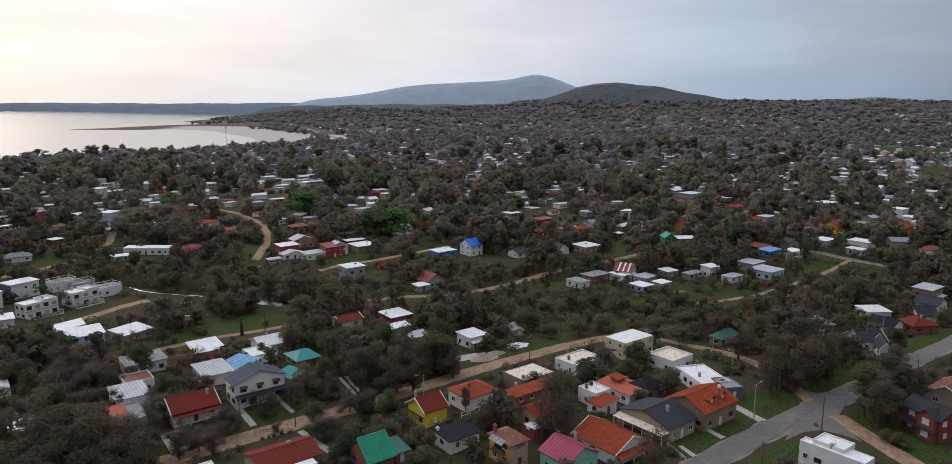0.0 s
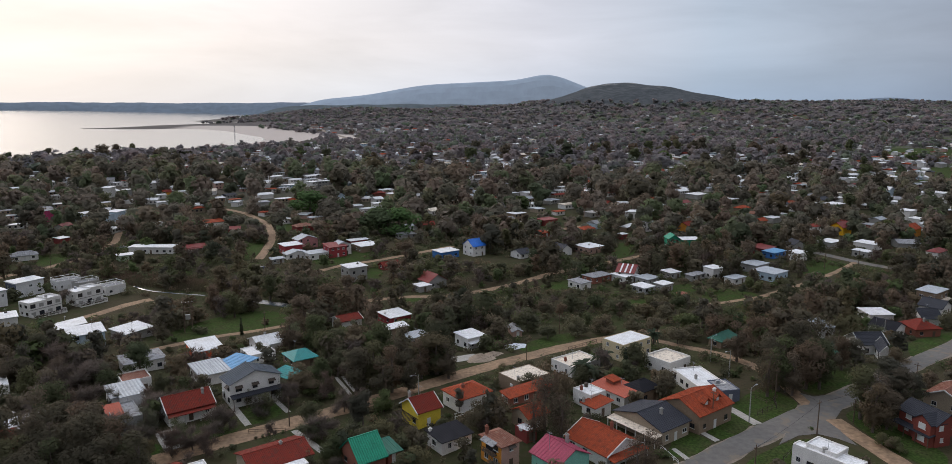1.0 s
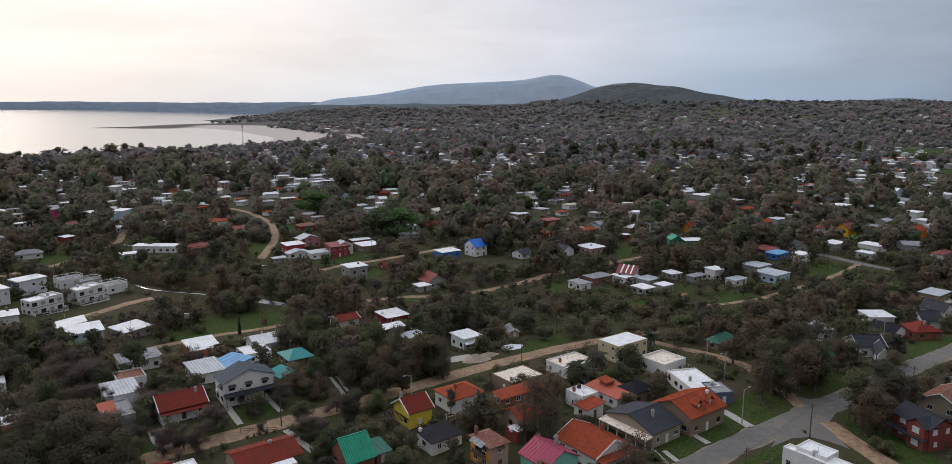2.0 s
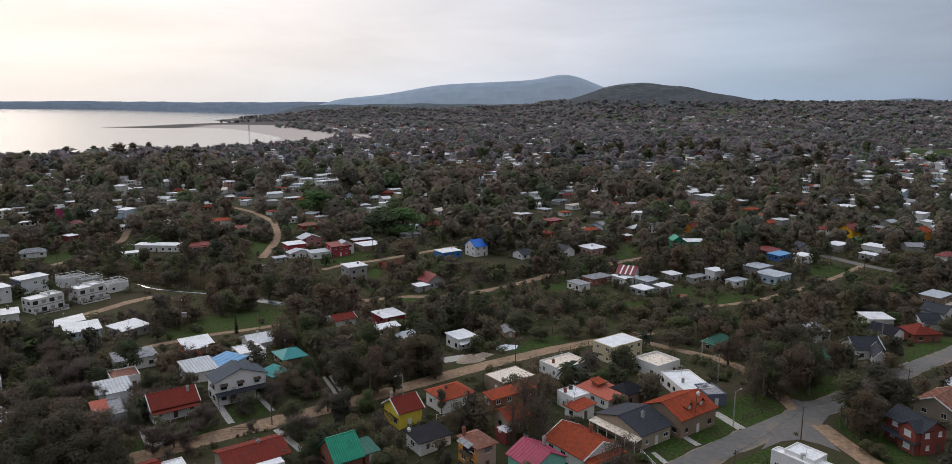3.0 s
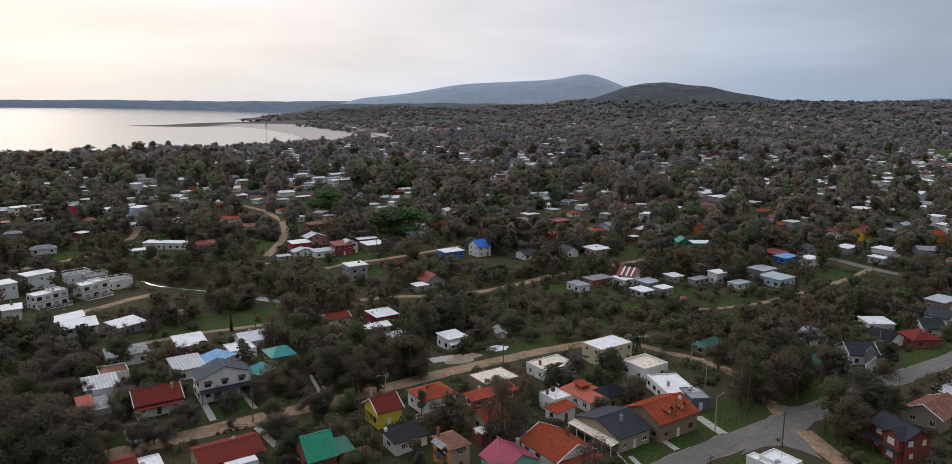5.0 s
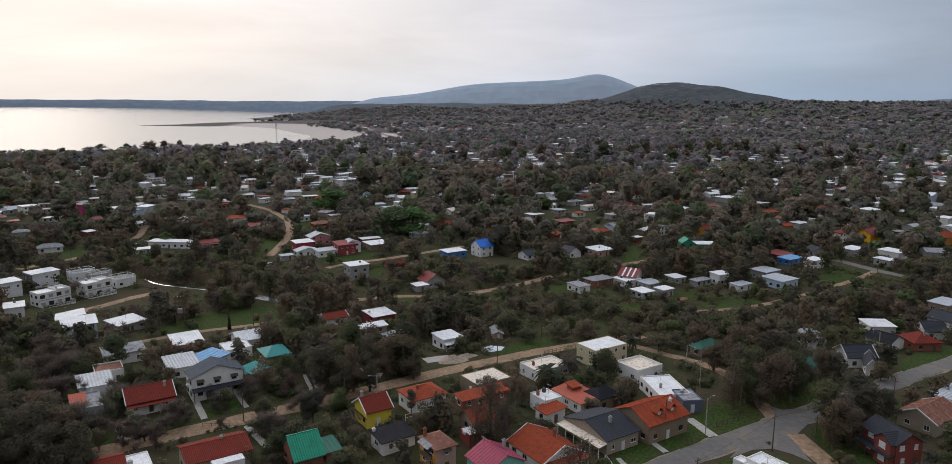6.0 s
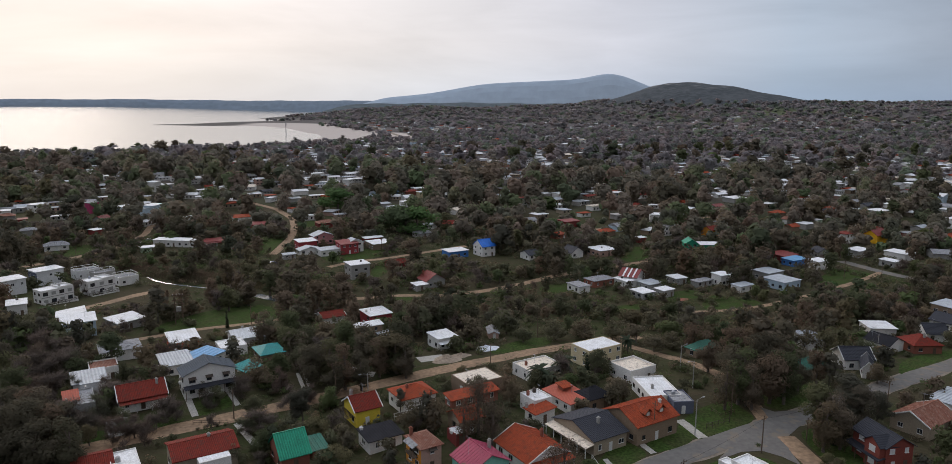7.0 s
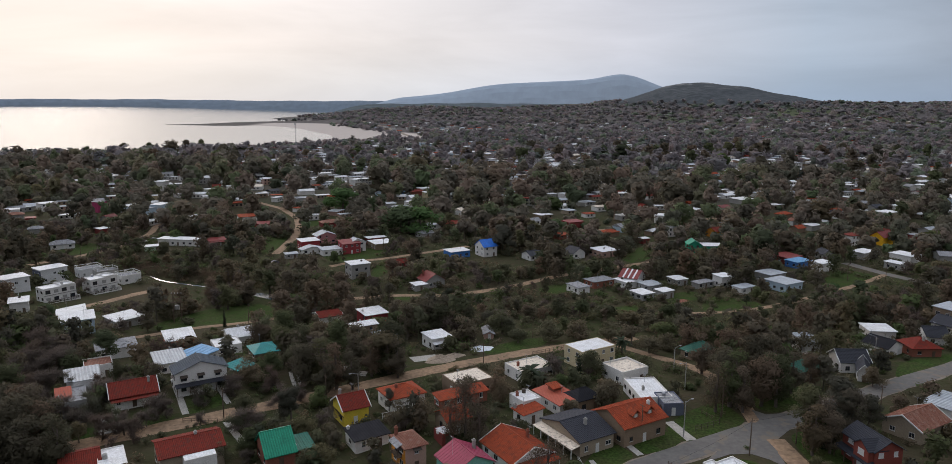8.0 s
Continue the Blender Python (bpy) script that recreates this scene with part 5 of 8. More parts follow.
house(-96.7, 390.3, 38, 11.4, 8.0, 5.0, "gable", 2.0, "w", "pink", "greysheet",
      "small pink house with grey gable roof")
house(-100.8, 375.3, 38, 9.9, 8.0, 4.6, "shed", 0.4, "u", "crimson", "whitepaint",
      "crimson house with white sheet roof")
house(-94.7, 362.3, 38, 11.5, 6.0, 2.8, "gable", 1.4, "w", "white", "greysheet",
      "white cottage with grey gable roof")
house(-83.9, 361.8, 38, 10.8, 8.0, 3.0, "flat", 0.2, "u", "white", "greysheet",
      "small white flat house with blue-grey roof")
house(-100.7, 349.4, 38, 6.2, 3.0, 2.6, "shed", 0.4, "u", "stone", "greysheet",
      "small grey timber shed")
house(-75.3, 367.0, 38, 9.6, 8.0, 5.6, "shed", 1.0, "u", "crimson", "redsheet",
      "two-storey red house with red sheet roof")
house(-73.0, 371.6, 38, 8.8, 6.0, 5.4, "gable", 1.8, "w", "white", "greysheet",
      "two-storey white house with grey gable roof")
house(-61.5, 382.0, 38, 11.5, 11.0, 3.2, "flat", 0.2, "u", "tan", "whitepaint",
      "long low house with white sheet roof")
house(-68.2, 394.8, 38, 11.3, 5.0, 3.2, "flat", 0.2, "u", "darkred", "whitepaint",
      "low shed with white roof and red fascia")
house(-56.0, 316.2, 38, 9.0, 8.0, 6.4, "flat", 0.3, "u", "stone", "whitepaint",
      "two-storey unfinished grey block house with white flat roof")
house(-43.1, 338.8, 38, 9.1, 5.0, 2.2, "gable", 1.5, "u", "darkred", "redtile",
      "collapsed red-roofed shack in the grass")
house(-19.6, 304.6, 38, 9.2, 8.0, 3.4, "gable", 2.8, "w", "stone", "redsheet",
      "house with dark red tiled roof and white gable end", chimney=(0.2, 0.8))
house(-23.4, 296.9, 38, 5.6, 5.0, 2.6, "flat", 0.1, "u", "stone", "whitepaint",
      "white flat porch roof beside red-roofed house")
house(-17.2, 365.6, 38, 11.3, 8.0, 3.4, "flat", 0.1, "u", "blue", "whitepaint",
      "bright blue flat-roofed shed")
house(-2.5, 371.4, 38, 8.0, 9.0, 5.6, "gable", 3.0, "u", "white", "brightblue",
      "two-storey white house with bright blue gable roof")
house(22.0, 365.8, 38, 7.5, 8.0, 2.8, "gable", 1.8, "u", "white", "slate",
      "small dark cottage with white gable end")
house(43.7, 373.1, 38, 7.7, 8.0, 3.2, "gable", 2.6, "w", "white", "slate",
      "small white gabled cottage beside the lane")
house(59.3, 380.3, 38, 11.5, 11.0, 3.2, "flat", 0.2, "u", "pinkbrown", "whitepaint",
      "long pinkish house with white flat roof and chimney", chimney=(0.5, 0.5))
house(68.5, 320.4, 65, 11.5, 8.0, 4.2, "gable", 2.6, "w", "white", "redsheet",
      "white house with red and white striped sheet roof", stripes=True)
house(66.2, 315.6, 38, 8.8, 8.0, 3.0, "flat", 0.1, "u", "white", "whitepaint",
      "white flat-roofed house among neighbours")
house(53.7, 315.2, 38, 11.5, 7.0, 3.2, "hip", 1.0, "u", "brick", "concrete",
      "brick-red house with grey hip roof")
house(44.3, 303.1, 38, 6.0, 8.0, 2.9, "flat", 0.1, "u", "white", "concrete",
      "white container cabin with small windows")
house(75.4, 311.3, 38, 8.2, 7.0, 2.8, "flat", 0.1, "u", "concrete", "greysheet",
      "white house with open car port")
house(70.3, 296.6, 38, 6.6, 7.2, 2.7, "flat", 0.1, "u", "concrete", "whitepaint",
      "small white cube house")
house(79.7, 299.5, 38, 6.2, 4.9, 3.0, "flat", 0.2, "u", "stone", "whitepaint",
      "small white cube shed")
house(88.6, 323.0, 30, 6.2, 6.4, 2.8, "flat", 0.1, "u", "stone", "whitepaint",
      "small white house with white roof")
house(108.2, 322.8, 30, 6.6, 6.0, 4.8, "flat", 0.1, "u", "white", "whitepaint",
      "two-storey white house by the field")
house(98.8, 319.1, 38, 9.5, 4.0, 2.5, "flat", 0.1, "u", "stone", "concrete",
      "small white ruin shed")
house(133.5, 321.7, 38, 11.3, 11.0, 3.4, "flat", 0.3, "u", "paleblue", "greysheet",
      "house with long white-blue sheet roof")
house(114.6, 312.7, 38, 8.7, 5.0, 2.6, "flat", 0.2, "u", "white", "greysheet",
      "low shed with grey sheet roof")
house(132.1, 336.9, 38, 10.9, 8.5, 3.6, "flat", 0.2, "u", "stone", "greysheet",
      "long warehouse with grey roof")
house(78.1, 216.5, 38, 8.9, 4.5, 3.0, "hip", 1.6, "u", "tan", "palegreen",
      "green sheet-roofed cabin under trees")
house(101.6, 199.7, 38, 13.6, 3.7, 3.0, "gable", 2.0, "u", "tan", "palegreen",
      "cabin with green sheet roof under eucalyptus")
house(143.2, 249.8, 2, 8.5, 8.0, 3.4, "flat", 0.3, "u", "white", "whitepaint",
      "white flat-roofed house by the avenue")
house(137.2, 231.5, 38, 8.3, 8.0, 3.2, "gable", 1.8, "w", "white", "black",
      "white house with black slate roof")
house(148.3, 232.1, 8, 9.1, 8.0, 3.2, "hip", 2.2, "w", "brick", "redtile",
      "house with red tiled hip roof and stone chimney", chimney=(0.5, 0.3))
house(159.6, 247.7, 1, 6.9, 8.0, 3.2, "gable", 2.4, "u", "white", "slate",
      "white house with dark blue-grey gable roof")
house(173.3, 264.4, 38, 9.0, 8.0, 3.2, "gable", 2.2, "w", "white", "slate",
      "house with dark hip roof and white gables")
house(179.6, 276.8, 38, 11.5, 7.0, 6.0, "flat", 0.3, "u", "tan", "greysheet",
      "two-storey tan house with pale flat roof and arched balcony", porch=('s', 1.6, 2.8, 'cream'))
house(113.9, 229.6, 12, 5.4, 8.0, 4.0, "shed", 0.6, "u", "white", "greysheet",
      "pale house with light sheet roof")
house(119.7, 211.3, 4, 8.1, 8.0, 3.6, "gable", 2.4, "u", "white", "slate",
      "white cottage with grey gable roof and parapet")
house(101.4, 150.0, 18, 6.5, 9.2, 5.4, "gable", 1.9, "w", "brickred", "slate",
      "two-storey red brick house with dark blue tiled roof", porch=('w', 2.0, 2.6, 'slate'), wing=(-4.3, -0.2, 1.2), shutters=True)
house(117.6, 166.8, 38, 11.5, 8.6, 3.4, "gable", 2.2, "u", "beige", "browntile",
      "beige house with brown tiled gable roof and pale bargeboards", bargeboards=True)
house(130.0, 178.4, 38, 9.5, 6.5, 3.4, "shed", 0.5, "w", "white", "greysheet",
      "long white shed with pale blue-grey sheet roof")
house(69.9, 127.4, 38, 4.0, 10.2, 7.0, "flat", 0.25, "u", "white", "whitepaint",
      "white modern house with stepped roof terraces")
house(69.6, 130.1, 38, 4.6, 6.0, 7.5, "flat", 0.35, "u", "white", "whitepaint",
      "lower white block of modern house with roof terrace")
house(65.6, 131.9, 38, 2.4, 2.4, 6.8, "flat", 0.3, "u", "white", "whitepaint",
      "small stair block of white modern house")
house(239.4, 371.0, 38, 11.5, 6.0, 3.4, "hip", 1.2, "u", "white", "redsheet",
      "white house with red roof by the eastern trees")
house(200.4, 370.1, 38, 6.2, 8.0, 3.2, "flat", 0.1, "u", "stone", "whitepaint",
      "white house with broad flat roof by the paved lane")
house(213.8, 390.4, 38, 9.9, 11.0, 3.4, "flat", 0.3, "u", "white", "whitepaint",
      "long white house with stepped roofs")
house(194.9, 394.8, 38, 11.5, 7.6, 3.4, "flat", 0.3, "u", "stone", "whitepaint",
      "white house with flat roof and brown side")
house(151.6, 378.7, 38, 11.5, 9.5, 3.4, "shed", 0.5, "u", "darkred", "redsheet",
      "long house with dark red roof")
house(154.2, 369.1, 38, 11.5, 6.6, 3.2, "shed", 0.3, "u", "blue", "bluesheet",
      "low building with blue roof")
house(162.8, 361.2, 38, 8.8, 6.0, 4.0, "flat", 0.3, "u", "white", "whitepaint",
      "small white house with tank")
house(221.5, 437.2, 38, 11.5, 8.0, 5.0, "gable", 2.6, "u", "yelloworange", "redsheet",
      "bright yellow-orange gabled house")
house(259.8, 430.6, 38, 11.5, 7.8, 5.0, "gable", 2.6, "u", "orange", "orangetile",
      "orange gabled house with brown roof")
house(107.3, 393.9, 3, 6.3, 8.0, 5.5, "gable", 2.0, "w", "greenwall", "green",
      "dark green two-storey house")
house(118.2, 398.8, 5, 10.4, 8.0, 3.6, "flat", 0.3, "u", "greenwall", "whitepaint",
      "green house with white flat roof")
house(131.0, 447.5, 38, 11.5, 8.0, 4.0, "gable", 1.8, "u", "orange", "redtile",
      "orange house with tiled roof and porch")
house(104.8, 493.8, -3, 11.5, 8.0, 5.0, "flat", 0.3, "u", "white", "whitepaint",
      "white and blue house with flat roof")
house(43.8, 466.3, 38, 11.5, 8.0, 4.0, "shed", 0.4, "u", "darkred", "redsheet",
      "house with magenta and red roof")
house(-110.8, 442.1, 38, 11.5, 8.0, 3.4, "hip", 1.4, "u", "darkred", "browntile",
      "dark red house with low roof")
house(173.5, 389.2, 8, 6.0, 8.0, 3.4, "gable", 2.0, "w", "stone", "slate",
      "dark grey gabled house")
house(228.7, 533.1, -13, 8.7, 8.0, 4.0, "gable", 2.0, "w", "white", "slate",
      "house with dark grey gable roof by the lane")
house(237.1, 395.7, -9, 10.6, 11.0, 3.2, "gable", 1.4, "u", "stone", "concrete",
      "long house with grey asbestos roof")
house(-293.3, 476.2, 79, 8.3, 8.0, 7.0, "flat", 0.4, "u", "magentawall", "concrete",
      "magenta painted block house")
house(-269.6, 478.5, 67, 11.5, 8.0, 4.5, "flat", 0.4, "u", "paleblue", "whitepaint",
      "long pale blue house with white roofs")
house(-251.2, 472.3, 58, 8.7, 8.0, 4.5, "flat", 0.4, "u", "paleblue", "greysheet",
      "pale blue row house with flat roofs")
house(-315.3, 597.5, 92, 11.5, 8.0, 8.0, "flat", 0.5, "u", "white", "whitepaint",
      "tall white modern house among pines")
house(-247.4, 478.7, 83, 11.5, 8.0, 6.0, "flat", 0.4, "u", "paleblue", "whitepaint",
      "pale blue house with white flat roof")
house(-237.5, 398.0, 64, 6.1, 6.0, 3.0, "flat", 0.2, "u", "darkred", "whitepaint",
      "small red house under trees")
house(-261.2, 440.3, 84, 9.0, 6.0, 3.0, "gable", 1.4, "u", "stone", "redsheet",
      "house with dull red roof under trees")
house(-83.9, 623.2, 38, 11.5, 8.0, 4.0, "flat", 0.3, "u", "white", "whitepaint",
      "white house with white roof beyond the field")
house(426.4, 748.5, 38, 11.5, 8.0, 4.0, "flat", 0.3, "u", "white", "whitepaint",
      "pale house with white flat roof in pasture")
house(351.7, 624.2, 38, 11.5, 8.0, 6.0, "gable", 2.0, "w", "paleblue", "whitepaint",
      "pale teal two-storey house")
house(324.0, 559.8, 38, 11.5, 8.0, 6.0, "gable", 1.6, "w", "white", "concrete",
      "white two-storey house on the rise")
house(-27.5, 235.7, 38, 8.0, 8.5, 5.0, "flat", 0.5, "u", "crimson", "whitepaint",
      "white-roofed house with brick-red walls and chimney", chimney=(0.1, 0.6))
house(-25.4, 216.5, 38, 8.7, 2.9, 5.6, "shed", 0.6, "u", "tan", "whitepaint",
      "two-storey beige house with white sheet roof")
house(-44.4, 238.5, 38, 8.0, 6.5, 3.4, "gable", 1.2, "u", "white", "redtile",
      "low house with white roof and red tiled porch")
house(-18.5, 216.9, 38, 6.8, 5.1, 2.8, "flat", 0.1, "u", "stone", "greysheet",
      "small pale blue sheet carport roof")
house(-1.3, 214.6, 38, 6.5, 7.0, 3.4, "flat", 0.4, "u", "white", "whitepaint",
      "white flat-roofed house with red doors", porch=('s', 1.6, 2.4, 'whitepaint'))
house(13.4, 228.7, 11, 3.1, 7.0, 2.2, "gable", 0.7, "w", "pinkbrown", "concrete",
      "ruined hut of bare brick among weeds")
house(120.5, 203.4, -18, 2.9, 8.2, 3.4, "gable", 1.8, "w", "white", "slate",
      "white gabled house end beyond the trees")
house(-402.7, 608.6, 38, 12.1, 8.7, 6, "flat", 0.4, "u", "white", "whitepaint",
      "white two-storey house among the western pines")
house(-466.3, 729.5, 38, 9.6, 6.9, 4, "flat", 0.3, "u", "white", "whitepaint",
      "small white house among the western pines")
house(-488.0, 774.4, 38, 12.7, 9.1, 4, "flat", 0.3, "u", "stone", "whitepaint",
      "small white house beside pines")
house(-300.1, 600.0, 38, 7.0, 5.0, 6, "flat", 0.4, "u", "concrete", "whitepaint",
      "dark modern house with white roof band")
house(-287.2, 541.0, 38, 6.4, 4.6, 3.4, "flat", 0.3, "u", "cream", "whitepaint",
      "small cream house under trees")
house(-206.5, 450.1, 38, 6.2, 4.4, 3.2, "gable", 1.4, "w", "white", "whitepaint",
      "small white hut with light roof")
house(-255.5, 608.0, 38, 7.8, 5.6, 4, "flat", 0.3, "u", "white", "whitepaint",
      "small white house with pale roof")
house(-272.2, 612.8, 38, 6.5, 4.7, 3.4, "gable", 1.4, "u", "orange", "redtile",
      "small orange cottage under trees")
house(-245.2, 544.4, 38, 8.3, 6.0, 3.4, "flat", 0.3, "u", "white", "greysheet",
      "low pale house with grey roof")
house(-319.9, 558.3, 38, 6.7, 4.8, 3.4, "gable", 1.4, "u", "tan", "browntile",
      "brown cottage beside a track")
house(-182.3, 594.6, 38, 12.9, 9.3, 3.6, "gable", 1.2, "u", "white", "whitepaint",
      "low house with white sheet roof")
house(-170.6, 549.3, 38, 11.2, 8.0, 3.2, "flat", 0.2, "u", "stone", "greysheet",
      "low shed with pale roof")
house(-202.0, 671.9, 38, 10.7, 7.7, 3.6, "gable", 1.2, "w", "white", "whitepaint",
      "white house among tall trees")
house(-214.4, 739.5, 38, 12.8, 9.2, 3.6, "flat", 0.3, "u", "white", "whitepaint",
      "long white house among tall trees")
house(-117.8, 593.8, 38, 5.5, 3.9, 3.2, "gable", 1.6, "w", "paleblue", "greysheet",
      "small pale blue domed shed")
house(-128.9, 684.2, 38, 9.7, 7.0, 3.4, "hip", 1.2, "u", "paleblue", "whitepaint",
      "pale teal house with white roof")
house(-88.8, 607.0, 38, 11.9, 8.6, 3.6, "shed", 0.6, "u", "brick", "redtile",
      "long low house with red-brown roof")
house(-73.0, 587.5, 38, 9.9, 7.1, 5, "flat", 0.4, "u", "cream", "whitepaint",
      "beige block house with flat roof")
house(-98.4, 601.9, 38, 5.1, 3.7, 3.2, "flat", 0.2, "u", "blue", "bluesheet",
      "small blue shed under trees")
house(-78.8, 536.7, 38, 6.8, 4.9, 4, "flat", 0.3, "u", "white", "whitepaint",
      "white house with cluttered yard")
house(-93.9, 534.0, 38, 8.3, 6.0, 3, "shed", 0.4, "u", "stone", "greysheet",
      "low shed with tarpaulin roof")
house(-43.8, 417.8, 38, 9.9, 7.1, 2.8, "shed", 0.4, "u", "stone", "concrete",
      "long low grey shed")
house(52.0, 748.1, 38, 13.5, 9.7, 4, "gable", 1.4, "u", "white", "greysheet",
      "white house with grey roof among trees")
house(40.6, 611.2, 38, 12.7, 9.2, 3.6, "flat", 0.3, "u", "white", "whitepaint",
      "long white house beyond the poplars")
house(28.0, 610.2, 38, 6.8, 4.9, 3.2, "flat", 0.2, "u", "stone", "whitepaint",
      "small white shed beyond the poplars")
house(73.3, 653.8, 38, 8.2, 5.9, 3.4, "flat", 0.3, "u", "white", "whitepaint",
      "small house with white roof")
house(96.4, 543.4, 38, 6.5, 4.7, 4, "gable", 1.8, "w", "tan", "redtile",
      "small house with red gable roof")
house(133.0, 530.2, 38, 9.5, 6.8, 4, "gable", 1.4, "w", "white", "whitepaint",
      "small white cottage by the lane")
house(189.2, 719.7, 38, 9.3, 6.7, 5, "gable", 1.4, "u", "white", "greysheet",
      "pale grey house with metal roof")
house(168.6, 694.8, 38, 16.9, 12.1, 4, "flat", 0.4, "u", "brick", "concrete",
      "long low brick-red building among trees")
house(155.3, 550.3, 38, 10.3, 7.4, 4, "gable", 1.4, "u", "palegreenwall", "redsheet",
      "red and green house with porch")
house(182.1, 604.4, 38, 16.6, 12.0, 3.4, "flat", 0.3, "u", "stone", "whitepaint",
      "long low white house in the trees")
house(84.0, 417.8, 38, 5.3, 3.8, 2.8, "flat", 0.2, "u", "darkred", "whitepaint",
      "small shed with white roof")
house(65.4, 437.7, 38, 9.8, 7.1, 3, "hip", 1.2, "u", "tan", "orangetile",
      "low house with orange tiled roof")
house(36.9, 425.0, 38, 8.3, 6.0, 2.6, "shed", 0.5, "u", "brick", "orangetile",
      "low shed with orange roof")
house(191.4, 523.7, 38, 10.1, 7.2, 4, "hip", 1.4, "u", "tan", "orangetile",
      "house with orange tiled roof beyond the field")
house(190.3, 497.8, 38, 5.5, 4.0, 3.4, "gable", 1.4, "w", "white", "browntile",
      "small white arched cottage")
house(184.6, 469.6, 38, 7.7, 5.5, 3.2, "gable", 1.4, "u", "tan", "orangetile",
      "house with red tiled roof")
house(196.4, 479.9, 38, 10.1, 7.2, 3.2, "flat", 0.3, "u", "stone", "whitepaint",
      "long low house with pale roof")
house(206.6, 491.0, 38, 6.6, 4.8, 4, "flat", 0.3, "u", "palegreenwall", "whitepaint",
      "pale cottage beside trees")
house(272.4, 575.1, 38, 11.5, 8.3, 3.6, "gable", 1.6, "u", "stone", "slate",
      "house with dark grey roof and white shed")
house(271.5, 550.7, 38, 14.5, 10.4, 3, "flat", 0.2, "u", "stone", "whitepaint",
      "long low white shed beyond the field")
house(363.2, 723.5, 38, 9.5, 6.9, 4, "gable", 2, "w", "white", "concrete",
      "white cottage with steep gable")
house(350.7, 677.1, 38, 11.6, 8.4, 3.6, "gable", 1.4, "u", "white", "redsheet",
      "small house with red roof on the rise")
house(370.5, 608.3, 38, 10.9, 7.8, 5, "flat", 0.4, "u", "white", "whitepaint",
      "white house with flat roof on the rise")
house(391.7, 615.5, 38, 14.2, 10.2, 3.6, "flat", 0.3, "u", "white", "whitepaint",
      "long low white house on the rise")
house(315.9, 546.4, 38, 8.8, 6.3, 5, "flat", 0.4, "u", "white", "whitepaint",
      "white house with stepped roof")
house(295.1, 494.8, 38, 10.4, 7.5, 6, "flat", 0.4, "u", "white", "whitepaint",
      "white two-storey house with terraces")
house(288.7, 472.2, 38, 10.0, 7.2, 4, "flat", 0.3, "u", "white", "whitepaint",
      "white house behind an orange house")
house(245.4, 450.1, 38, 7.8, 5.6, 3.6, "flat", 0.3, "u", "darkred", "concrete",
      "house with dark red walls and flat roof")
house(264.2, 474.8, 38, 9.8, 7.1, 3.6, "gable", 1.2, "u", "stone", "greysheet",
      "grey house with light sheet roof")
house(494.6, 897.9, 38, 11.4, 8.2, 5, "flat", 0.4, "u", "white", "whitepaint",
      "small white house by the pasture")
house(564.3, 897.9, 38, 17.6, 12.7, 5, "gable", 1.6, "u", "stone", "concrete",
      "pale house by the pasture")
house(510.1, 832.9, 38, 9.5, 6.8, 4, "gable", 1.6, "w", "white", "whitepaint",
      "small white house across the pasture")
house(471.6, 943.9, 38, 11.7, 8.4, 6, "flat", 0.4, "u", "white", "whitepaint",
      "white house on the pasture edge")
house(-275.4, 391.6, 38, 8.6, 6.2, 3.4, "hip", 1.2, "u", "stone", "concrete",
      "pale row of houses among the pines")
house(-327.0, 438.0, 38, 9.9, 7.1, 3.4, "hip", 1.2, "u", "stone", "browntile",
      "dark-roofed house among the pines")
house(-335.0, 445.3, 38, 8.5, 6.1, 5, "flat", 0.3, "u", "white", "whitepaint",
      "white house among the pines")
house(-308.2, 428.1, 38, 5.9, 4.2, 3, "shed", 0.4, "u", "darkred", "redsheet",
      "small red shed among the pines")
# ---- trees ----
def crown_normals(c, d, lobes):
    """Leaves shade with their crown: outwards from their lobe, from the crown's middle, and a little upwards."""
    lob = np.array(lobes)
    out = c - np.array((lob[:, 0].mean(), lob[:, 1].mean(), lob[:, 2].mean() * 0.85))
    out /= np.linalg.norm(out, axis=1, keepdims=True) + 1e-9
    n = 0.50 * d + 0.40 * out + np.array((0, 0, 0.50))
    return n / (np.linalg.norm(n, axis=1, keepdims=True) + 1e-9)


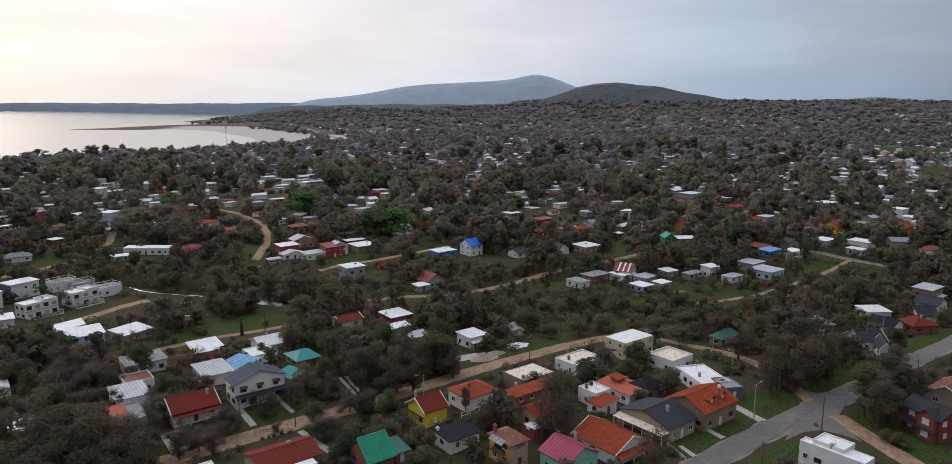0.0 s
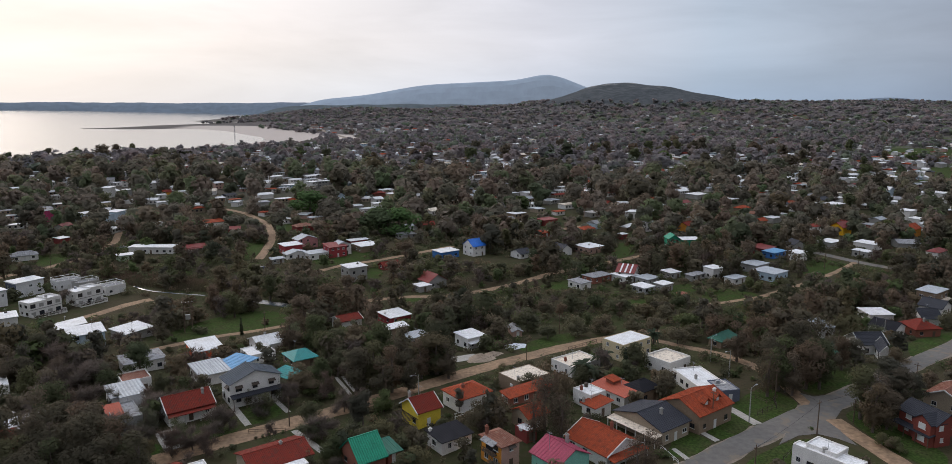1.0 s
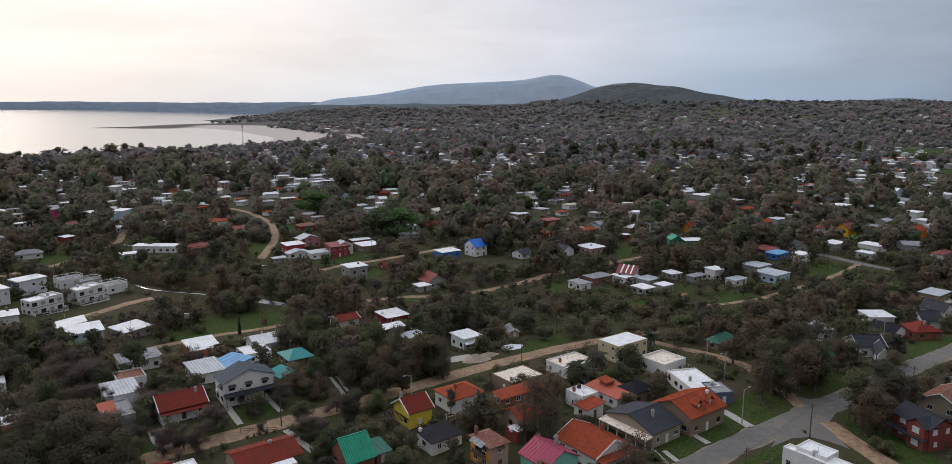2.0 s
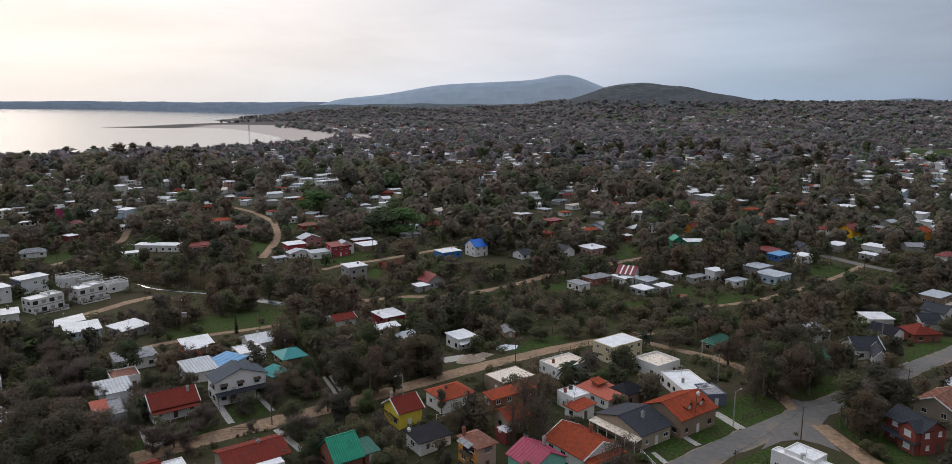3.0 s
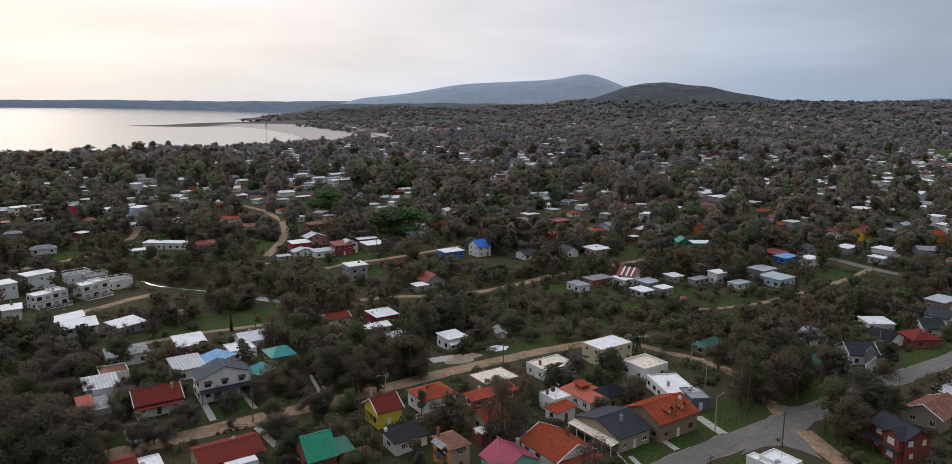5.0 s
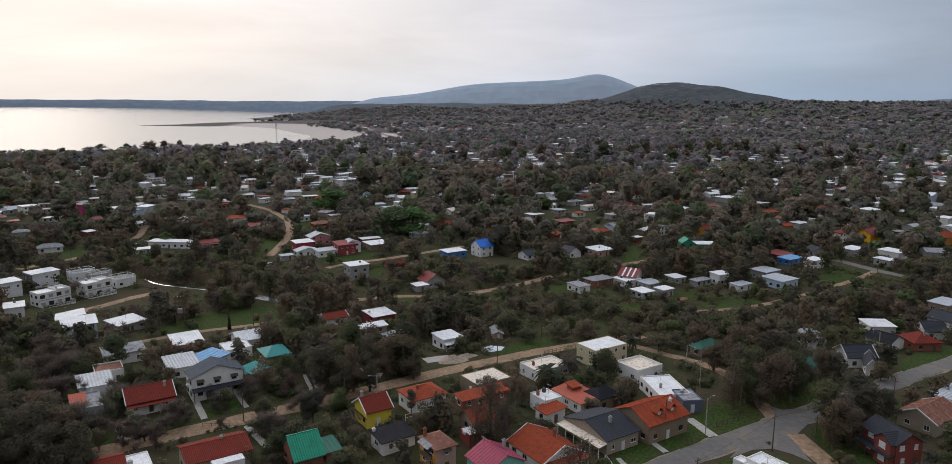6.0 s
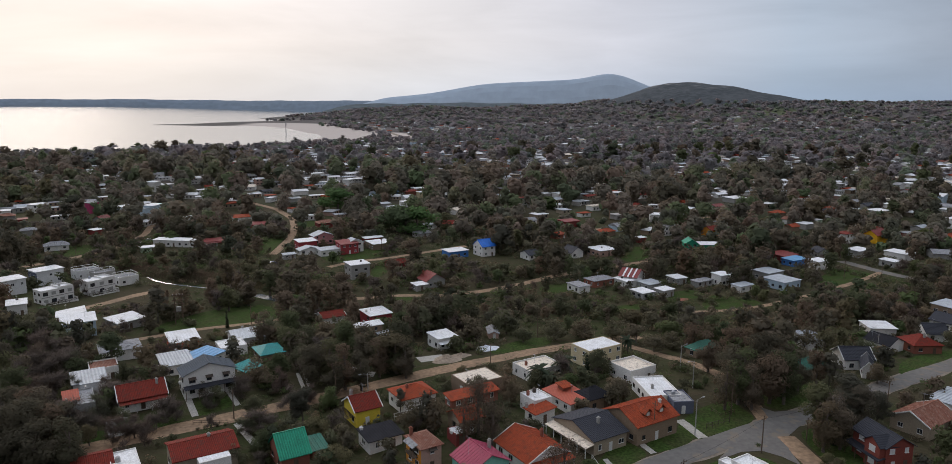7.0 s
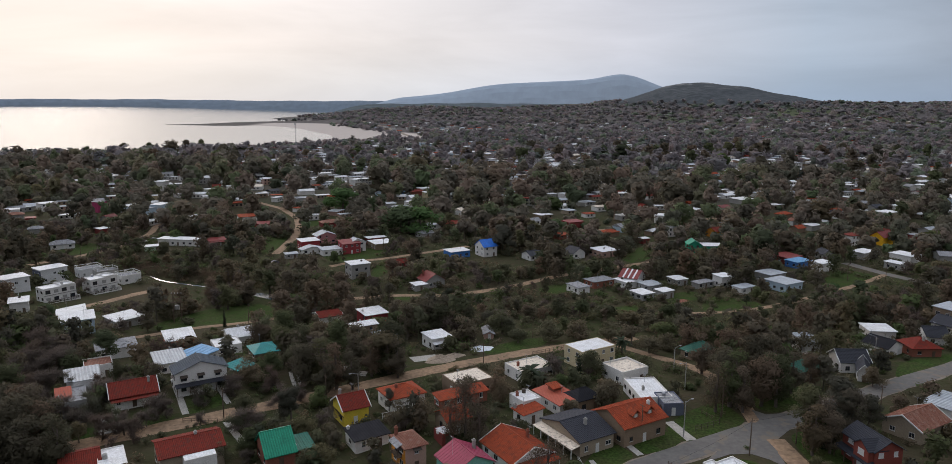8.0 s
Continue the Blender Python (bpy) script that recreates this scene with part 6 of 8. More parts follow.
def leaf_cloud(rng, lobes, count, size, shell=0.35, tilt=0.45):
    """Small leaf clumps, as small three-cornered scraps, spread through the lobes of a crown (x, y, z, rx, ry, rz)."""
    weights = np.array([l[3] * l[4] + l[4] * l[5] for l in lobes])
    pick = rng.choice(len(lobes), count, p=weights / weights.sum())
    lob = np.array(lobes)[pick]
    d = rng.normal(size=(count, 3))
    d /= np.linalg.norm(d, axis=1, keepdims=True)
    r = shell + (1 - shell) * rng.random((count, 1)) ** 0.45
    bump = 1 + 0.18 * np.sin(d[:, :1] * 7 + pick[:, None]) * np.sin(d[:, 2:] * 6 + 1.7 * pick[:, None])
    c = lob[:, :3] + d * r * bump * lob[:, 3:]
    u = np.cross(d, rng.normal(size=(count, 3)))
    u /= np.linalg.norm(u, axis=1, keepdims=True) + 1e-9
    v = np.cross(u, d + np.array([0, 0, 0.3]) + tilt * rng.normal(size=(count, 3)))
    v /= np.linalg.norm(v, axis=1, keepdims=True) + 1e-9
    s = size * rng.uniform(0.6, 1.4, (count, 1))
    w = s * rng.uniform(0.5, 1.0, (count, 1))
    lie = np.cross(u, v)
    normal = crown_normals(c, d, lobes)
    face = np.sign((lie * normal).sum(1, keepdims=True))
    v, lie = v * face, lie * face
    scraps = np.stack([c - u * s, c + u * s * 0.6 - v * w, c + u * s * 0.6 + v * w + lie * s * 0.3], 1)
    return scraps.reshape(-1, 3), np.arange(count * 3).reshape(-1, 3), np.repeat(normal, 3, 0)


def twig_cloud(rng, lobes, count, length, width):
    """Bare twigs: thin slivers that fan outwards and upwards."""
    pick = rng.integers(0, len(lobes), count)
    lob = np.array(lobes)[pick]
    d = rng.normal(size=(count, 3))
    d /= np.linalg.norm(d, axis=1, keepdims=True)
    c = lob[:, :3] + d * rng.uniform(0.2, 0.95, (count, 1)) * lob[:, 3:]
    u = d + np.array([0, 0, 0.5]) + 0.4 * rng.normal(size=(count, 3))
    u /= np.linalg.norm(u, axis=1, keepdims=True)
    v = np.cross(u, rng.normal(size=(count, 3)))
    v /= np.linalg.norm(v, axis=1, keepdims=True) + 1e-9
    normal = crown_normals(c, d, lobes)
    v = v * np.sign((np.cross(u, v) * normal).sum(1, keepdims=True))
    s = length * rng.uniform(0.6, 1.4, (count, 1))
    slivers = np.stack([c - u * s + v * width, c - u * s - v * width, c + u * s], 1)
    return slivers.reshape(-1, 3), np.arange(count * 3).reshape(-1, 3), np.repeat(normal, 3, 0)


def leaf_mesh(name, v, f, normals, mat, cast=None):
    """A mesh of leaf scraps with the crown's normals and, for joined trees, the cast of each tree."""
    me = bpy.data.meshes.new(name)
    me.vertices.add(len(v))
    me.vertices.foreach_set("co", np.asarray(v, np.float32).ravel())
    me.loops.add(f.size)
    me.loops.foreach_set("vertex_index", np.asarray(f, np.int32).ravel())
    me.polygons.add(len(f))
    me.polygons.foreach_set("loop_start", np.arange(0, f.size, 3, dtype=np.int32))
    me.materials.append(mat)
    me.update(calc_edges=True)
    me.validate()
    me.attributes.new("custom_normal", "FLOAT_VECTOR", "POINT").data.foreach_set("vector", np.asarray(normals, np.float32).ravel())
    if cast is not None:
        me.attributes.new("cast", "FLOAT", "POINT").data.foreach_set("value", np.asarray(cast, np.float32))
    me.update()
    return me


def lobes_of(kind, rng):
    """The lobes of a crown of each kind of tree, for a tree of its full height."""
    out = []
    if kind in ("eucalyptus", "casuarina"):
        for k in range(13):
            a, t = rng.uniform(0, 6.28), rng.uniform(0.20, 0.90)
            r = 3.0 * (1.05 - abs(t - 0.55)) * rng.uniform(0.15, 1.0)
            out.append((math.cos(a) * r, math.sin(a) * r, 15 * t, *(rng.uniform(1.5, 2.7) * np.array((1, 1, 0.85)))))
    elif kind == "pine":
        for k in range(12):
            a, t = rng.uniform(0, 6.28), rng.uniform(0.28, 0.95)
            r = 3.8 * (1.05 - t) ** 0.6 * rng.uniform(0.2, 1)
            out.append((math.cos(a) * r, math.sin(a) * r, 13 * t, *(rng.uniform(1.4, 2.3) * np.array((1, 1, 0.6)))))
    elif kind in ("acacia", "willow", "bare"):
        for k in range(11):
            a, t = rng.uniform(0, 6.28), rng.uniform(0.20, 0.86)
            r = 3.1 * rng.uniform(0.1, 1.0) * (1.25 - 0.75 * t)
            out.append((math.cos(a) * r, math.sin(a) * r, 8 * t, *(rng.uniform(1.3, 2.1) * np.array((1, 1, 0.8)))))
    elif kind == "shrub":
        for k in range(5):
            a = rng.uniform(0, 6.28)
            r = 1.1 * rng.uniform(0.1, 1.0)
            out.append((math.cos(a) * r, math.sin(a) * r, rng.uniform(0.7, 1.7), *(rng.uniform(0.7, 1.25) * np.array((1, 1, 0.8)))))
    elif kind == "cypress":
        for k in range(7):
            t = (k + 0.6) / 7
            out.append((rng.normal() * 0.1, rng.normal() * 0.1, 8 * t, *(np.array((0.95, 0.95, 0.9)) * (1.25 - t * 0.95))))
    elif kind == "poplar":
        for k in range(8):
            t = 0.25 + 0.7 * (k + 0.5) / 8
            out.append((rng.normal() * 0.25, rng.normal() * 0.25, 12 * t, *(np.array((1.1, 1.1, 1.1)) * (1.15 - 0.75 * abs(t - 0.45)))))
    return out


HEIGHT = {"eucalyptus": 15, "pine": 13, "acacia": 8, "willow": 8, "bare": 8, "shrub": 2.4, "cypress": 8, "poplar": 12, "palm": 7, "casuarina": 15}
LABEL = {
    "casuarina": "thin-crowned brown casuarina tree with bare trunk",
    "eucalyptus": "tall olive-brown eucalyptus tree with an open ragged crown", "pine": "dark green spreading pine tree",
    "acacia": "rounded dull green broadleaf tree", "willow": "fresh light green broadleaf tree", "bare": "bare brown winter tree with fine twigs",
    "shrub": "low dull green garden shrub", "cypress": "narrow dark green cypress", "poplar": "slender bare brown poplar", "palm": "grey-green palm with arching fronds",
}


def trunk_mesh(kind, lobes, rng):
    bm = bmesh.new()
    h = HEIGHT[kind]
    base = 0.028 * h if kind != "shrub" else 0.07
    top = Vector((rng.normal() * 0.2, rng.normal() * 0.2, h * 0.72))
    mid = Vector((rng.normal() * 0.15, rng.normal() * 0.15, h * 0.36))
    tube(bm, (0, 0, -0.3), mid, base, base * 0.7, 7)
    tube(bm, mid, top, base * 0.7, base * 0.25, 6)
    for l in lobes[:8]:
        start = mid.lerp(top, rng.uniform(0, 0.8))
        end = Vector(l[:3])
        elbow = start.lerp(end, 0.55) + Vector((0, 0, -0.06 * h))
        tube(bm, start, elbow, base * 0.32, base * 0.2, 4)
        tube(bm, elbow, end, base * 0.2, base * 0.06, 4)
        if kind in ("bare", "poplar", "casuarina"):
            # finer limbs that fork from each branch
            for k in range(4):
                root = elbow.lerp(end, rng.uniform(0.0, 0.9))
                tip = root + Vector((rng.normal() * 0.13, rng.normal() * 0.13, abs(rng.normal()) * 0.12 + 0.05)) * h
                tube(bm, root, tip, base * 0.09, base * 0.025, 3)
    return bm


def crown_arrays(kind, rng, lobes, count, size):
    if kind in ("bare", "poplar"):
        return twig_cloud(rng, lobes, count, size * 1.4, (0.09 if kind == "poplar" else 0.032) * size / 0.5)
    return leaf_cloud(rng, lobes, count, size)


def palm(rng):
    """A palm: a stout trunk and arching fronds with drooping leaflets."""
    bm = bmesh.new()
    tube(bm, (0, 0, -0.3), (0.1, 0, 2.2), 0.34, 0.27, 9)
    tube(bm, (0.1, 0, 2.2), (0.15, 0.05, 4.2), 0.27, 0.24, 9)
    verts, faces = [], []
    for k in range(30):
        a, lift = rng.uniform(0, 6.28), rng.uniform(-0.3, 1.3)
        reach = rng.uniform(2.2, 3.0)
        prev = None
        for i in range(7):
            t = i / 6
            r = 0.15 + reach * t * math.cos(lift * 0.6)
            z = 4.2 + reach * math.sin(lift) * t - 1.9 * t * t
            w = 0.34 * math.sin(math.pi * min(1, t * 0.9 + 0.1)) + 0.03
            c = np.array((math.cos(a) * r + 0.15, math.sin(a) * r, z))
            side = np.array((-math.sin(a), math.cos(a), 0))
            k0 = len(verts)
            verts += [c + side * w - (0, 0, 0.22 * w), c, c - side * w - (0, 0, 0.22 * w)]
            if prev is not None:
                faces += [(prev, prev + 1, k0 + 1, k0), (prev + 1, prev + 2, k0 + 2, k0 + 1)]
            prev = k0
    return bm, np.array(verts), faces


TREES = {}


def tree_template(kind, variant, plain):
    """The first tree of a kind and variant, built with its trunk and crown; later ones are copies of it."""
    rng = np.random.default_rng(hash_of(kind) + variant * 17 + plain)
    t = thing("tree" if kind != "shrub" else "shrub", Matrix(), LABEL[kind], "tree" if kind != "shrub" else "shrub", {"shrub": "garden shrubs"}.get(kind, "trees round the houses"))
    if kind == "palm":
        bm, verts, faces = palm(rng)
        part("trunk", bm, BARK, t)
        crown = new("crown", mesh_of("crown", verts.tolist(), faces, LEAVES["palm"]))
        crown.parent = t
        return t
    lobes = lobes_of(kind, rng)
    part("trunk", trunk_mesh(kind, lobes, rng), BARK, t)
    count, size = {"eucalyptus": (4500, 0.23), "pine": (4500, 0.23), "acacia": (3700, 0.19), "willow": (3700, 0.19), "bare": (1900, 0.62),
                   "shrub": (900, 0.14), "cypress": (2200, 0.16), "poplar": (2600, 0.6), "casuarina": (2300, 0.19)}[kind]
    if plain:
        count, size = int(count * 0.36), size * 1.6
    crown = new("crown", leaf_mesh("crown", *crown_arrays(kind, rng, lobes, count, size), LEAVES[kind]))
    crown.parent = t
    return t


def hash_of(text):
    return sum(ord(c) * (i + 3) for i, c in enumerate(text))


def tree(kind, x, y, height=None, wide=1.0, variant=None):
    """One tree as a thing of its own, at a place on the land."""
    rnd = random.Random(int(x * 10) * 777 + int(y * 10))
    variant = rnd.randrange(3) if variant is None else variant
    s = (height or HEIGHT[kind]) / HEIGHT[kind]
    m = pose(x, y, float(land_height(x, y)), 0, 0, rnd.uniform(0, 360)) @ Matrix.Diagonal((s * wide, s * wide, s, 1))
    plain = y > 212 and kind not in ("shrub", "palm", "poplar")
    key = (kind, variant, plain)
    if key not in TREES:
        TREES[key] = tree_template(kind, variant, plain)
        TREES[key].matrix_basis = m
        return TREES[key]
    first = TREES[key]
    keep = first.matrix_basis.copy()
    first.matrix_basis = Matrix()
    made = copy_thing(first, m)
    first.matrix_basis = keep
    return made


tree("pine", -87.4, 179.0, 11, 1.3)
tree("pine", -130.0, 193.2, 12, 1.2)
tree("pine", -2.5, 157.5, 6, 0.9)
tree("pine", 99.7, 163.8, 13, 1.3)
tree("pine", 101.6, 161.5, 12, 1.1)
tree("pine", 107.0, 165.1, 9, 1.1)
tree("pine", -279.3, 440.0, 18, 1.5)
tree("pine", -270.4, 434.0, 15, 1.3)
tree("pine", -277.9, 428.1, 14, 1.3)
tree("pine", -24.0, 151.5, 10, 1.0)
tree("pine", -25.5, 151.0, 8, 1)
tree("pine", -123.4, 193.4, 11, 1.2)
tree("bare", -93.7, 171.7, 8, 1.2)
tree("bare", -97.6, 167.7, 8, 1.2)
tree("bare", -102.4, 163.0, 8, 1.2)
tree("bare", -102.7, 170.0, 8, 1.2)
tree("bare", -74.6, 156.8, 7, 1.2)
tree("bare", -54.4, 137.9, 6, 1)
tree("bare", -56.7, 150.6, 6, 1.1)
tree("bare", -36.0, 169.1, 7, 1)
tree("bare", -32.2, 146.7, 6, 1.6)
tree("bare", -34.8, 146.4, 5, 1.4)
tree("bare", -43.4, 146.3, 5, 0.6)
tree("bare", 91.3, 189.3, 9, 1.1)
tree("bare", 30.6, 370.8, 9, 1.3)
tree("bare", -71.5, 153.7, 7, 1.1)
tree("bare", -83.8, 157.7, 7, 1)
tree("bare", -62.9, 144.1, 6, 1.1)
tree("bare", -53.8, 150.1, 6, 1)
tree("bare", 16.3, 244.4, 7, 1.4)
tree("bare", 12.0, 243.8, 6, 1.4)
tree("bare", 19.7, 234.2, 6, 1.3)
tree("bare", -124.4, 249.3, 5, 1.3)
tree("bare", -124.9, 241.4, 4, 1.2)
tree("bare", -131.1, 244.0, 4, 1.2)
tree("bare", -116.9, 240.3, 5, 1.2)
tree("bare", -30.8, 178.9, 8, 1.2)
tree("acacia", -112.6, 170.1, 8, 1.2)
tree("acacia", -109.2, 158.7, 7, 1.2)
tree("acacia", -68.0, 131.8, 8, 1.2)
tree("acacia", -77.2, 168.5, 6, 1)
tree("acacia", -66.7, 167.4, 5, 1)
tree("acacia", -125.2, 193.0, 8, 1.3)
tree("acacia", -41.4, 171.1, 8, 1.2)
tree("acacia", -39.1, 177.0, 8, 1.1)
tree("acacia", -18.7, 144.3, 6, 1.2)
tree("acacia", -27.8, 137.1, 6, 1.1)
tree("acacia", -31.6, 132.5, 5, 1.1)
tree("acacia", -48.4, 159.3, 5, 0.9)
tree("acacia", 6.0, 151.0, 7, 1.1)
tree("acacia", 3.0, 149.7, 7, 1.1)
tree("acacia", 49.2, 172.4, 7, 1.2)
tree("acacia", 28.5, 177.2, 6, 1.1)
tree("acacia", 112.4, 228.4, 8, 1.2)
tree("acacia", 142.6, 277.3, 9, 1.6)
tree("acacia", 134.0, 266.8, 8, 1.5)
tree("acacia", 142.1, 266.8, 8, 1.4)
tree("acacia", 120.0, 195.5, 6, 1.1)
tree("acacia", 6.0, 219.0, 9, 1.2)
tree("acacia", 2.9, 235.1, 8, 1.2)
tree("acacia", 20.1, 268.0, 7, 1.4)
tree("acacia", 26.0, 257.0, 7, 1.4)
tree("acacia", 36.2, 265.8, 7, 1.4)
tree("acacia", 44.3, 261.3, 7, 1.4)
tree("acacia", 53.0, 257.0, 7, 1.4)
tree("acacia", 61.0, 252.7, 7, 1.4)
tree("acacia", 68.1, 246.4, 7, 1.4)
tree("acacia", 69.8, 230.3, 8, 1.3)
tree("acacia", 43.4, 229.0, 7, 1.3)
tree("acacia", 34.1, 227.2, 7, 1.3)
tree("acacia", 23.7, 222.7, 6, 1.3)
tree("acacia", 52.6, 229.9, 7, 1.3)
tree("acacia", 59.6, 225.5, 7, 1.3)
tree("acacia", 64.1, 217.1, 7, 1.2)
tree("acacia", -241.1, 433.8, 10, 1.4)
tree("acacia", 129.6, 272.6, 8, 1.3)
tree("acacia", 115.0, 250.3, 8, 1.3)
tree("acacia", -36.5, 184.0, 8, 1.2)
tree("acacia", -62.5, 199.8, 5, 1)
tree("acacia", 22.7, 168.8, 7, 1)
tree("acacia", -9.9, 129.9, 7, 1.1)
tree("acacia", -12.2, 129.4, 6, 1.1)
tree("acacia", -15.2, 271.6, 7, 1.2)
tree("acacia", -8.7, 294.2, 7, 1.3)
tree("acacia", 1.7, 317.4, 7, 1.3)
tree("acacia", 9.7, 311.3, 7, 1.3)
tree("acacia", 18.5, 323.7, 7, 1.2)
tree("acacia", -39.9, 202.3, 9, 1.2)
tree("acacia", -35.1, 205.8, 9, 1.2)
tree("acacia", -30.1, 202.3, 8, 1.2)
tree("eucalyptus", -85.2, 138.8, 13, 1.3)
tree("eucalyptus", -77.4, 135.8, 13, 1.3)
tree("eucalyptus", -84.4, 129.0, 12, 1.3)
tree("eucalyptus", -77.4, 129.0, 12, 1.3)
tree("eucalyptus", -70.9, 131.2, 12, 1.2)
tree("eucalyptus", -69.5, 123.9, 12, 1.2)
tree("eucalyptus", -77.2, 122.7, 12, 1.2)
tree("eucalyptus", -29.5, 173.7, 12, 1.3)
tree("eucalyptus", -25.6, 176.7, 13, 1.3)
tree("eucalyptus", -20.2, 172.7, 13, 1.2)
tree("eucalyptus", -9.7, 186.3, 14, 1.5)
tree("eucalyptus", -13.6, 182.9, 11, 1.2)
tree("eucalyptus", -6.3, 182.8, 11, 1.2)
tree("eucalyptus", -40.5, 188.2, 12, 1.2)
tree("eucalyptus", 86.5, 177.0, 15, 1.2)
tree("eucalyptus", 78.7, 175.7, 15, 1.3)
tree("eucalyptus", 87.5, 182.0, 13, 1.1)
tree("eucalyptus", 81.0, 172.3, 12, 1.1)
tree("eucalyptus", 91.3, 158.9, 13, 1.3)
tree("eucalyptus", 90.5, 152.0, 12, 1.1)
tree("eucalyptus", 94.5, 153.5, 10, 1.2)
tree("eucalyptus", 76.4, 199.3, 12, 1.2)
tree("eucalyptus", 84.5, 206.7, 12, 1.3)
tree("eucalyptus", 75.5, 217.3, 10, 1.3)
tree("eucalyptus", 112.5, 213.2, 10, 1.2)
tree("eucalyptus", 82.4, 226.5, 11, 1.2)
tree("eucalyptus", 92.7, 213.2, 12, 1.3)
tree("eucalyptus", -108.7, 295.6, 12, 1.3)
tree("eucalyptus", -96.3, 288.9, 12, 1.3)
tree("eucalyptus", -84.2, 281.9, 12, 1.3)
tree("eucalyptus", -72.6, 274.7, 12, 1.3)
tree("eucalyptus", -64.2, 279.9, 12, 1.3)
tree("eucalyptus", -99.3, 262.6, 12, 1.2)
tree("eucalyptus", -89.2, 254.4, 11, 1.3)
tree("eucalyptus", -85.3, 263.2, 11, 1.3)
tree("eucalyptus", -57.1, 230.3, 13, 1.4)
tree("eucalyptus", -53.2, 250.1, 13, 1.3)
tree("eucalyptus", -50.3, 272.9, 12, 1.2)
tree("eucalyptus", -55.3, 205.7, 12, 1.2)
tree("eucalyptus", -48.0, 207.2, 12, 1.3)
tree("eucalyptus", -35.0, 335.5, 15, 1.3)
tree("eucalyptus", -30.6, 325.7, 14, 1.2)
tree("eucalyptus", -36.4, 302.4, 12, 1.2)
tree("eucalyptus", -6.9, 233.8, 12, 1.5)
tree("eucalyptus", -2.4, 228.5, 11, 1.3)
tree("eucalyptus", -9.9, 231.1, 10, 1.3)
tree("eucalyptus", -177.8, 407.2, 10, 1.5)
tree("eucalyptus", -173.4, 417.9, 10, 1.4)
tree("eucalyptus", -180.2, 392.8, 9, 1.3)
tree("eucalyptus", -205.9, 424.6, 10, 1.2)
tree("eucalyptus", -233.1, 429.1, 10, 1.3)
tree("eucalyptus", -218.4, 411.4, 10, 1.3)
tree("eucalyptus", -241.5, 424.6, 10, 1.2)
tree("eucalyptus", 116.5, 259.3, 12, 1.2)
tree("eucalyptus", 158.7, 276.3, 11, 1.3)
tree("eucalyptus", 148.1, 263.2, 10, 1.3)
tree("eucalyptus", 179.3, 301.9, 12, 1.3)
tree("eucalyptus", 177.4, 289.8, 12, 1.3)
tree("eucalyptus", 191.0, 301.9, 12, 1.3)
tree("eucalyptus", 202.8, 308.0, 12, 1.3)
tree("eucalyptus", 158.4, 286.9, 10, 1.2)
tree("eucalyptus", 182.5, 385.8, 12, 1.2)
tree("eucalyptus", 182.3, 378.0, 10, 1.1)
tree("eucalyptus", 134.5, 385.8, 12, 1.3)
tree("eucalyptus", 122.1, 372.7, 11, 1.3)
tree("eucalyptus", 85.4, 365.7, 9, 1.3)
tree("eucalyptus", 112.1, 365.7, 9, 1.3)
tree("eucalyptus", 90.2, 587.4, 15, 1.3)
tree("eucalyptus", 102.6, 602.0, 16, 1.3)
tree("eucalyptus", -30.8, 428.1, 14, 1.3)
tree("eucalyptus", -17.1, 453.8, 14, 1.3)
tree("eucalyptus", -28.5, 263.8, 10, 1.1)
tree("eucalyptus", -21.5, 168.2, 11, 1.2)
tree("eucalyptus", -15.9, 172.7, 11, 1.2)
tree("eucalyptus", -78.7, 134.4, 13, 1.3)
tree("eucalyptus", -71.4, 132.2, 13, 1.3)
tree("eucalyptus", -66.5, 121.1, 13, 1.3)
tree("eucalyptus", -61.5, 124.5, 13, 1.3)
tree("eucalyptus", -93.5, 149.4, 12, 1.3)
tree("willow", 31.0, 430.5, 9, 1.0)
tree("poplar", -1.4, 404.0, 12, 1.5)
tree("poplar", 2.1, 400.7, 14, 1.5)
tree("poplar", 4.8, 403.3, 15, 1.6)
tree("poplar", 7.7, 410.0, 15, 1.6)
tree("poplar", 10.9, 412.3, 15, 1.6)
tree("poplar", 14.2, 414.6, 15, 1.6)
tree("poplar", 17.3, 411.7, 14, 1.6)
tree("poplar", 20.1, 405.0, 14, 1.5)
tree("poplar", 23.1, 402.4, 13, 1.5)
tree("poplar", 9.5, 395.7, 12, 1.6)
tree("poplar", 14.5, 383.9, 12, 1.6)
tree("poplar", 27.1, 417.0, 15, 1.4)
tree("acacia", -102.3, 270.1, 7, 1.4)
tree("acacia", -97.8, 267.4, 7, 1.4)
tree("acacia", -93.4, 264.6, 7, 1.4)
tree("acacia", -89.0, 261.9, 7, 1.4)
tree("acacia", -86.7, 263.9, 6, 1.3)
tree("acacia", -63.8, 248.2, 8, 1.3)
tree("acacia", -61.0, 250.1, 8, 1.3)
tree("acacia", -107.4, 243.0, 6, 1.3)
tree("acacia", -106.5, 250.3, 6, 1.3)
tree("acacia", -108.0, 239.4, 5, 1.3)
tree("acacia", -100.6, 246.4, 6, 1.2)
tree("willow", -61.8, 431.0, 17, 1.9)
tree("willow", -49.0, 428.4, 17, 1.9)
tree("willow", -55.4, 426.5, 15, 1.9)
tree("willow", -70.1, 440.8, 12, 1.6)
tree("willow", -122.1, 505.4, 18, 1.9)
tree("willow", -118.6, 517.6, 11, 1.3)
tree("willow", -99.8, 504.4, 11, 1.3)
tree("willow", -133.5, 511.6, 10, 1.2)
tree("palm", 29.5, 180.9, 8.5, 1.2)
tree("palm", 35.9, 189.7, 8.5, 1.2)
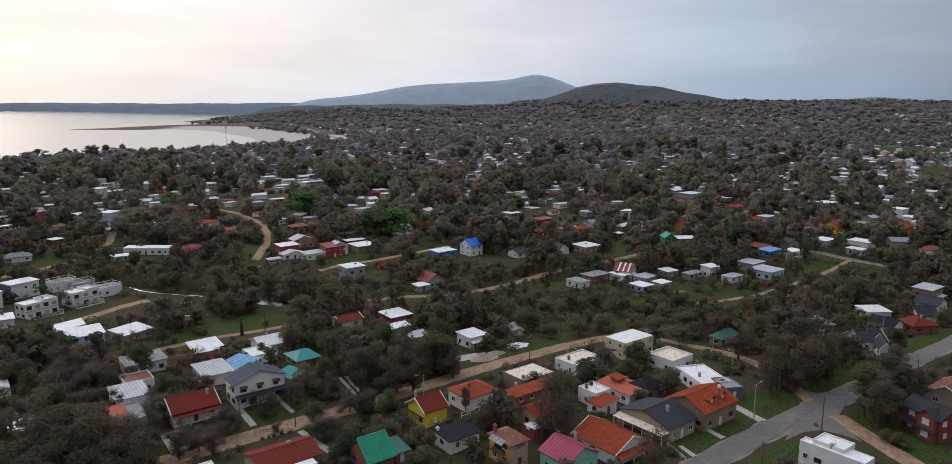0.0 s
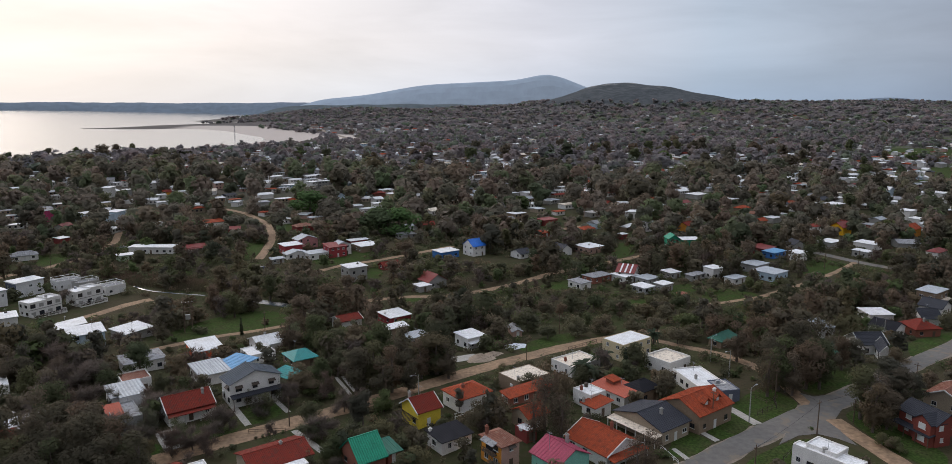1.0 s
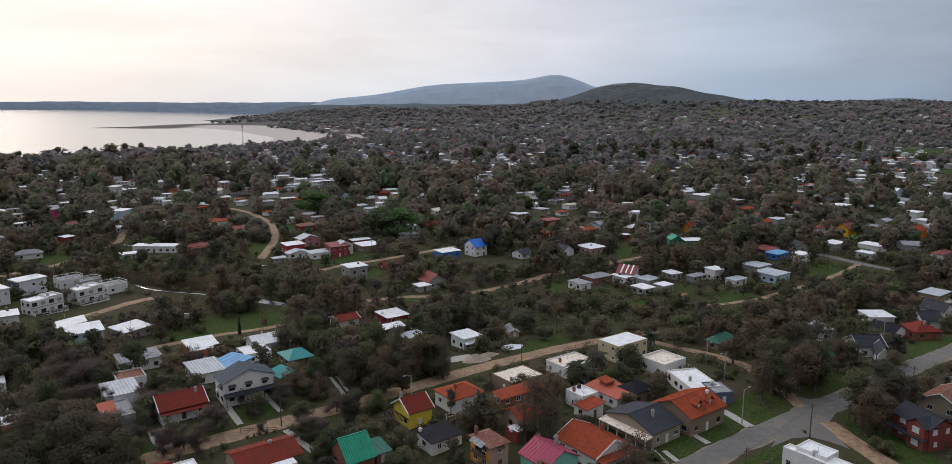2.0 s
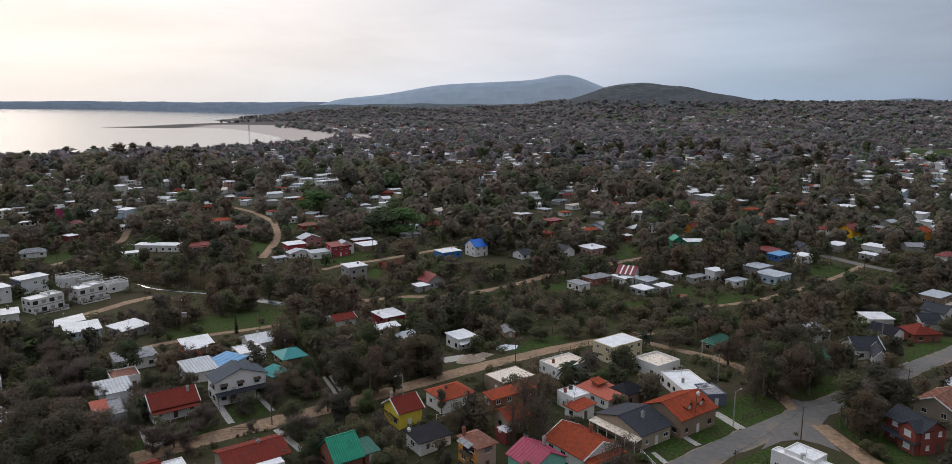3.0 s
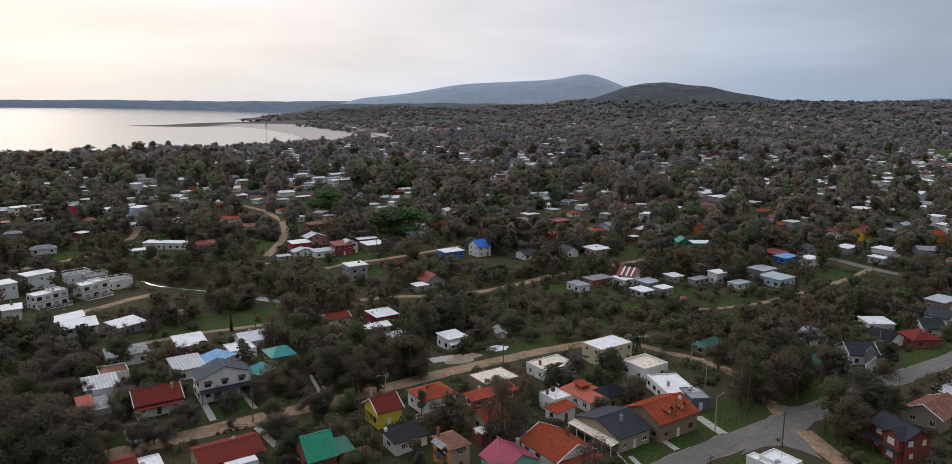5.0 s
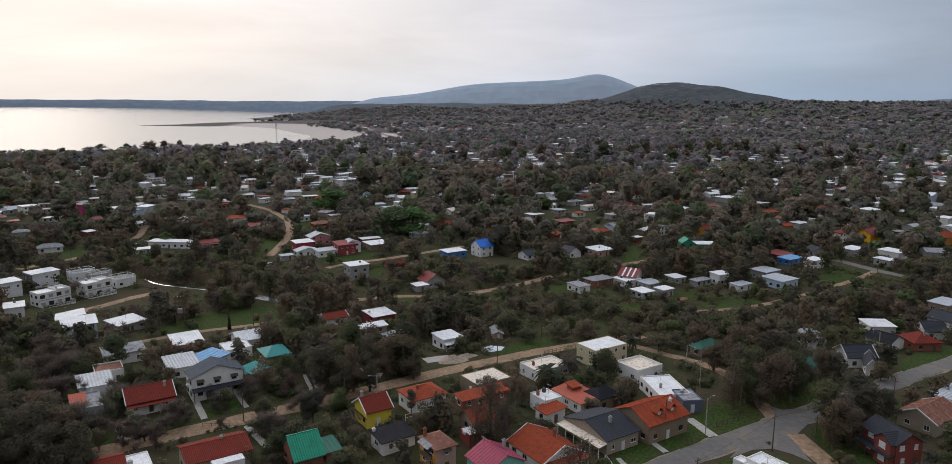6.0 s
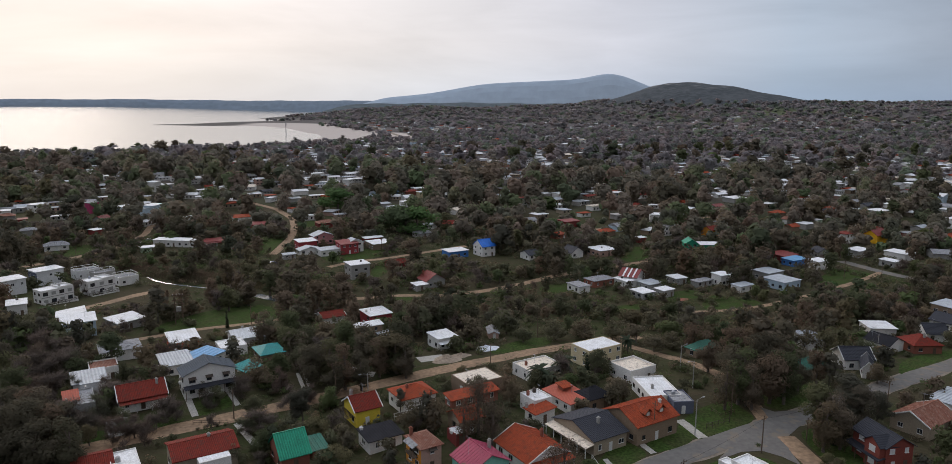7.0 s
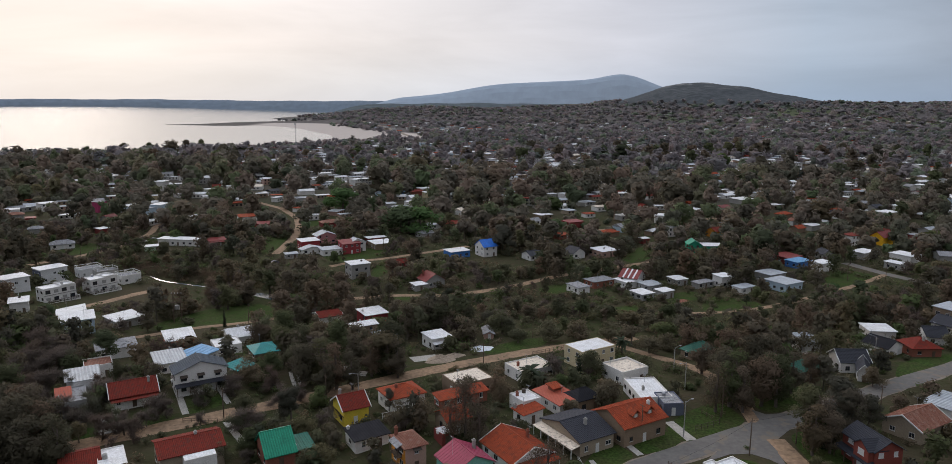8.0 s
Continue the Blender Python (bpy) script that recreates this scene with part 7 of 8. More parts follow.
tree("palm", 31.8, 178.3, 7, 1.1)
tree("palm", 55.5, 213.2, 8, 1)
tree("palm", -105.2, 359.9, 8, 1.2)
tree("palm", 71.2, 402.5, 9, 1.2)
tree("cypress", 42.1, 188.8, 7, 1.2)
tree("cypress", -77.4, 227.7, 7, 0.7)
tree("cypress", 94.0, 155.6, 6, 0.9)
tree("casuarina", 16.7, 148.7, 14, 1.0)
tree("casuarina", 14.1, 144.3, 12, 0.9)
tree("casuarina", 20.0, 144.9, 12, 1.0)
tree("casuarina", 35.2, 131.6, 11, 1.0)
tree("casuarina", 32.9, 129.2, 10, 0.9)
tree("casuarina", 74.6, 171.8, 13, 1.1)
tree("casuarina", 93.0, 156.5, 12, 1.1)
tree("eucalyptus", -81.3, 120.4, 12, 1.3)
tree("eucalyptus", -87.7, 125.2, 12, 1.3)
tree("eucalyptus", -70.9, 121.1, 11, 1.3)
tree("eucalyptus", -65.7, 123.7, 9, 1.2)
tree("eucalyptus", -75.9, 117.4, 10, 1.3)
tree("eucalyptus", -82.0, 118.5, 10, 1.3)
tree("eucalyptus", -120.0, 175.3, 12, 1.2)
tree("eucalyptus", -113.5, 170.9, 11, 1.2)
tree("bare", -92.7, 153.8, 9, 1.2)
tree("bare", -99.7, 153.9, 9, 1.2)
tree("bare", -89.3, 157.7, 8, 1.2)
tree("bare", -68.6, 158.4, 6, 1)
tree("bare", -69.4, 141.3, 6, 1.2)
tree("bare", -96.1, 171.9, 8, 1.1)
tree("bare", -109.1, 177.0, 8, 1.1)
tree("acacia", -91.3, 169.7, 7, 1.2)
tree("acacia", -66.8, 157.3, 5, 1)
tree("acacia", -20.7, 160.8, 6, 1)
tree("acacia", -66.0, 136.4, 5, 1)
tree("acacia", -54.5, 163.0, 4, 1)
tree("acacia", -73.8, 171.2, 5, 1.1)
tree("acacia", -12.2, 143.2, 5, 1)
tree("acacia", -36.4, 153.8, 6, 1)
tree("acacia", 80.1, 174.6, 7, 1.2)
tree("acacia", 90.4, 144.0, 3, 1.2)
tree("acacia", 91.1, 142.4, 3.2, 1.3)
tree("acacia", 89.3, 145.7, 3, 1.3)
tree("acacia", 37.2, 177.3, 6, 1)
tree("acacia", 14.5, 170.2, 6, 1)
for bx, by, bh in ((-92.0, 141.5, 9), (-86.0, 147.0, 8), (-88.5, 136.5, 9), (-58.5, 141.0, 6), (-62.0, 138.5, 6), (-71.0, 147.5, 7), (-76.5, 145.0, 8), (-56.0, 145.5, 5),
                   (-105.0, 182.0, 8), (-99.0, 178.0, 8), (-112.0, 185.0, 9), (-106.0, 191.0, 8), (-47.5, 168.0, 6), (-49.5, 157.0, 5), (-44.0, 163.5, 6), (-30.0, 160.5, 6), (-26.5, 164.0, 5)):
    tree("bare", bx, by, bh, 1.2)
for ex, ey, eh in ((-79.0, 126.5, 16), (-86.0, 132.0, 17), (-73.0, 127.5, 15), (-92.0, 131.0, 16), (77.5, 181.0, 15), (87.5, 187.5, 16), (93.0, 190.0, 15), (-11.0, 190.5, 16), (-19.5, 186.5, 14), (-25.0, 190.0, 14),
                   (90.0, 177.0, 14), (96.5, 187.0, 12), (92.5, 183.0, 11), (103.0, 192.0, 10)):
    tree("eucalyptus", ex, ey, eh, 1.15)


HOUSE_A = np.array(HOUSES)


# ---- far town ----
def far_town():
    """Small houses beyond the plots, to the foot of the hill: walls and roofs joined by colour."""
    rng = np.random.default_rng(21)
    packs = {}

    def add(key, verts, faces):
        vs, fs = packs.setdefault(key, ([], []))
        n = len(vs)
        vs.extend(verts)
        fs.extend([tuple(i + n for i in f) for f in faces])

    for count in range(2150):
        y = math.sqrt(rng.uniform(430 ** 2, 2300 ** 2 if count < 1500 else 1150 ** 2))
        x = rng.uniform(-0.75 * y, 0.75 * y)
        if inland(np.array(float(x)), np.array(float(y))) < (160 if y > 1250 else 110):
            continue
        if HOUSE_A.size and np.any(np.hypot(HOUSE_A[:, 0] - x, HOUSE_A[:, 1] - y) < 18):
            continue
        if y < 1300 and rng.random() < 0.78:
            OPEN.append((x, y, 2.6, 2.8 + float(land_height(x, y))))
        lu, lw, h = rng.uniform(7, 13), rng.uniform(5, 9), rng.choice((2.7, 3.2, 5.6), p=(0.5, 0.35, 0.15) if y < 1200 else (0.1, 0.4, 0.5))
        a = radians(38 if rng.random() < 0.7 else rng.uniform(0, 90))
        c, s = math.cos(a), math.sin(a)
        z = float(land_height(x, y))

        def put(px_, py_, pz):
            return (x + px_ * c - py_ * s, y + px_ * s + py_ * c, z + pz)

        hx, hy = lu / 2, lw / 2
        ring = [(-hx, -hy), (hx, -hy), (hx, hy), (-hx, hy)]
        wall = rng.choice(["white", "beige", "stone", "tan", "paleblue", "pinkbrown"], p=[0.5, 0.14, 0.14, 0.1, 0.06, 0.06])
        top = rng.choice(["whitepaint", "greysheet", "orangetile", "redtile", "concrete", "slate", "cream"], p=[0.44, 0.17, 0.08, 0.08, 0.12, 0.05, 0.06])
        v = [put(*p, -1) for p in ring] + [put(*p, h) for p in ring]
        add("render_" + wall, v, [(i, (i + 1) % 4, (i + 1) % 4 + 4, i + 4) for i in range(4)])
        o = 0.4
        ring = [(-hx - o, -hy - o), (hx + o, -hy - o), (hx + o, hy + o), (-hx - o, hy + o)]
        if rng.random() < 0.55:
            v = [put(*p, h) for p in ring] + [put(*p, h + 0.3) for p in ring]
            add("roof_" + top, v, [(4, 5, 6, 7)] + [(i, (i + 1) % 4, (i + 1) % 4 + 4, i + 4) for i in range(4)])
        else:
            v = [put(*p, h) for p in ring] + [put(-hx - o, 0, h + lw * 0.22), put(hx + o, 0, h + lw * 0.22)]
            add("roof_" + top, v, [(0, 1, 5, 4), (2, 3, 4, 5), (3, 0, 4), (1, 2, 5)])
        # dark openings on the two faces towards the street
        for k in range(int(lu / 3.2)):
            u0 = -hx + 1.0 + k * 3.1
            for lvl in ((1.0,) if h < 5 else (1.0, 3.8)):
                add("window_glass", [put(u0, -hy - 0.05, lvl), put(u0 + 1.2, -hy - 0.05, lvl), put(u0 + 1.2, -hy - 0.05, lvl + 1.3), put(u0, -hy - 0.05, lvl + 1.3)], [(0, 1, 2, 3)])
    for key, (vs, fs) in packs.items():
        if key.startswith("render_"):
            mat, what = wall_mat(key[7:]), "walls of far small houses"
        elif key.startswith("roof_"):
            mat, what = roof_mat(key[5:], "x"), "roofs of far small houses"
        else:
            mat, what = GLASS, "windows of far small houses"
        tagged(new("far_houses", mesh_of("far_houses", vs, fs, mat)), what + " among trees", "houses", kind="stuff")


far_town()


# scattered growth: nothing stands on roads, lawns or houses, and tall trees leave the camera's view of open places
# clear
OPEN_A, BLOCKED_A = np.array(OPEN), np.array(BLOCKED)


def allowed(x, y, radius, height, strict=1.0):
    if len(BLOCKED_A) and np.any(np.hypot(BLOCKED_A[:, 0] - x, BLOCKED_A[:, 1] - y) < BLOCKED_A[:, 2] + radius * 0.5):
        return False
    if len(HOUSE_A):
        near = HOUSE_A[np.hypot(HOUSE_A[:, 0] - x, HOUSE_A[:, 1] - y) < HOUSE_A[:, 2] + radius + 12]
        for hx, hy, _, _, turn, lu, lw in near:
            c, s = math.cos(radians(turn)), math.sin(radians(turn))
            dx, dy = (x - hx) * c + (y - hy) * s, -(x - hx) * s + (y - hy) * c
            if abs(dx) < lu / 2 + radius * 0.6 + 0.4 and abs(dy) < lw / 2 + radius * 0.6 + 0.4:
                return False
    # height of the camera's line of sight over this spot towards each open place
    ox, oy = OPEN_A[:, 0] - 18, OPEN_A[:, 1]
    dist = np.hypot(ox, oy)
    along = ((OPEN_A[:, 0] - x) * ox + (OPEN_A[:, 1] - y) * oy) / dist
    across = np.abs((OPEN_A[:, 0] - x) * oy - (OPEN_A[:, 1] - y) * ox) / dist
    line = OPEN_A[:, 3] + along * 73.0 / dist
    return not np.any((along > 0) & (along < (70 if y < 400 else 100)) & (across < OPEN_A[:, 2] + radius * 0.7) & (line < height * strict))


def growth(rng, y, low=False):
    """Kind, height and crown radius of a scattered tree."""
    if low:
        h = rng.uniform(1.2, 3.0)
        return "shrub", h, h * 0.7
    k = rng.choice(["eucalyptus", "acacia", "bare", "pine", "shrub", "willow"], p=[0.31, 0.28, 0.18, 0.09, 0.137, 0.003])
    h = {"eucalyptus": rng.uniform(9, 15), "acacia": rng.uniform(4.5, 8.5), "bare": rng.uniform(5, 9), "pine": rng.uniform(8, 13), "shrub": rng.uniform(1.6, 3.2), "willow": rng.uniform(6, 9)}[k]
    return k, h, h * {"eucalyptus": 0.24, "acacia": 0.46, "bare": 0.46, "pine": 0.3, "shrub": 0.7, "willow": 0.46}[k]


def scatter_near():
    """Single trees and shrubs among the nearer houses."""
    rng = np.random.default_rng(5)
    made, taken = 0, []
    for _ in range(6000):
        y = rng.uniform(100, 262)
        x = rng.uniform(-0.78 * y - 12, 0.74 * y + 20)
        k, h, r = growth(rng, y)
        if rng.random() < 0.3:
            k, h, r = "shrub", rng.uniform(1.4, 3.0), 1.6
        if y < 185 and h > 5:
            k, h, r = ("acacia", "bare")[int(rng.integers(2))], float(rng.uniform(3.2, 5.0)), 2.2
        if not allowed(x, y, r, h, 1.15):
            continue
        if any(math.hypot(x - a, y - b) < 0.62 * (r + c) for a, b, c in taken):
            continue
        taken.append((x, y, r))
        tree(k, float(x), float(y), float(h), float(rng.uniform(0.9, 1.25)))
        made += 1
        if made >= NEAR_TREES:
            break


NEAR_TREES = 150


def dome_lobes(rng, h):
    """An uneven crown in overlapping lobes, broad or tall, for woods seen from afar."""
    reach, low = rng.uniform(0.13, 0.30), rng.uniform(0.22, 0.42)
    out = [(0, 0, 0.58 * h, (reach + 0.02) * h, (reach + 0.02) * h, 0.28 * h)]
    for k in range(9):
        a, t = rng.uniform(0, 6.28), rng.uniform(low, 0.9)
        r = reach * (1.15 - 0.7 * abs(t - 0.55)) * rng.uniform(0.5, 1.1) * h
        out.append((math.cos(a) * r, math.sin(a) * r, t * h, *(rng.uniform(0.10, 0.17) * h * np.array((1, 1, 0.9)))))
    return out


def forest(name, label, seed, y0, y1, count, spacing, clumps, size, tall=1.0, tone="", spread=1.15, low=False, grove=False):
    """Trees beyond the near plots: real crowns of clumps and short trunks, joined by kind of leaf."""
    rng = np.random.default_rng(seed)
    base = {}
    for kind in ("eucalyptus", "acacia", "bare", "pine", "shrub", "willow"):
        for v in range(4):
            lobes = lobes_of(kind, np.random.default_rng(hash_of(kind) + v))
            if tone and kind in ("eucalyptus", "acacia", "pine"):
                lobes = dome_lobes(np.random.default_rng(hash_of(kind) + 50 + v), HEIGHT[kind])
            n = clumps if kind not in ("shrub",) else max(8, clumps // 3)
            if kind == "bare":
                vv, ff, nn = twig_cloud(rng, lobes, int(n * 1.3), size * 1.5, size * 0.14)
            else:
                vv, ff, nn = leaf_cloud(rng, lobes, n, size * (0.6 if kind == "shrub" else 1.0), shell=0.74 if tone else 0.5, tilt=0.25 if tone else 0.4)
            h = HEIGHT[kind]
            t = 0.02 * h
            stem = np.array([(-t, -t, -0.5), (t, -t, -0.5), (t * 0.5, 0, h * 0.7), (-t * 0.5, 0, h * 0.7), (t, t, -0.5), (0, t * 0.5, h * 0.7)])
            sf = np.array([(0, 1, 2), (0, 2, 3), (1, 4, 5), (1, 5, 2)]) + len(vv)
            base[kind, v] = (np.concatenate([vv, stem]), np.concatenate([ff, sf]), np.concatenate([nn, np.tile((0.0, -0.9, 0.43), (6, 1))]))
    cell, grid = spacing, {}
    packs = {k: ([], [], [], [], 0) for k in LEAVES}
    noise.seed_set(seed)
    placed = 0
    ys = np.sqrt(rng.uniform(y0 * y0, y1 * y1, count * 6))
    xs = rng.uniform(-0.82 * ys - 30, 0.78 * ys + 40)
    shore, lands = inland(xs, ys), land_height(xs, ys)
    for x, y, from_shore, ground_z in zip(xs.tolist(), ys.tolist(), shore.tolist(), lands.tolist()):
        if placed >= count:
            break
        if noise.noise((x * 0.012, y * 0.008, seed * 3.1)) < GAPS and rng.random() < 0.75:
            continue
        if x < -700 and 1850 < y < 2600:
            continue
        if from_shore < (120 if y > 1250 else 35) or (ground_z > 78 and 2500 < y < 4000 and -100 < x < 1500):
            continue
        if 1380 < y < 2500 and abs(x - np.interp(y, (1425, 1622, 1843, 2134, 2467), (-261, -310, -393, -508, -648))) < 28:
            continue
        k, h, r = growth(rng, y, low)
        h *= tall
        if not tone and not grove and not low and k != "shrub" and ((x - 42) / 92) ** 2 + ((y - 272) / 40) ** 2 < 1:
            h, r = h * 0.5, r * 0.6
        if grove and k != "shrub":
            lift = grove_height(x, y)
            h, r = min(h * lift, 25.0), r * lift
        key = (int(x / cell), int(y / cell))
        if any((key[0] + a, key[1] + b) in grid and math.hypot(grid[key[0] + a, key[1] + b][0] - x, grid[key[0] + a, key[1] + b][1] - y) < spacing for a in (-1, 0, 1) for b in (-1, 0, 1)):
            continue
        if y < 185:
            h, r = h * 0.62, r * 0.7
        if y < 1500 and not allowed(x, y, r, h):
            continue
        grid[key] = (x, y)
        placed += 1
        v, f, nrm = base[k, int(rng.integers(4))]
        s = h / HEIGHT[k]
        wide = s * spread * rng.uniform(0.85, 1.2)
        a = rng.uniform(0, 6.28)
        c, sn = math.cos(a), math.sin(a)
        p = v * (wide, wide, s)
        p = np.stack([p[:, 0] * c - p[:, 1] * sn + x, p[:, 0] * sn + p[:, 1] * c + y, p[:, 2] + ground_z], -1)
        nrm = np.stack([nrm[:, 0] * c - nrm[:, 1] * sn, nrm[:, 0] * sn + nrm[:, 1] * c, nrm[:, 2]], -1)
        vs, fs, ns, cs, n = packs[k]
        vs.append(p)
        fs.append(f + n)
        ns.append(nrm)
        cs.append(np.full(len(p), rng.random()))
        packs[k] = (vs, fs, ns, cs, n + len(p))
    for k, (vs, fs, ns, cs, n) in packs.items():
        if not vs:
            continue
        # farther woods take the leaf colours lightened to imitate haze
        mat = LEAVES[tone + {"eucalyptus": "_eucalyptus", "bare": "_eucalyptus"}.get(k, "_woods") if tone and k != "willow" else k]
        me = leaf_mesh(name, np.concatenate(vs), np.concatenate(fs), np.concatenate(ns), mat, np.concatenate(cs))
        tagged(new(name, me), label + ", " + {"bare": "bare and brown", "pine": "dark pines", "willow": "fresh green", "shrub": "low scrub"}.get(k, "olive-brown crowns"), "trees", kind="stuff")


GROVES = [(-80, 660, 150, 130), (256, 834, 100, 160), (-430, 800, 210, 170), (20, 1000, 130, 130), (420, 1150, 160, 200), (90, 560, 70, 60), (-230, 620, 70, 60)]


def grove_height(x, y):
    """Trees stand taller in the old groves and lower between the plots."""
    most = 0.72 + 0.35 * max(0.0, noise.noise((x * 0.007, y * 0.005, 4.0)))
    for gx, gy, rx, ry in GROVES:
        most += 0.55 * math.exp(-((x - gx) / rx) ** 2 - ((y - gy) / ry) ** 2)
    return min(most, 1.35)


GAPS = -0.28
scatter_near()
forest("trees_middle", "grove of trees between the houses", 11, 100, 420, 1750, 4.2, 300, 0.74)
forest("scrub", "scrub and bushes between the plots", 15, 110, 420, 2900, 2.3, 150, 0.46, 1.15, spread=1.45, low=True)
forest("garden_shrubs", "shrubs and hedges in the yards between houses", 19, 102, 215, 680, 1.9, 840, 0.30, low=True)
forest("yard_growth", "low bushes and weeds round the far plots", 31, 255, 470, 2200, 2.0, 150, 0.36, 0.62, low=True)
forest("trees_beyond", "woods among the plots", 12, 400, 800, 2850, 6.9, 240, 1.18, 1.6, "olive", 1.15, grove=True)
forest("trees_tall", "tall dark trees above the woods", 23, 330, 1150, 420, 13.0, 220, 1.35, 1.7, "", 1.2, grove=True)
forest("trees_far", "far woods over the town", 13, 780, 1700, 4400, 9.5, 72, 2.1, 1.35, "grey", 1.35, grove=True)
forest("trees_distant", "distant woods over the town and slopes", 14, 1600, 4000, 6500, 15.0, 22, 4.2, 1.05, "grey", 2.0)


# ---- creek, reeds ----
def reeds(x0, y0, x1, y1, width, count, seed):
    """A belt of dry reeds along a line, as many thin blades."""
    rng = np.random.default_rng(seed)
    s = rng.random(count)
    off = rng.normal(size=count) * width * 0.4
    dx, dy = x1 - x0, y1 - y0
    n = math.hypot(dx, dy)
    x, y = x0 + dx * s - dy / n * off, y0 + dy * s + dx / n * off
    z = land_height(x, y)
    tall = rng.uniform(0.8, 2.0, count)
    lean = rng.normal(size=(count, 2)) * 0.5
    a = rng.uniform(0, 3.14, count)
    w = 0.16
    p = np.stack([np.stack([x - w * np.cos(a), y - w * np.sin(a), z - 0.1], -1), np.stack([x + w * np.cos(a), y + w * np.sin(a), z - 0.1], -1),
                  np.stack([x + lean[:, 0], y + lean[:, 1], z + tall], -1)], 1).reshape(-1, 3)
    me = mesh_of("reeds", p.tolist(), np.arange(count * 3).reshape(-1, 3).tolist(), LEAVES["reeds"])
    tagged(new("reeds", me), "belt of dry brown reeds along the creek", "reeds", kind="stuff")


reeds(-180.7, 328.2, -121.7, 307.7, 9, 9000, 1)
reeds(-155.6, 314.2, -115.5, 301.7, 6, 6000, 2)
reeds(-122.5, 309.6, -66.1, 286.4, 8, 5000, 3)


# ---- poles, mast, parked cars, fences and heaps ----
def lamp_post(x, y, height, turn, label, lamp=True):
    """A street pole with a curved lamp arm and crossarm."""
    post = thing("street_lamp" if lamp else "utility_pole", pose(x, y, float(land_height(x, y)), 0, 0, turn), label, "street lamp" if lamp else "pole", "poles along the roads")
    bm = bmesh.new()
    tube(bm, (0, 0, -0.5), (0, 0, height), 0.15, 0.09, 8)
    part("pole", bm, CONCRETE if lamp else WOOD, post)
    part("crossarm", boxes((-0.8, -0.06, height - 0.75, 0.8, 0.06, height - 0.63), (-0.7, -0.03, height - 0.63, -0.64, 0.03, height - 0.45), (0.64, -0.03, height - 0.63, 0.7, 0.03, height - 0.45)), WOOD, post)
    if lamp:
        bm = bmesh.new()
        for k in range(4):
            a, c = k * 0.35, (k + 1) * 0.35
            tube(bm, (0, a * 1.3, height - 0.3 + 0.5 * math.sin(a)), (0, c * 1.3, height - 0.3 + 0.5 * math.sin(c)), 0.035, 0.035, 6)
        arm = part("lamp_arm", bm, METAL, post)
        part("lamp_head", boxes((-0.14, 1.75, height + 0.10, 0.14, 2.4, height + 0.24), (-0.1, 1.8, height + 0.04, 0.1, 2.35, height + 0.10)), METAL, arm)
    return post


def transformer(x, y, turn):
    """Two poles with crossarms that carry a transformer."""
    t = thing("transformer_platform", pose(x, y, float(land_height(x, y)), 0, 0, turn), "timber two-pole transformer platform with crossarms in a meadow", "transformer")
    for s in (-1.3, 1.3):
        bm = bmesh.new()
        tube(bm, (s, 0, -0.5), (s * 0.9, 0, 11), 0.2, 0.13, 8)
        part("pole", bm, WOOD, t)
    for z in (4.5, 7.2, 8.6, 10.4):
        part("crossarm", boxes((-2.0, -0.26, z, 2.0, -0.14, z + 0.2), (-2.0, 0.14, z, 2.0, 0.26, z + 0.2)), WOOD, t)
    bm = boxes((-0.75, -0.5, 4.7, 0.75, 0.5, 6.3))
    for k in range(6):
        box(bm, -0.6 + k * 0.22, -0.62, 4.9, -0.52 + k * 0.22, -0.5, 6.1)
    part("transformer_tank", bm, CONCRETE, t)
    for k in (-1.6, -0.5, 0.5, 1.6):
        bm = bmesh.new()
        tube(bm, (k, -0.2, 10.6), (k, -0.2, 11.0), 0.09, 0.05, 8)
        part("insulator", bm, FRAME_WHITE, t)


def mast(x, y, height):
    """A slender lattice mast near the shore."""
    m = thing("lattice_mast", pose(x, y, float(land_height(x, y))), "slender grey lattice telephone mast above the pines", "mast")
    legs = [(math.cos(a), math.sin(a)) for a in (0.5, 2.6, 4.7)]
    for cx, cy in legs:
        bm = bmesh.new()
        tube(bm, (cx * 1.4, cy * 1.4, -1), (cx * 0.5, cy * 0.5, height), 0.16, 0.12, 5)
        part("leg", bm, METAL, m)
    bm = bmesh.new()
    n = 16
    for k in range(n):
        z0, z1 = height * k / n, height * (k + 1) / n
        r0, r1 = 1.4 - 0.9 * k / n, 1.4 - 0.9 * (k + 1) / n
        for i in range(3):
            a, c = legs[i], legs[(i + 1) % 3]
            tube(bm, (a[0] * r0, a[1] * r0, z0), (c[0] * r1, c[1] * r1, z1), 0.07, 0.07, 4)
    part("bracing", bm, METAL, m)
    for k in range(3):
        a, c = legs[k]
        part("antenna_panel", boxes((a * 1.0 - 0.2, c * 1.0 - 0.2, height - 3.5, a * 1.0 + 0.2, c * 1.0 + 0.2, height - 0.8)), FRAME_WHITE, m)


PAINT = {k: material("car_paint_" + k, c, rough=0.3, vary=0.05, bump=0.0, specular=0.6) for k, c in
         {"white": (0.62, 0.63, 0.65), "red": (0.22, 0.03, 0.03), "blue": (0.03, 0.05, 0.14), "grey": (0.2, 0.21, 0.22)}.items()}
TYRE = material("tyre_rubber", (0.02, 0.02, 0.02), rough=0.9, vary=0.1)


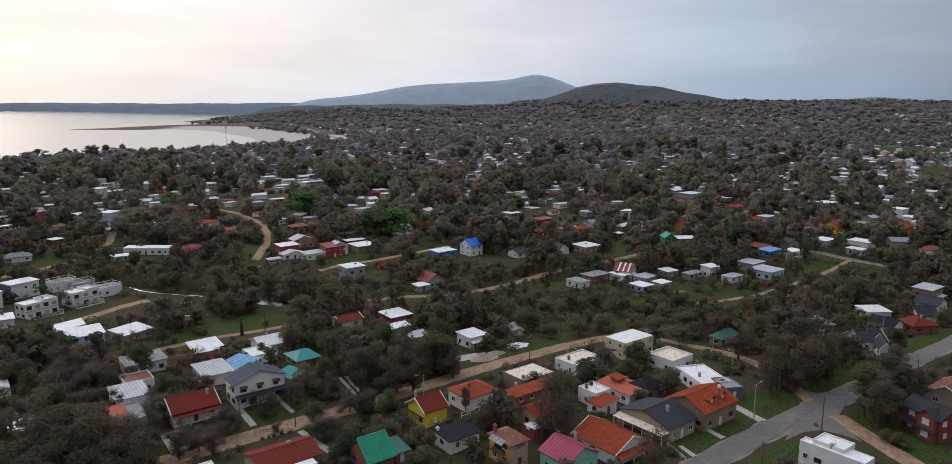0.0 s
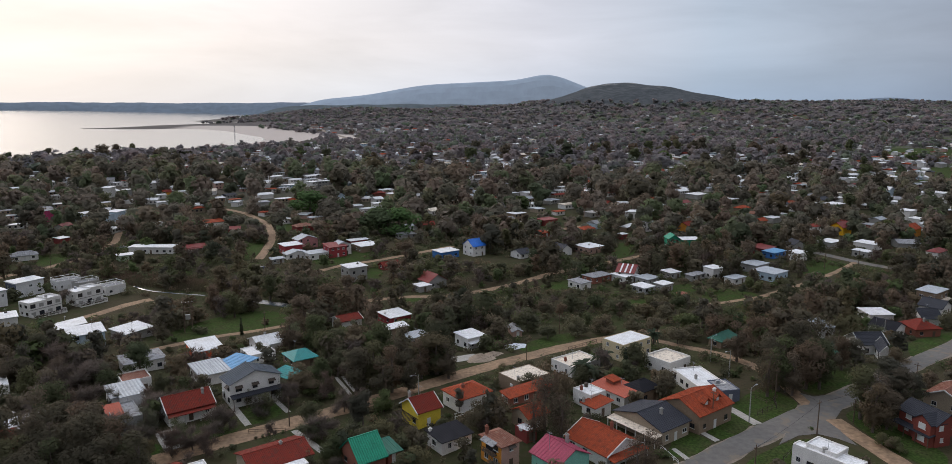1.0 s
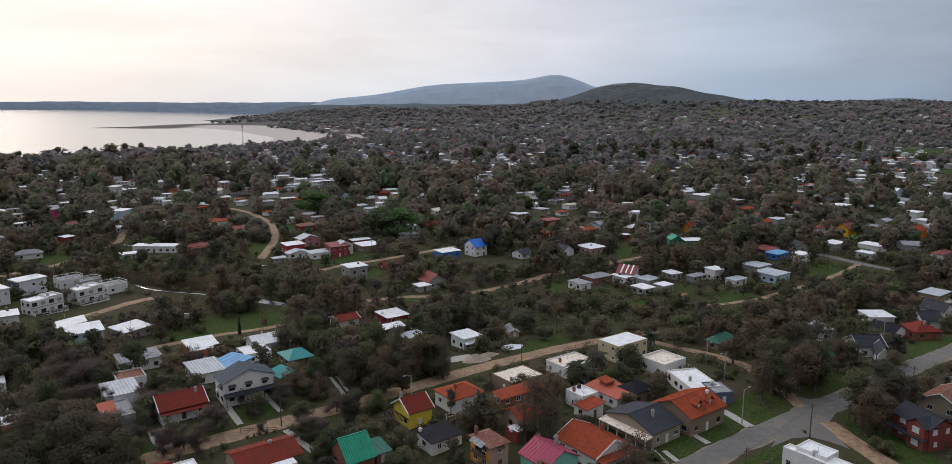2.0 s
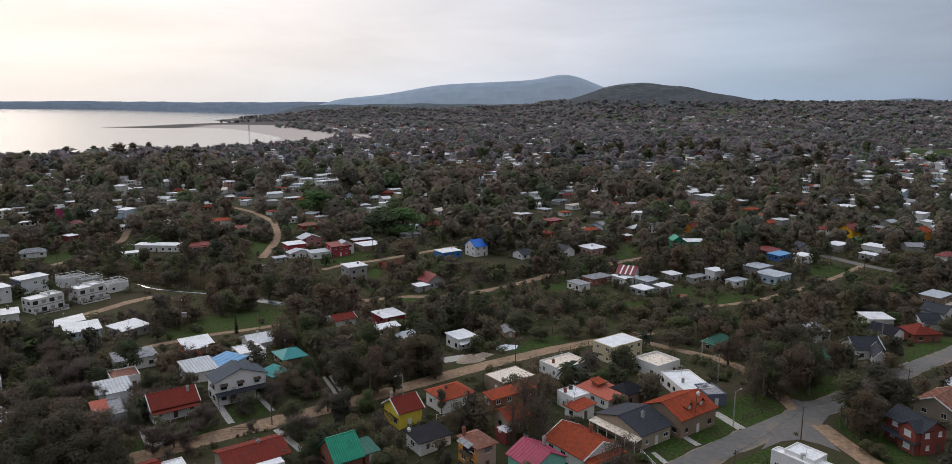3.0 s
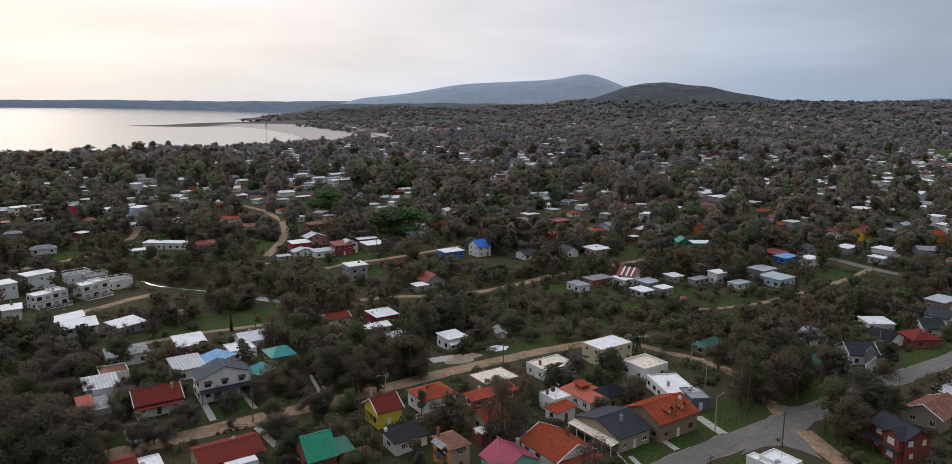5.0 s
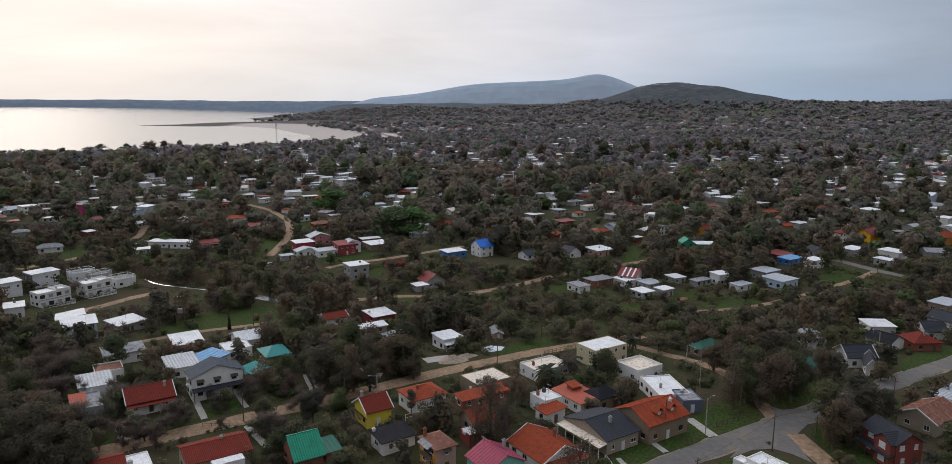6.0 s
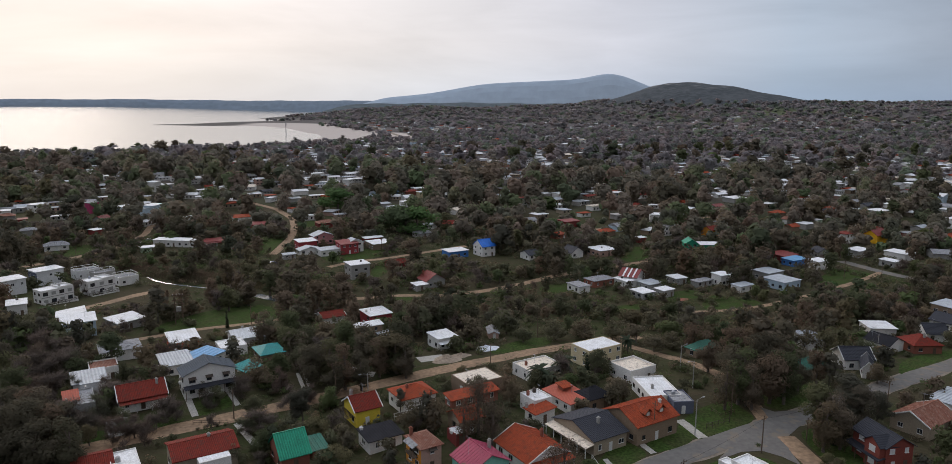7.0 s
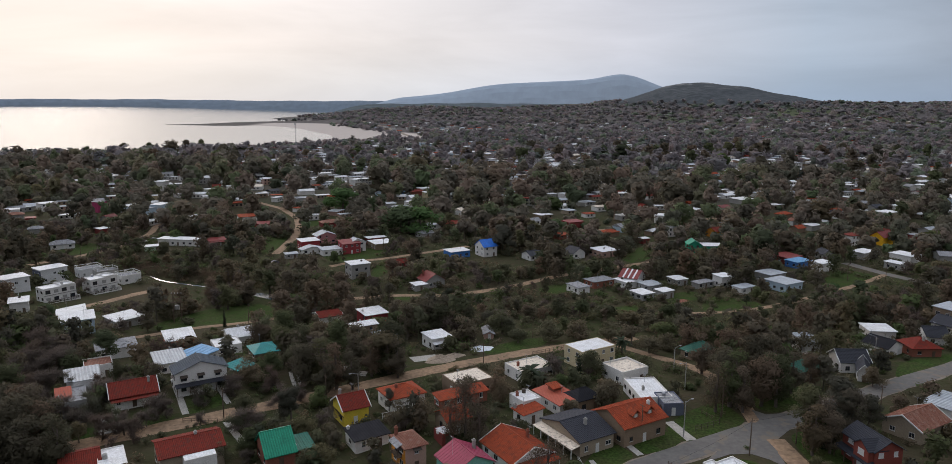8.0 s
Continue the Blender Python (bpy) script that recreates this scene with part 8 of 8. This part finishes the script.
def car(x, y, turn, colour, label):
    """A parked hatchback: body with bonnet and cabin, glass, four wheels, lamps."""
    c = thing("car", pose(x, y, float(land_height(x, y)) + 0.05, 0, 0, turn), label, "car", "parked cars")
    profile = [(-2.0, 0.35), (2.0, 0.35), (2.05, 0.75), (1.9, 0.92), (1.0, 1.0), (0.45, 1.42), (-1.2, 1.46), (-1.85, 1.0), (-2.05, 0.85)]

    def shell(points, half):
        bm = bmesh.new()
        sides = [[bm.verts.new((px_, s * (half if pz < 1.1 else half * 0.84), pz)) for px_, pz in points] for s in (-1, 1)]
        bm.faces.new(sides[0])
        bm.faces.new(sides[1][::-1])
        for i in range(len(points)):
            j = (i + 1) % len(points)
            bm.faces.new((sides[0][j], sides[0][i], sides[1][i], sides[1][j]))
        return bm
    body = part("body", shell(profile, 0.84), PAINT[colour], c)
    part("windscreen", shell([(0.50, 1.02), (0.98, 1.03), (0.5, 1.38), (0.40, 1.38)], 0.80), GLASS, body)
    part("side_windows", boxes((-1.25, -0.79, 1.04, 0.35, 0.79, 1.36)), GLASS, body)
    for wx in (-1.25, 1.28):
        for wy in (-0.78, 0.78):
            bm = bmesh.new()
            tube(bm, (wx, wy - 0.1, 0.3), (wx, wy + 0.1, 0.3), 0.31, 0.31, 14)
            w = part("wheel", bm, TYRE, c)
            bm = bmesh.new()
            tube(bm, (wx, wy - 0.115, 0.3), (wx, wy + 0.115, 0.3), 0.18, 0.18, 10)
            part("rim", bm, METAL, w)
    for wy in (-0.6, 0.6):
        part("headlight", boxes((1.98, wy - 0.16, 0.66, 2.065, wy + 0.16, 0.8)), FRAME_WHITE, c)
    return c


def fence(points, height, label, mat, rail=True, gap=1.6):
    """A fence of posts and rails along a line; each post and rail is its own piece."""
    f = thing("fence", pose(points[0][0], points[0][1], float(land_height(*points[0]))), label, "fence")
    ox, oy = points[0]
    for (ax, ay), (bx, by) in zip(points, points[1:]):
        length = math.hypot(bx - ax, by - ay)
        n = max(1, int(length / gap))
        a = math.degrees(math.atan2(by - ay, bx - ax))
        for i in range(n + 1):
            x, y = ax + (bx - ax) * i / n, ay + (by - ay) * i / n
            z = float(land_height(x, y) - land_height(ox, oy))
            part("post", boxes((-0.05, -0.05, -0.2, 0.05, 0.05, height)), mat, f).matrix_basis = pose(x - ox, y - oy, z, 0, 0, a)
        if rail:
            z0 = float(land_height(ax, ay) - land_height(ox, oy))
            z1 = float(land_height(bx, by) - land_height(ox, oy))
            tilt = math.degrees(math.atan2(z0 - z1, length))
            for hz in (0.45, 0.92):
                part("rail", boxes((0, -0.025, hz * height - 0.04, length, 0.025, hz * height + 0.04)), mat, f).matrix_basis = pose(ax - ox, ay - oy, z0, 0, tilt, a)
    return f


def mound(x, y, radius, height, label, mat, seed, name="sand_mound"):
    """A loose heap with an uneven surface."""
    verts, faces = [(0, 0, height)], []
    rings, around = 7, 18
    for k in range(1, rings + 1):
        t = k / rings
        for i in range(around):
            a = i * math.tau / around
            bump = 1 + 0.35 * noise.noise((math.cos(a) * 1.5 + seed, math.sin(a) * 1.5, t * 2))
            verts.append((math.cos(a) * radius * t * bump, math.sin(a) * radius * t * bump * 0.7, height * (1 - t) ** 1.2 * bump - 0.1 * t))
    for i in range(around):
        faces.append((0, 1 + i, 1 + (i + 1) % around))
        for k in range(rings - 1):
            p, q = 1 + k * around + i, 1 + k * around + (i + 1) % around
            faces.append((p, p + around, q + around, q))
    ob = new(name, mesh_of(name, verts, faces, mat))
    ob.matrix_basis = pose(x, y, float(land_height(x, y)), 0, 0, 38)
    return tagged(ob, label, "mound")


def cable(ax, ay, az, bx, by, bz):
    """A slack power cable between two poles."""
    bm = bmesh.new()
    a, c = Vector((ax, ay, az + float(land_height(ax, ay)))), Vector((bx, by, bz + float(land_height(bx, by))))
    n = 10
    sag = (c - a).length * 0.02
    pts = [a.lerp(c, i / n) - Vector((0, 0, 4 * sag * (i / n) * (1 - i / n))) for i in range(n + 1)]
    side = (c - a).cross(Vector((0, 0, 1))).normalized() * 0.022
    up = Vector((0, 0, 0.022))
    rings = [[bm.verts.new(p + d) for d in (side, up, -side, -up)] for p in pts]
    for p, q in zip(rings, rings[1:]):
        for k in range(4):
            bm.faces.new((p[k], p[(k + 1) % 4], q[(k + 1) % 4], q[k]))
    ob = part("power_cable", bm, TYRE)
    return tagged(ob, "thin black power cable strung between poles", "cable", "cables between poles")


SAND = material("builders_sand", (0.28, 0.22, 0.165), (0.20, 0.165, 0.13), rough=0.95, fine=2.0, vary=0.2, bump=0.5)
TARP = material("white_tarpaulin", (0.66, 0.68, 0.72), (0.45, 0.48, 0.52), rough=0.55, fine=1.5, vary=0.15, bump=0.6)


lamp_post(-13.0, 168.1, 6.5, 128, "tall concrete street lamp on a roadside verge", True)
lamp_post(64.7, 156.9, 8.5, -52, "tall concrete street lamp on a roadside verge", True)
lamp_post(75.5, 169.2, 8.5, 128, "weathered timber utility pole with crossarm", False)
lamp_post(77.2, 150.0, 8.5, 38, "weathered timber utility pole with crossarm", False)
lamp_post(69.6, 185.6, 7.5, 128, "tall concrete street lamp on a roadside verge", True)
lamp_post(68.7, 198.9, 7.5, -52, "tall concrete street lamp on a roadside verge", True)
lamp_post(113.5, 175.2, 8, -52, "weathered timber utility pole with crossarm", False)
lamp_post(-41.0, 152.6, 7.5, 128, "weathered timber utility pole with crossarm", False)
lamp_post(15.4, 196.6, 7.0, 38, "weathered timber utility pole with crossarm", False)
lamp_post(28.1, 229.4, 7.5, 38, "weathered timber utility pole with crossarm", False)
lamp_post(-71.5, 233.8, 7, 38, "weathered timber utility pole with crossarm", False)
lamp_post(-43.9, 258.1, 8, 38, "weathered timber utility pole with crossarm", False)
lamp_post(-194.3, 347.0, 8.5, 38, "weathered timber utility pole with crossarm", False)
lamp_post(174.8, 287.6, 8, 38, "weathered timber utility pole with crossarm", False)
lamp_post(88.7, 156.9, 5.5, 38, "weathered timber utility pole with crossarm", False)
lamp_post(58.3, 135.7, 5, 38, "weathered timber utility pole with crossarm", False)
lamp_post(-15.6, 369.0, 8, 38, "weathered timber utility pole with crossarm", False)
lamp_post(20.9, 325.6, 8, 38, "weathered timber utility pole with crossarm", False)
lamp_post(55.1, 153.7, 9, 128, "weathered timber utility pole with crossarm", False)
lamp_post(-201.4, 327.5, 8, 38, "weathered timber utility pole with crossarm", False)
lamp_post(-20.8, 166.5, 6.5, 128, "weathered timber utility pole with crossarm", False)
lamp_post(184.8, 343.3, 9, 38, "weathered timber utility pole with crossarm", False)
lamp_post(167.2, 340.6, 8, 38, "weathered timber utility pole with crossarm", False)
lamp_post(-57.1, 369.0, 8, 38, "weathered timber utility pole with crossarm", False)
lamp_post(131.7, 223.1, 7, 38, "tall concrete street lamp on a roadside verge", True)
cable(-41.0, 152.6, 6.8, -20.8, 166.5, 5.8)
cable(-20.8, 166.5, 5.8, -13.0, 168.1, 5.8)
cable(-13.0, 168.1, 5.8, 15.4, 196.6, 6.3)
cable(15.4, 196.6, 6.3, 28.1, 229.4, 6.8)
cable(77.2, 150.0, 7.8, 58.3, 135.7, 4.4)
cable(77.2, 150.0, 7.8, 113.5, 175.2, 7.3)
cable(75.5, 169.2, 7.8, 55.1, 153.7, 8.3)
cable(75.5, 169.2, 7.8, 77.2, 150.0, 7.8)
cable(75.5, 169.2, 7.8, 69.6, 185.6, 6.8)
cable(69.6, 185.6, 6.8, 68.7, 198.9, 6.8)
transformer(-96.9, 232.2, 20)
mast(-355.8, 1030.3, 47)
car(-197.2, 375.4, 10, "white", "white parked hatchback beside the dirt road")
car(-202.4, 369.3, 20, "red", "dark red parked car beside the dirt road")
car(-195.6, 383.4, 5, "grey", "grey parked car by the long white house")
car(-104.1, 337.0, 38, "blue", "dark blue car parked on the lane")
car(-122.8, 204.9, 60, "white", "white car parked under a pergola")
car(-139.3, 368.0, 20, "red", "dark red car parked in a garden")
fence([(71.1, 170.3), (72.7, 167.3), (76.5, 170.3)], 1.0, "low weathered post fence on a lawn", WOOD, True)
fence([(67.9, 160.2), (74.0, 164.4), (75.2, 169.2)], 1.5, "dark metal gate fence beside a drive", FRAME_DARK, True)
fence([(-162.5, 253.5), (-159.4, 266.4)], 1.6, "dark metal fence of the row houses", FRAME_DARK, True)
fence([(-158.4, 271.2), (-155.2, 288.2)], 1.6, "dark metal fence of the row houses", FRAME_DARK, True)
fence([(-151.5, 291.9), (-147.6, 301.0)], 1.4, "dark rail fence above the creek", FRAME_DARK, True)
fence([(64.9, 138.0), (67.9, 141.5), (70.1, 143.4)], 1.4, "dark timber fence of a corner plot", FRAME_DARK, True)
fence([(77.9, 138.8), (82.2, 137.5)], 1.4, "dark timber fence behind the white house", FRAME_DARK, True)
fence([(-49.1, 148.9), (-41.2, 149.9)], 1.0, "weathered post fence by the dirt road", WOOD, True)
fence([(41.1, 143.4), (43.1, 136.8)], 0.9, "pale low fence of a front garden", FRAME_WHITE, True)
fence([(28.9, 209.5), (38.8, 218.6)], 1.2, "dark hedge fence by the dirt road", WOOD, True)
fence([(-84.6, 201.1), (-87.7, 211.1), (-84.7, 218.3)], 1.3, "weathered timber fence round a plot", WOOD, True)
fence([(100.5, 200.1), (107.1, 189.1)], 1.0, "thin wire fence of a grassy plot", WOOD, False)
fence([(78.5, 369.0), (90.5, 402.2)], 1.4, "wire fence posts of a garden", WOOD, False)
fence([(-3.3, 154.3), (0.8, 155.9)], 1.6, "pale garden wall fence", FRAME_WHITE, True)
mound(2.0, 200.1, 5.5, 1.6, "heap of pale building sand beside the road", SAND, 1)
mound(5.6, 204.4, 3.5, 1.1, "small heap of pale sand", SAND, 4)
mound(12.8, 212.9, 4.2, 1.3, "white tarpaulin over stacked material", TARP, 7, "tarpaulin_cover")
mound(86.4, 294.9, 4.0, 0.5, "spread of red earth and bricks", wall_mat("brick"), 9, "earth_mound")
tree("shrub", -46.7, 146.4, 0.7, 1.1)
tree("shrub", -45.5, 147.2, 0.7, 1.1)
tree("shrub", -44.4, 148.1, 0.7, 1.1)
tree("shrub", -43.1, 148.7, 0.7, 1.1)
tree("shrub", -41.6, 149.3, 0.7, 1.1)
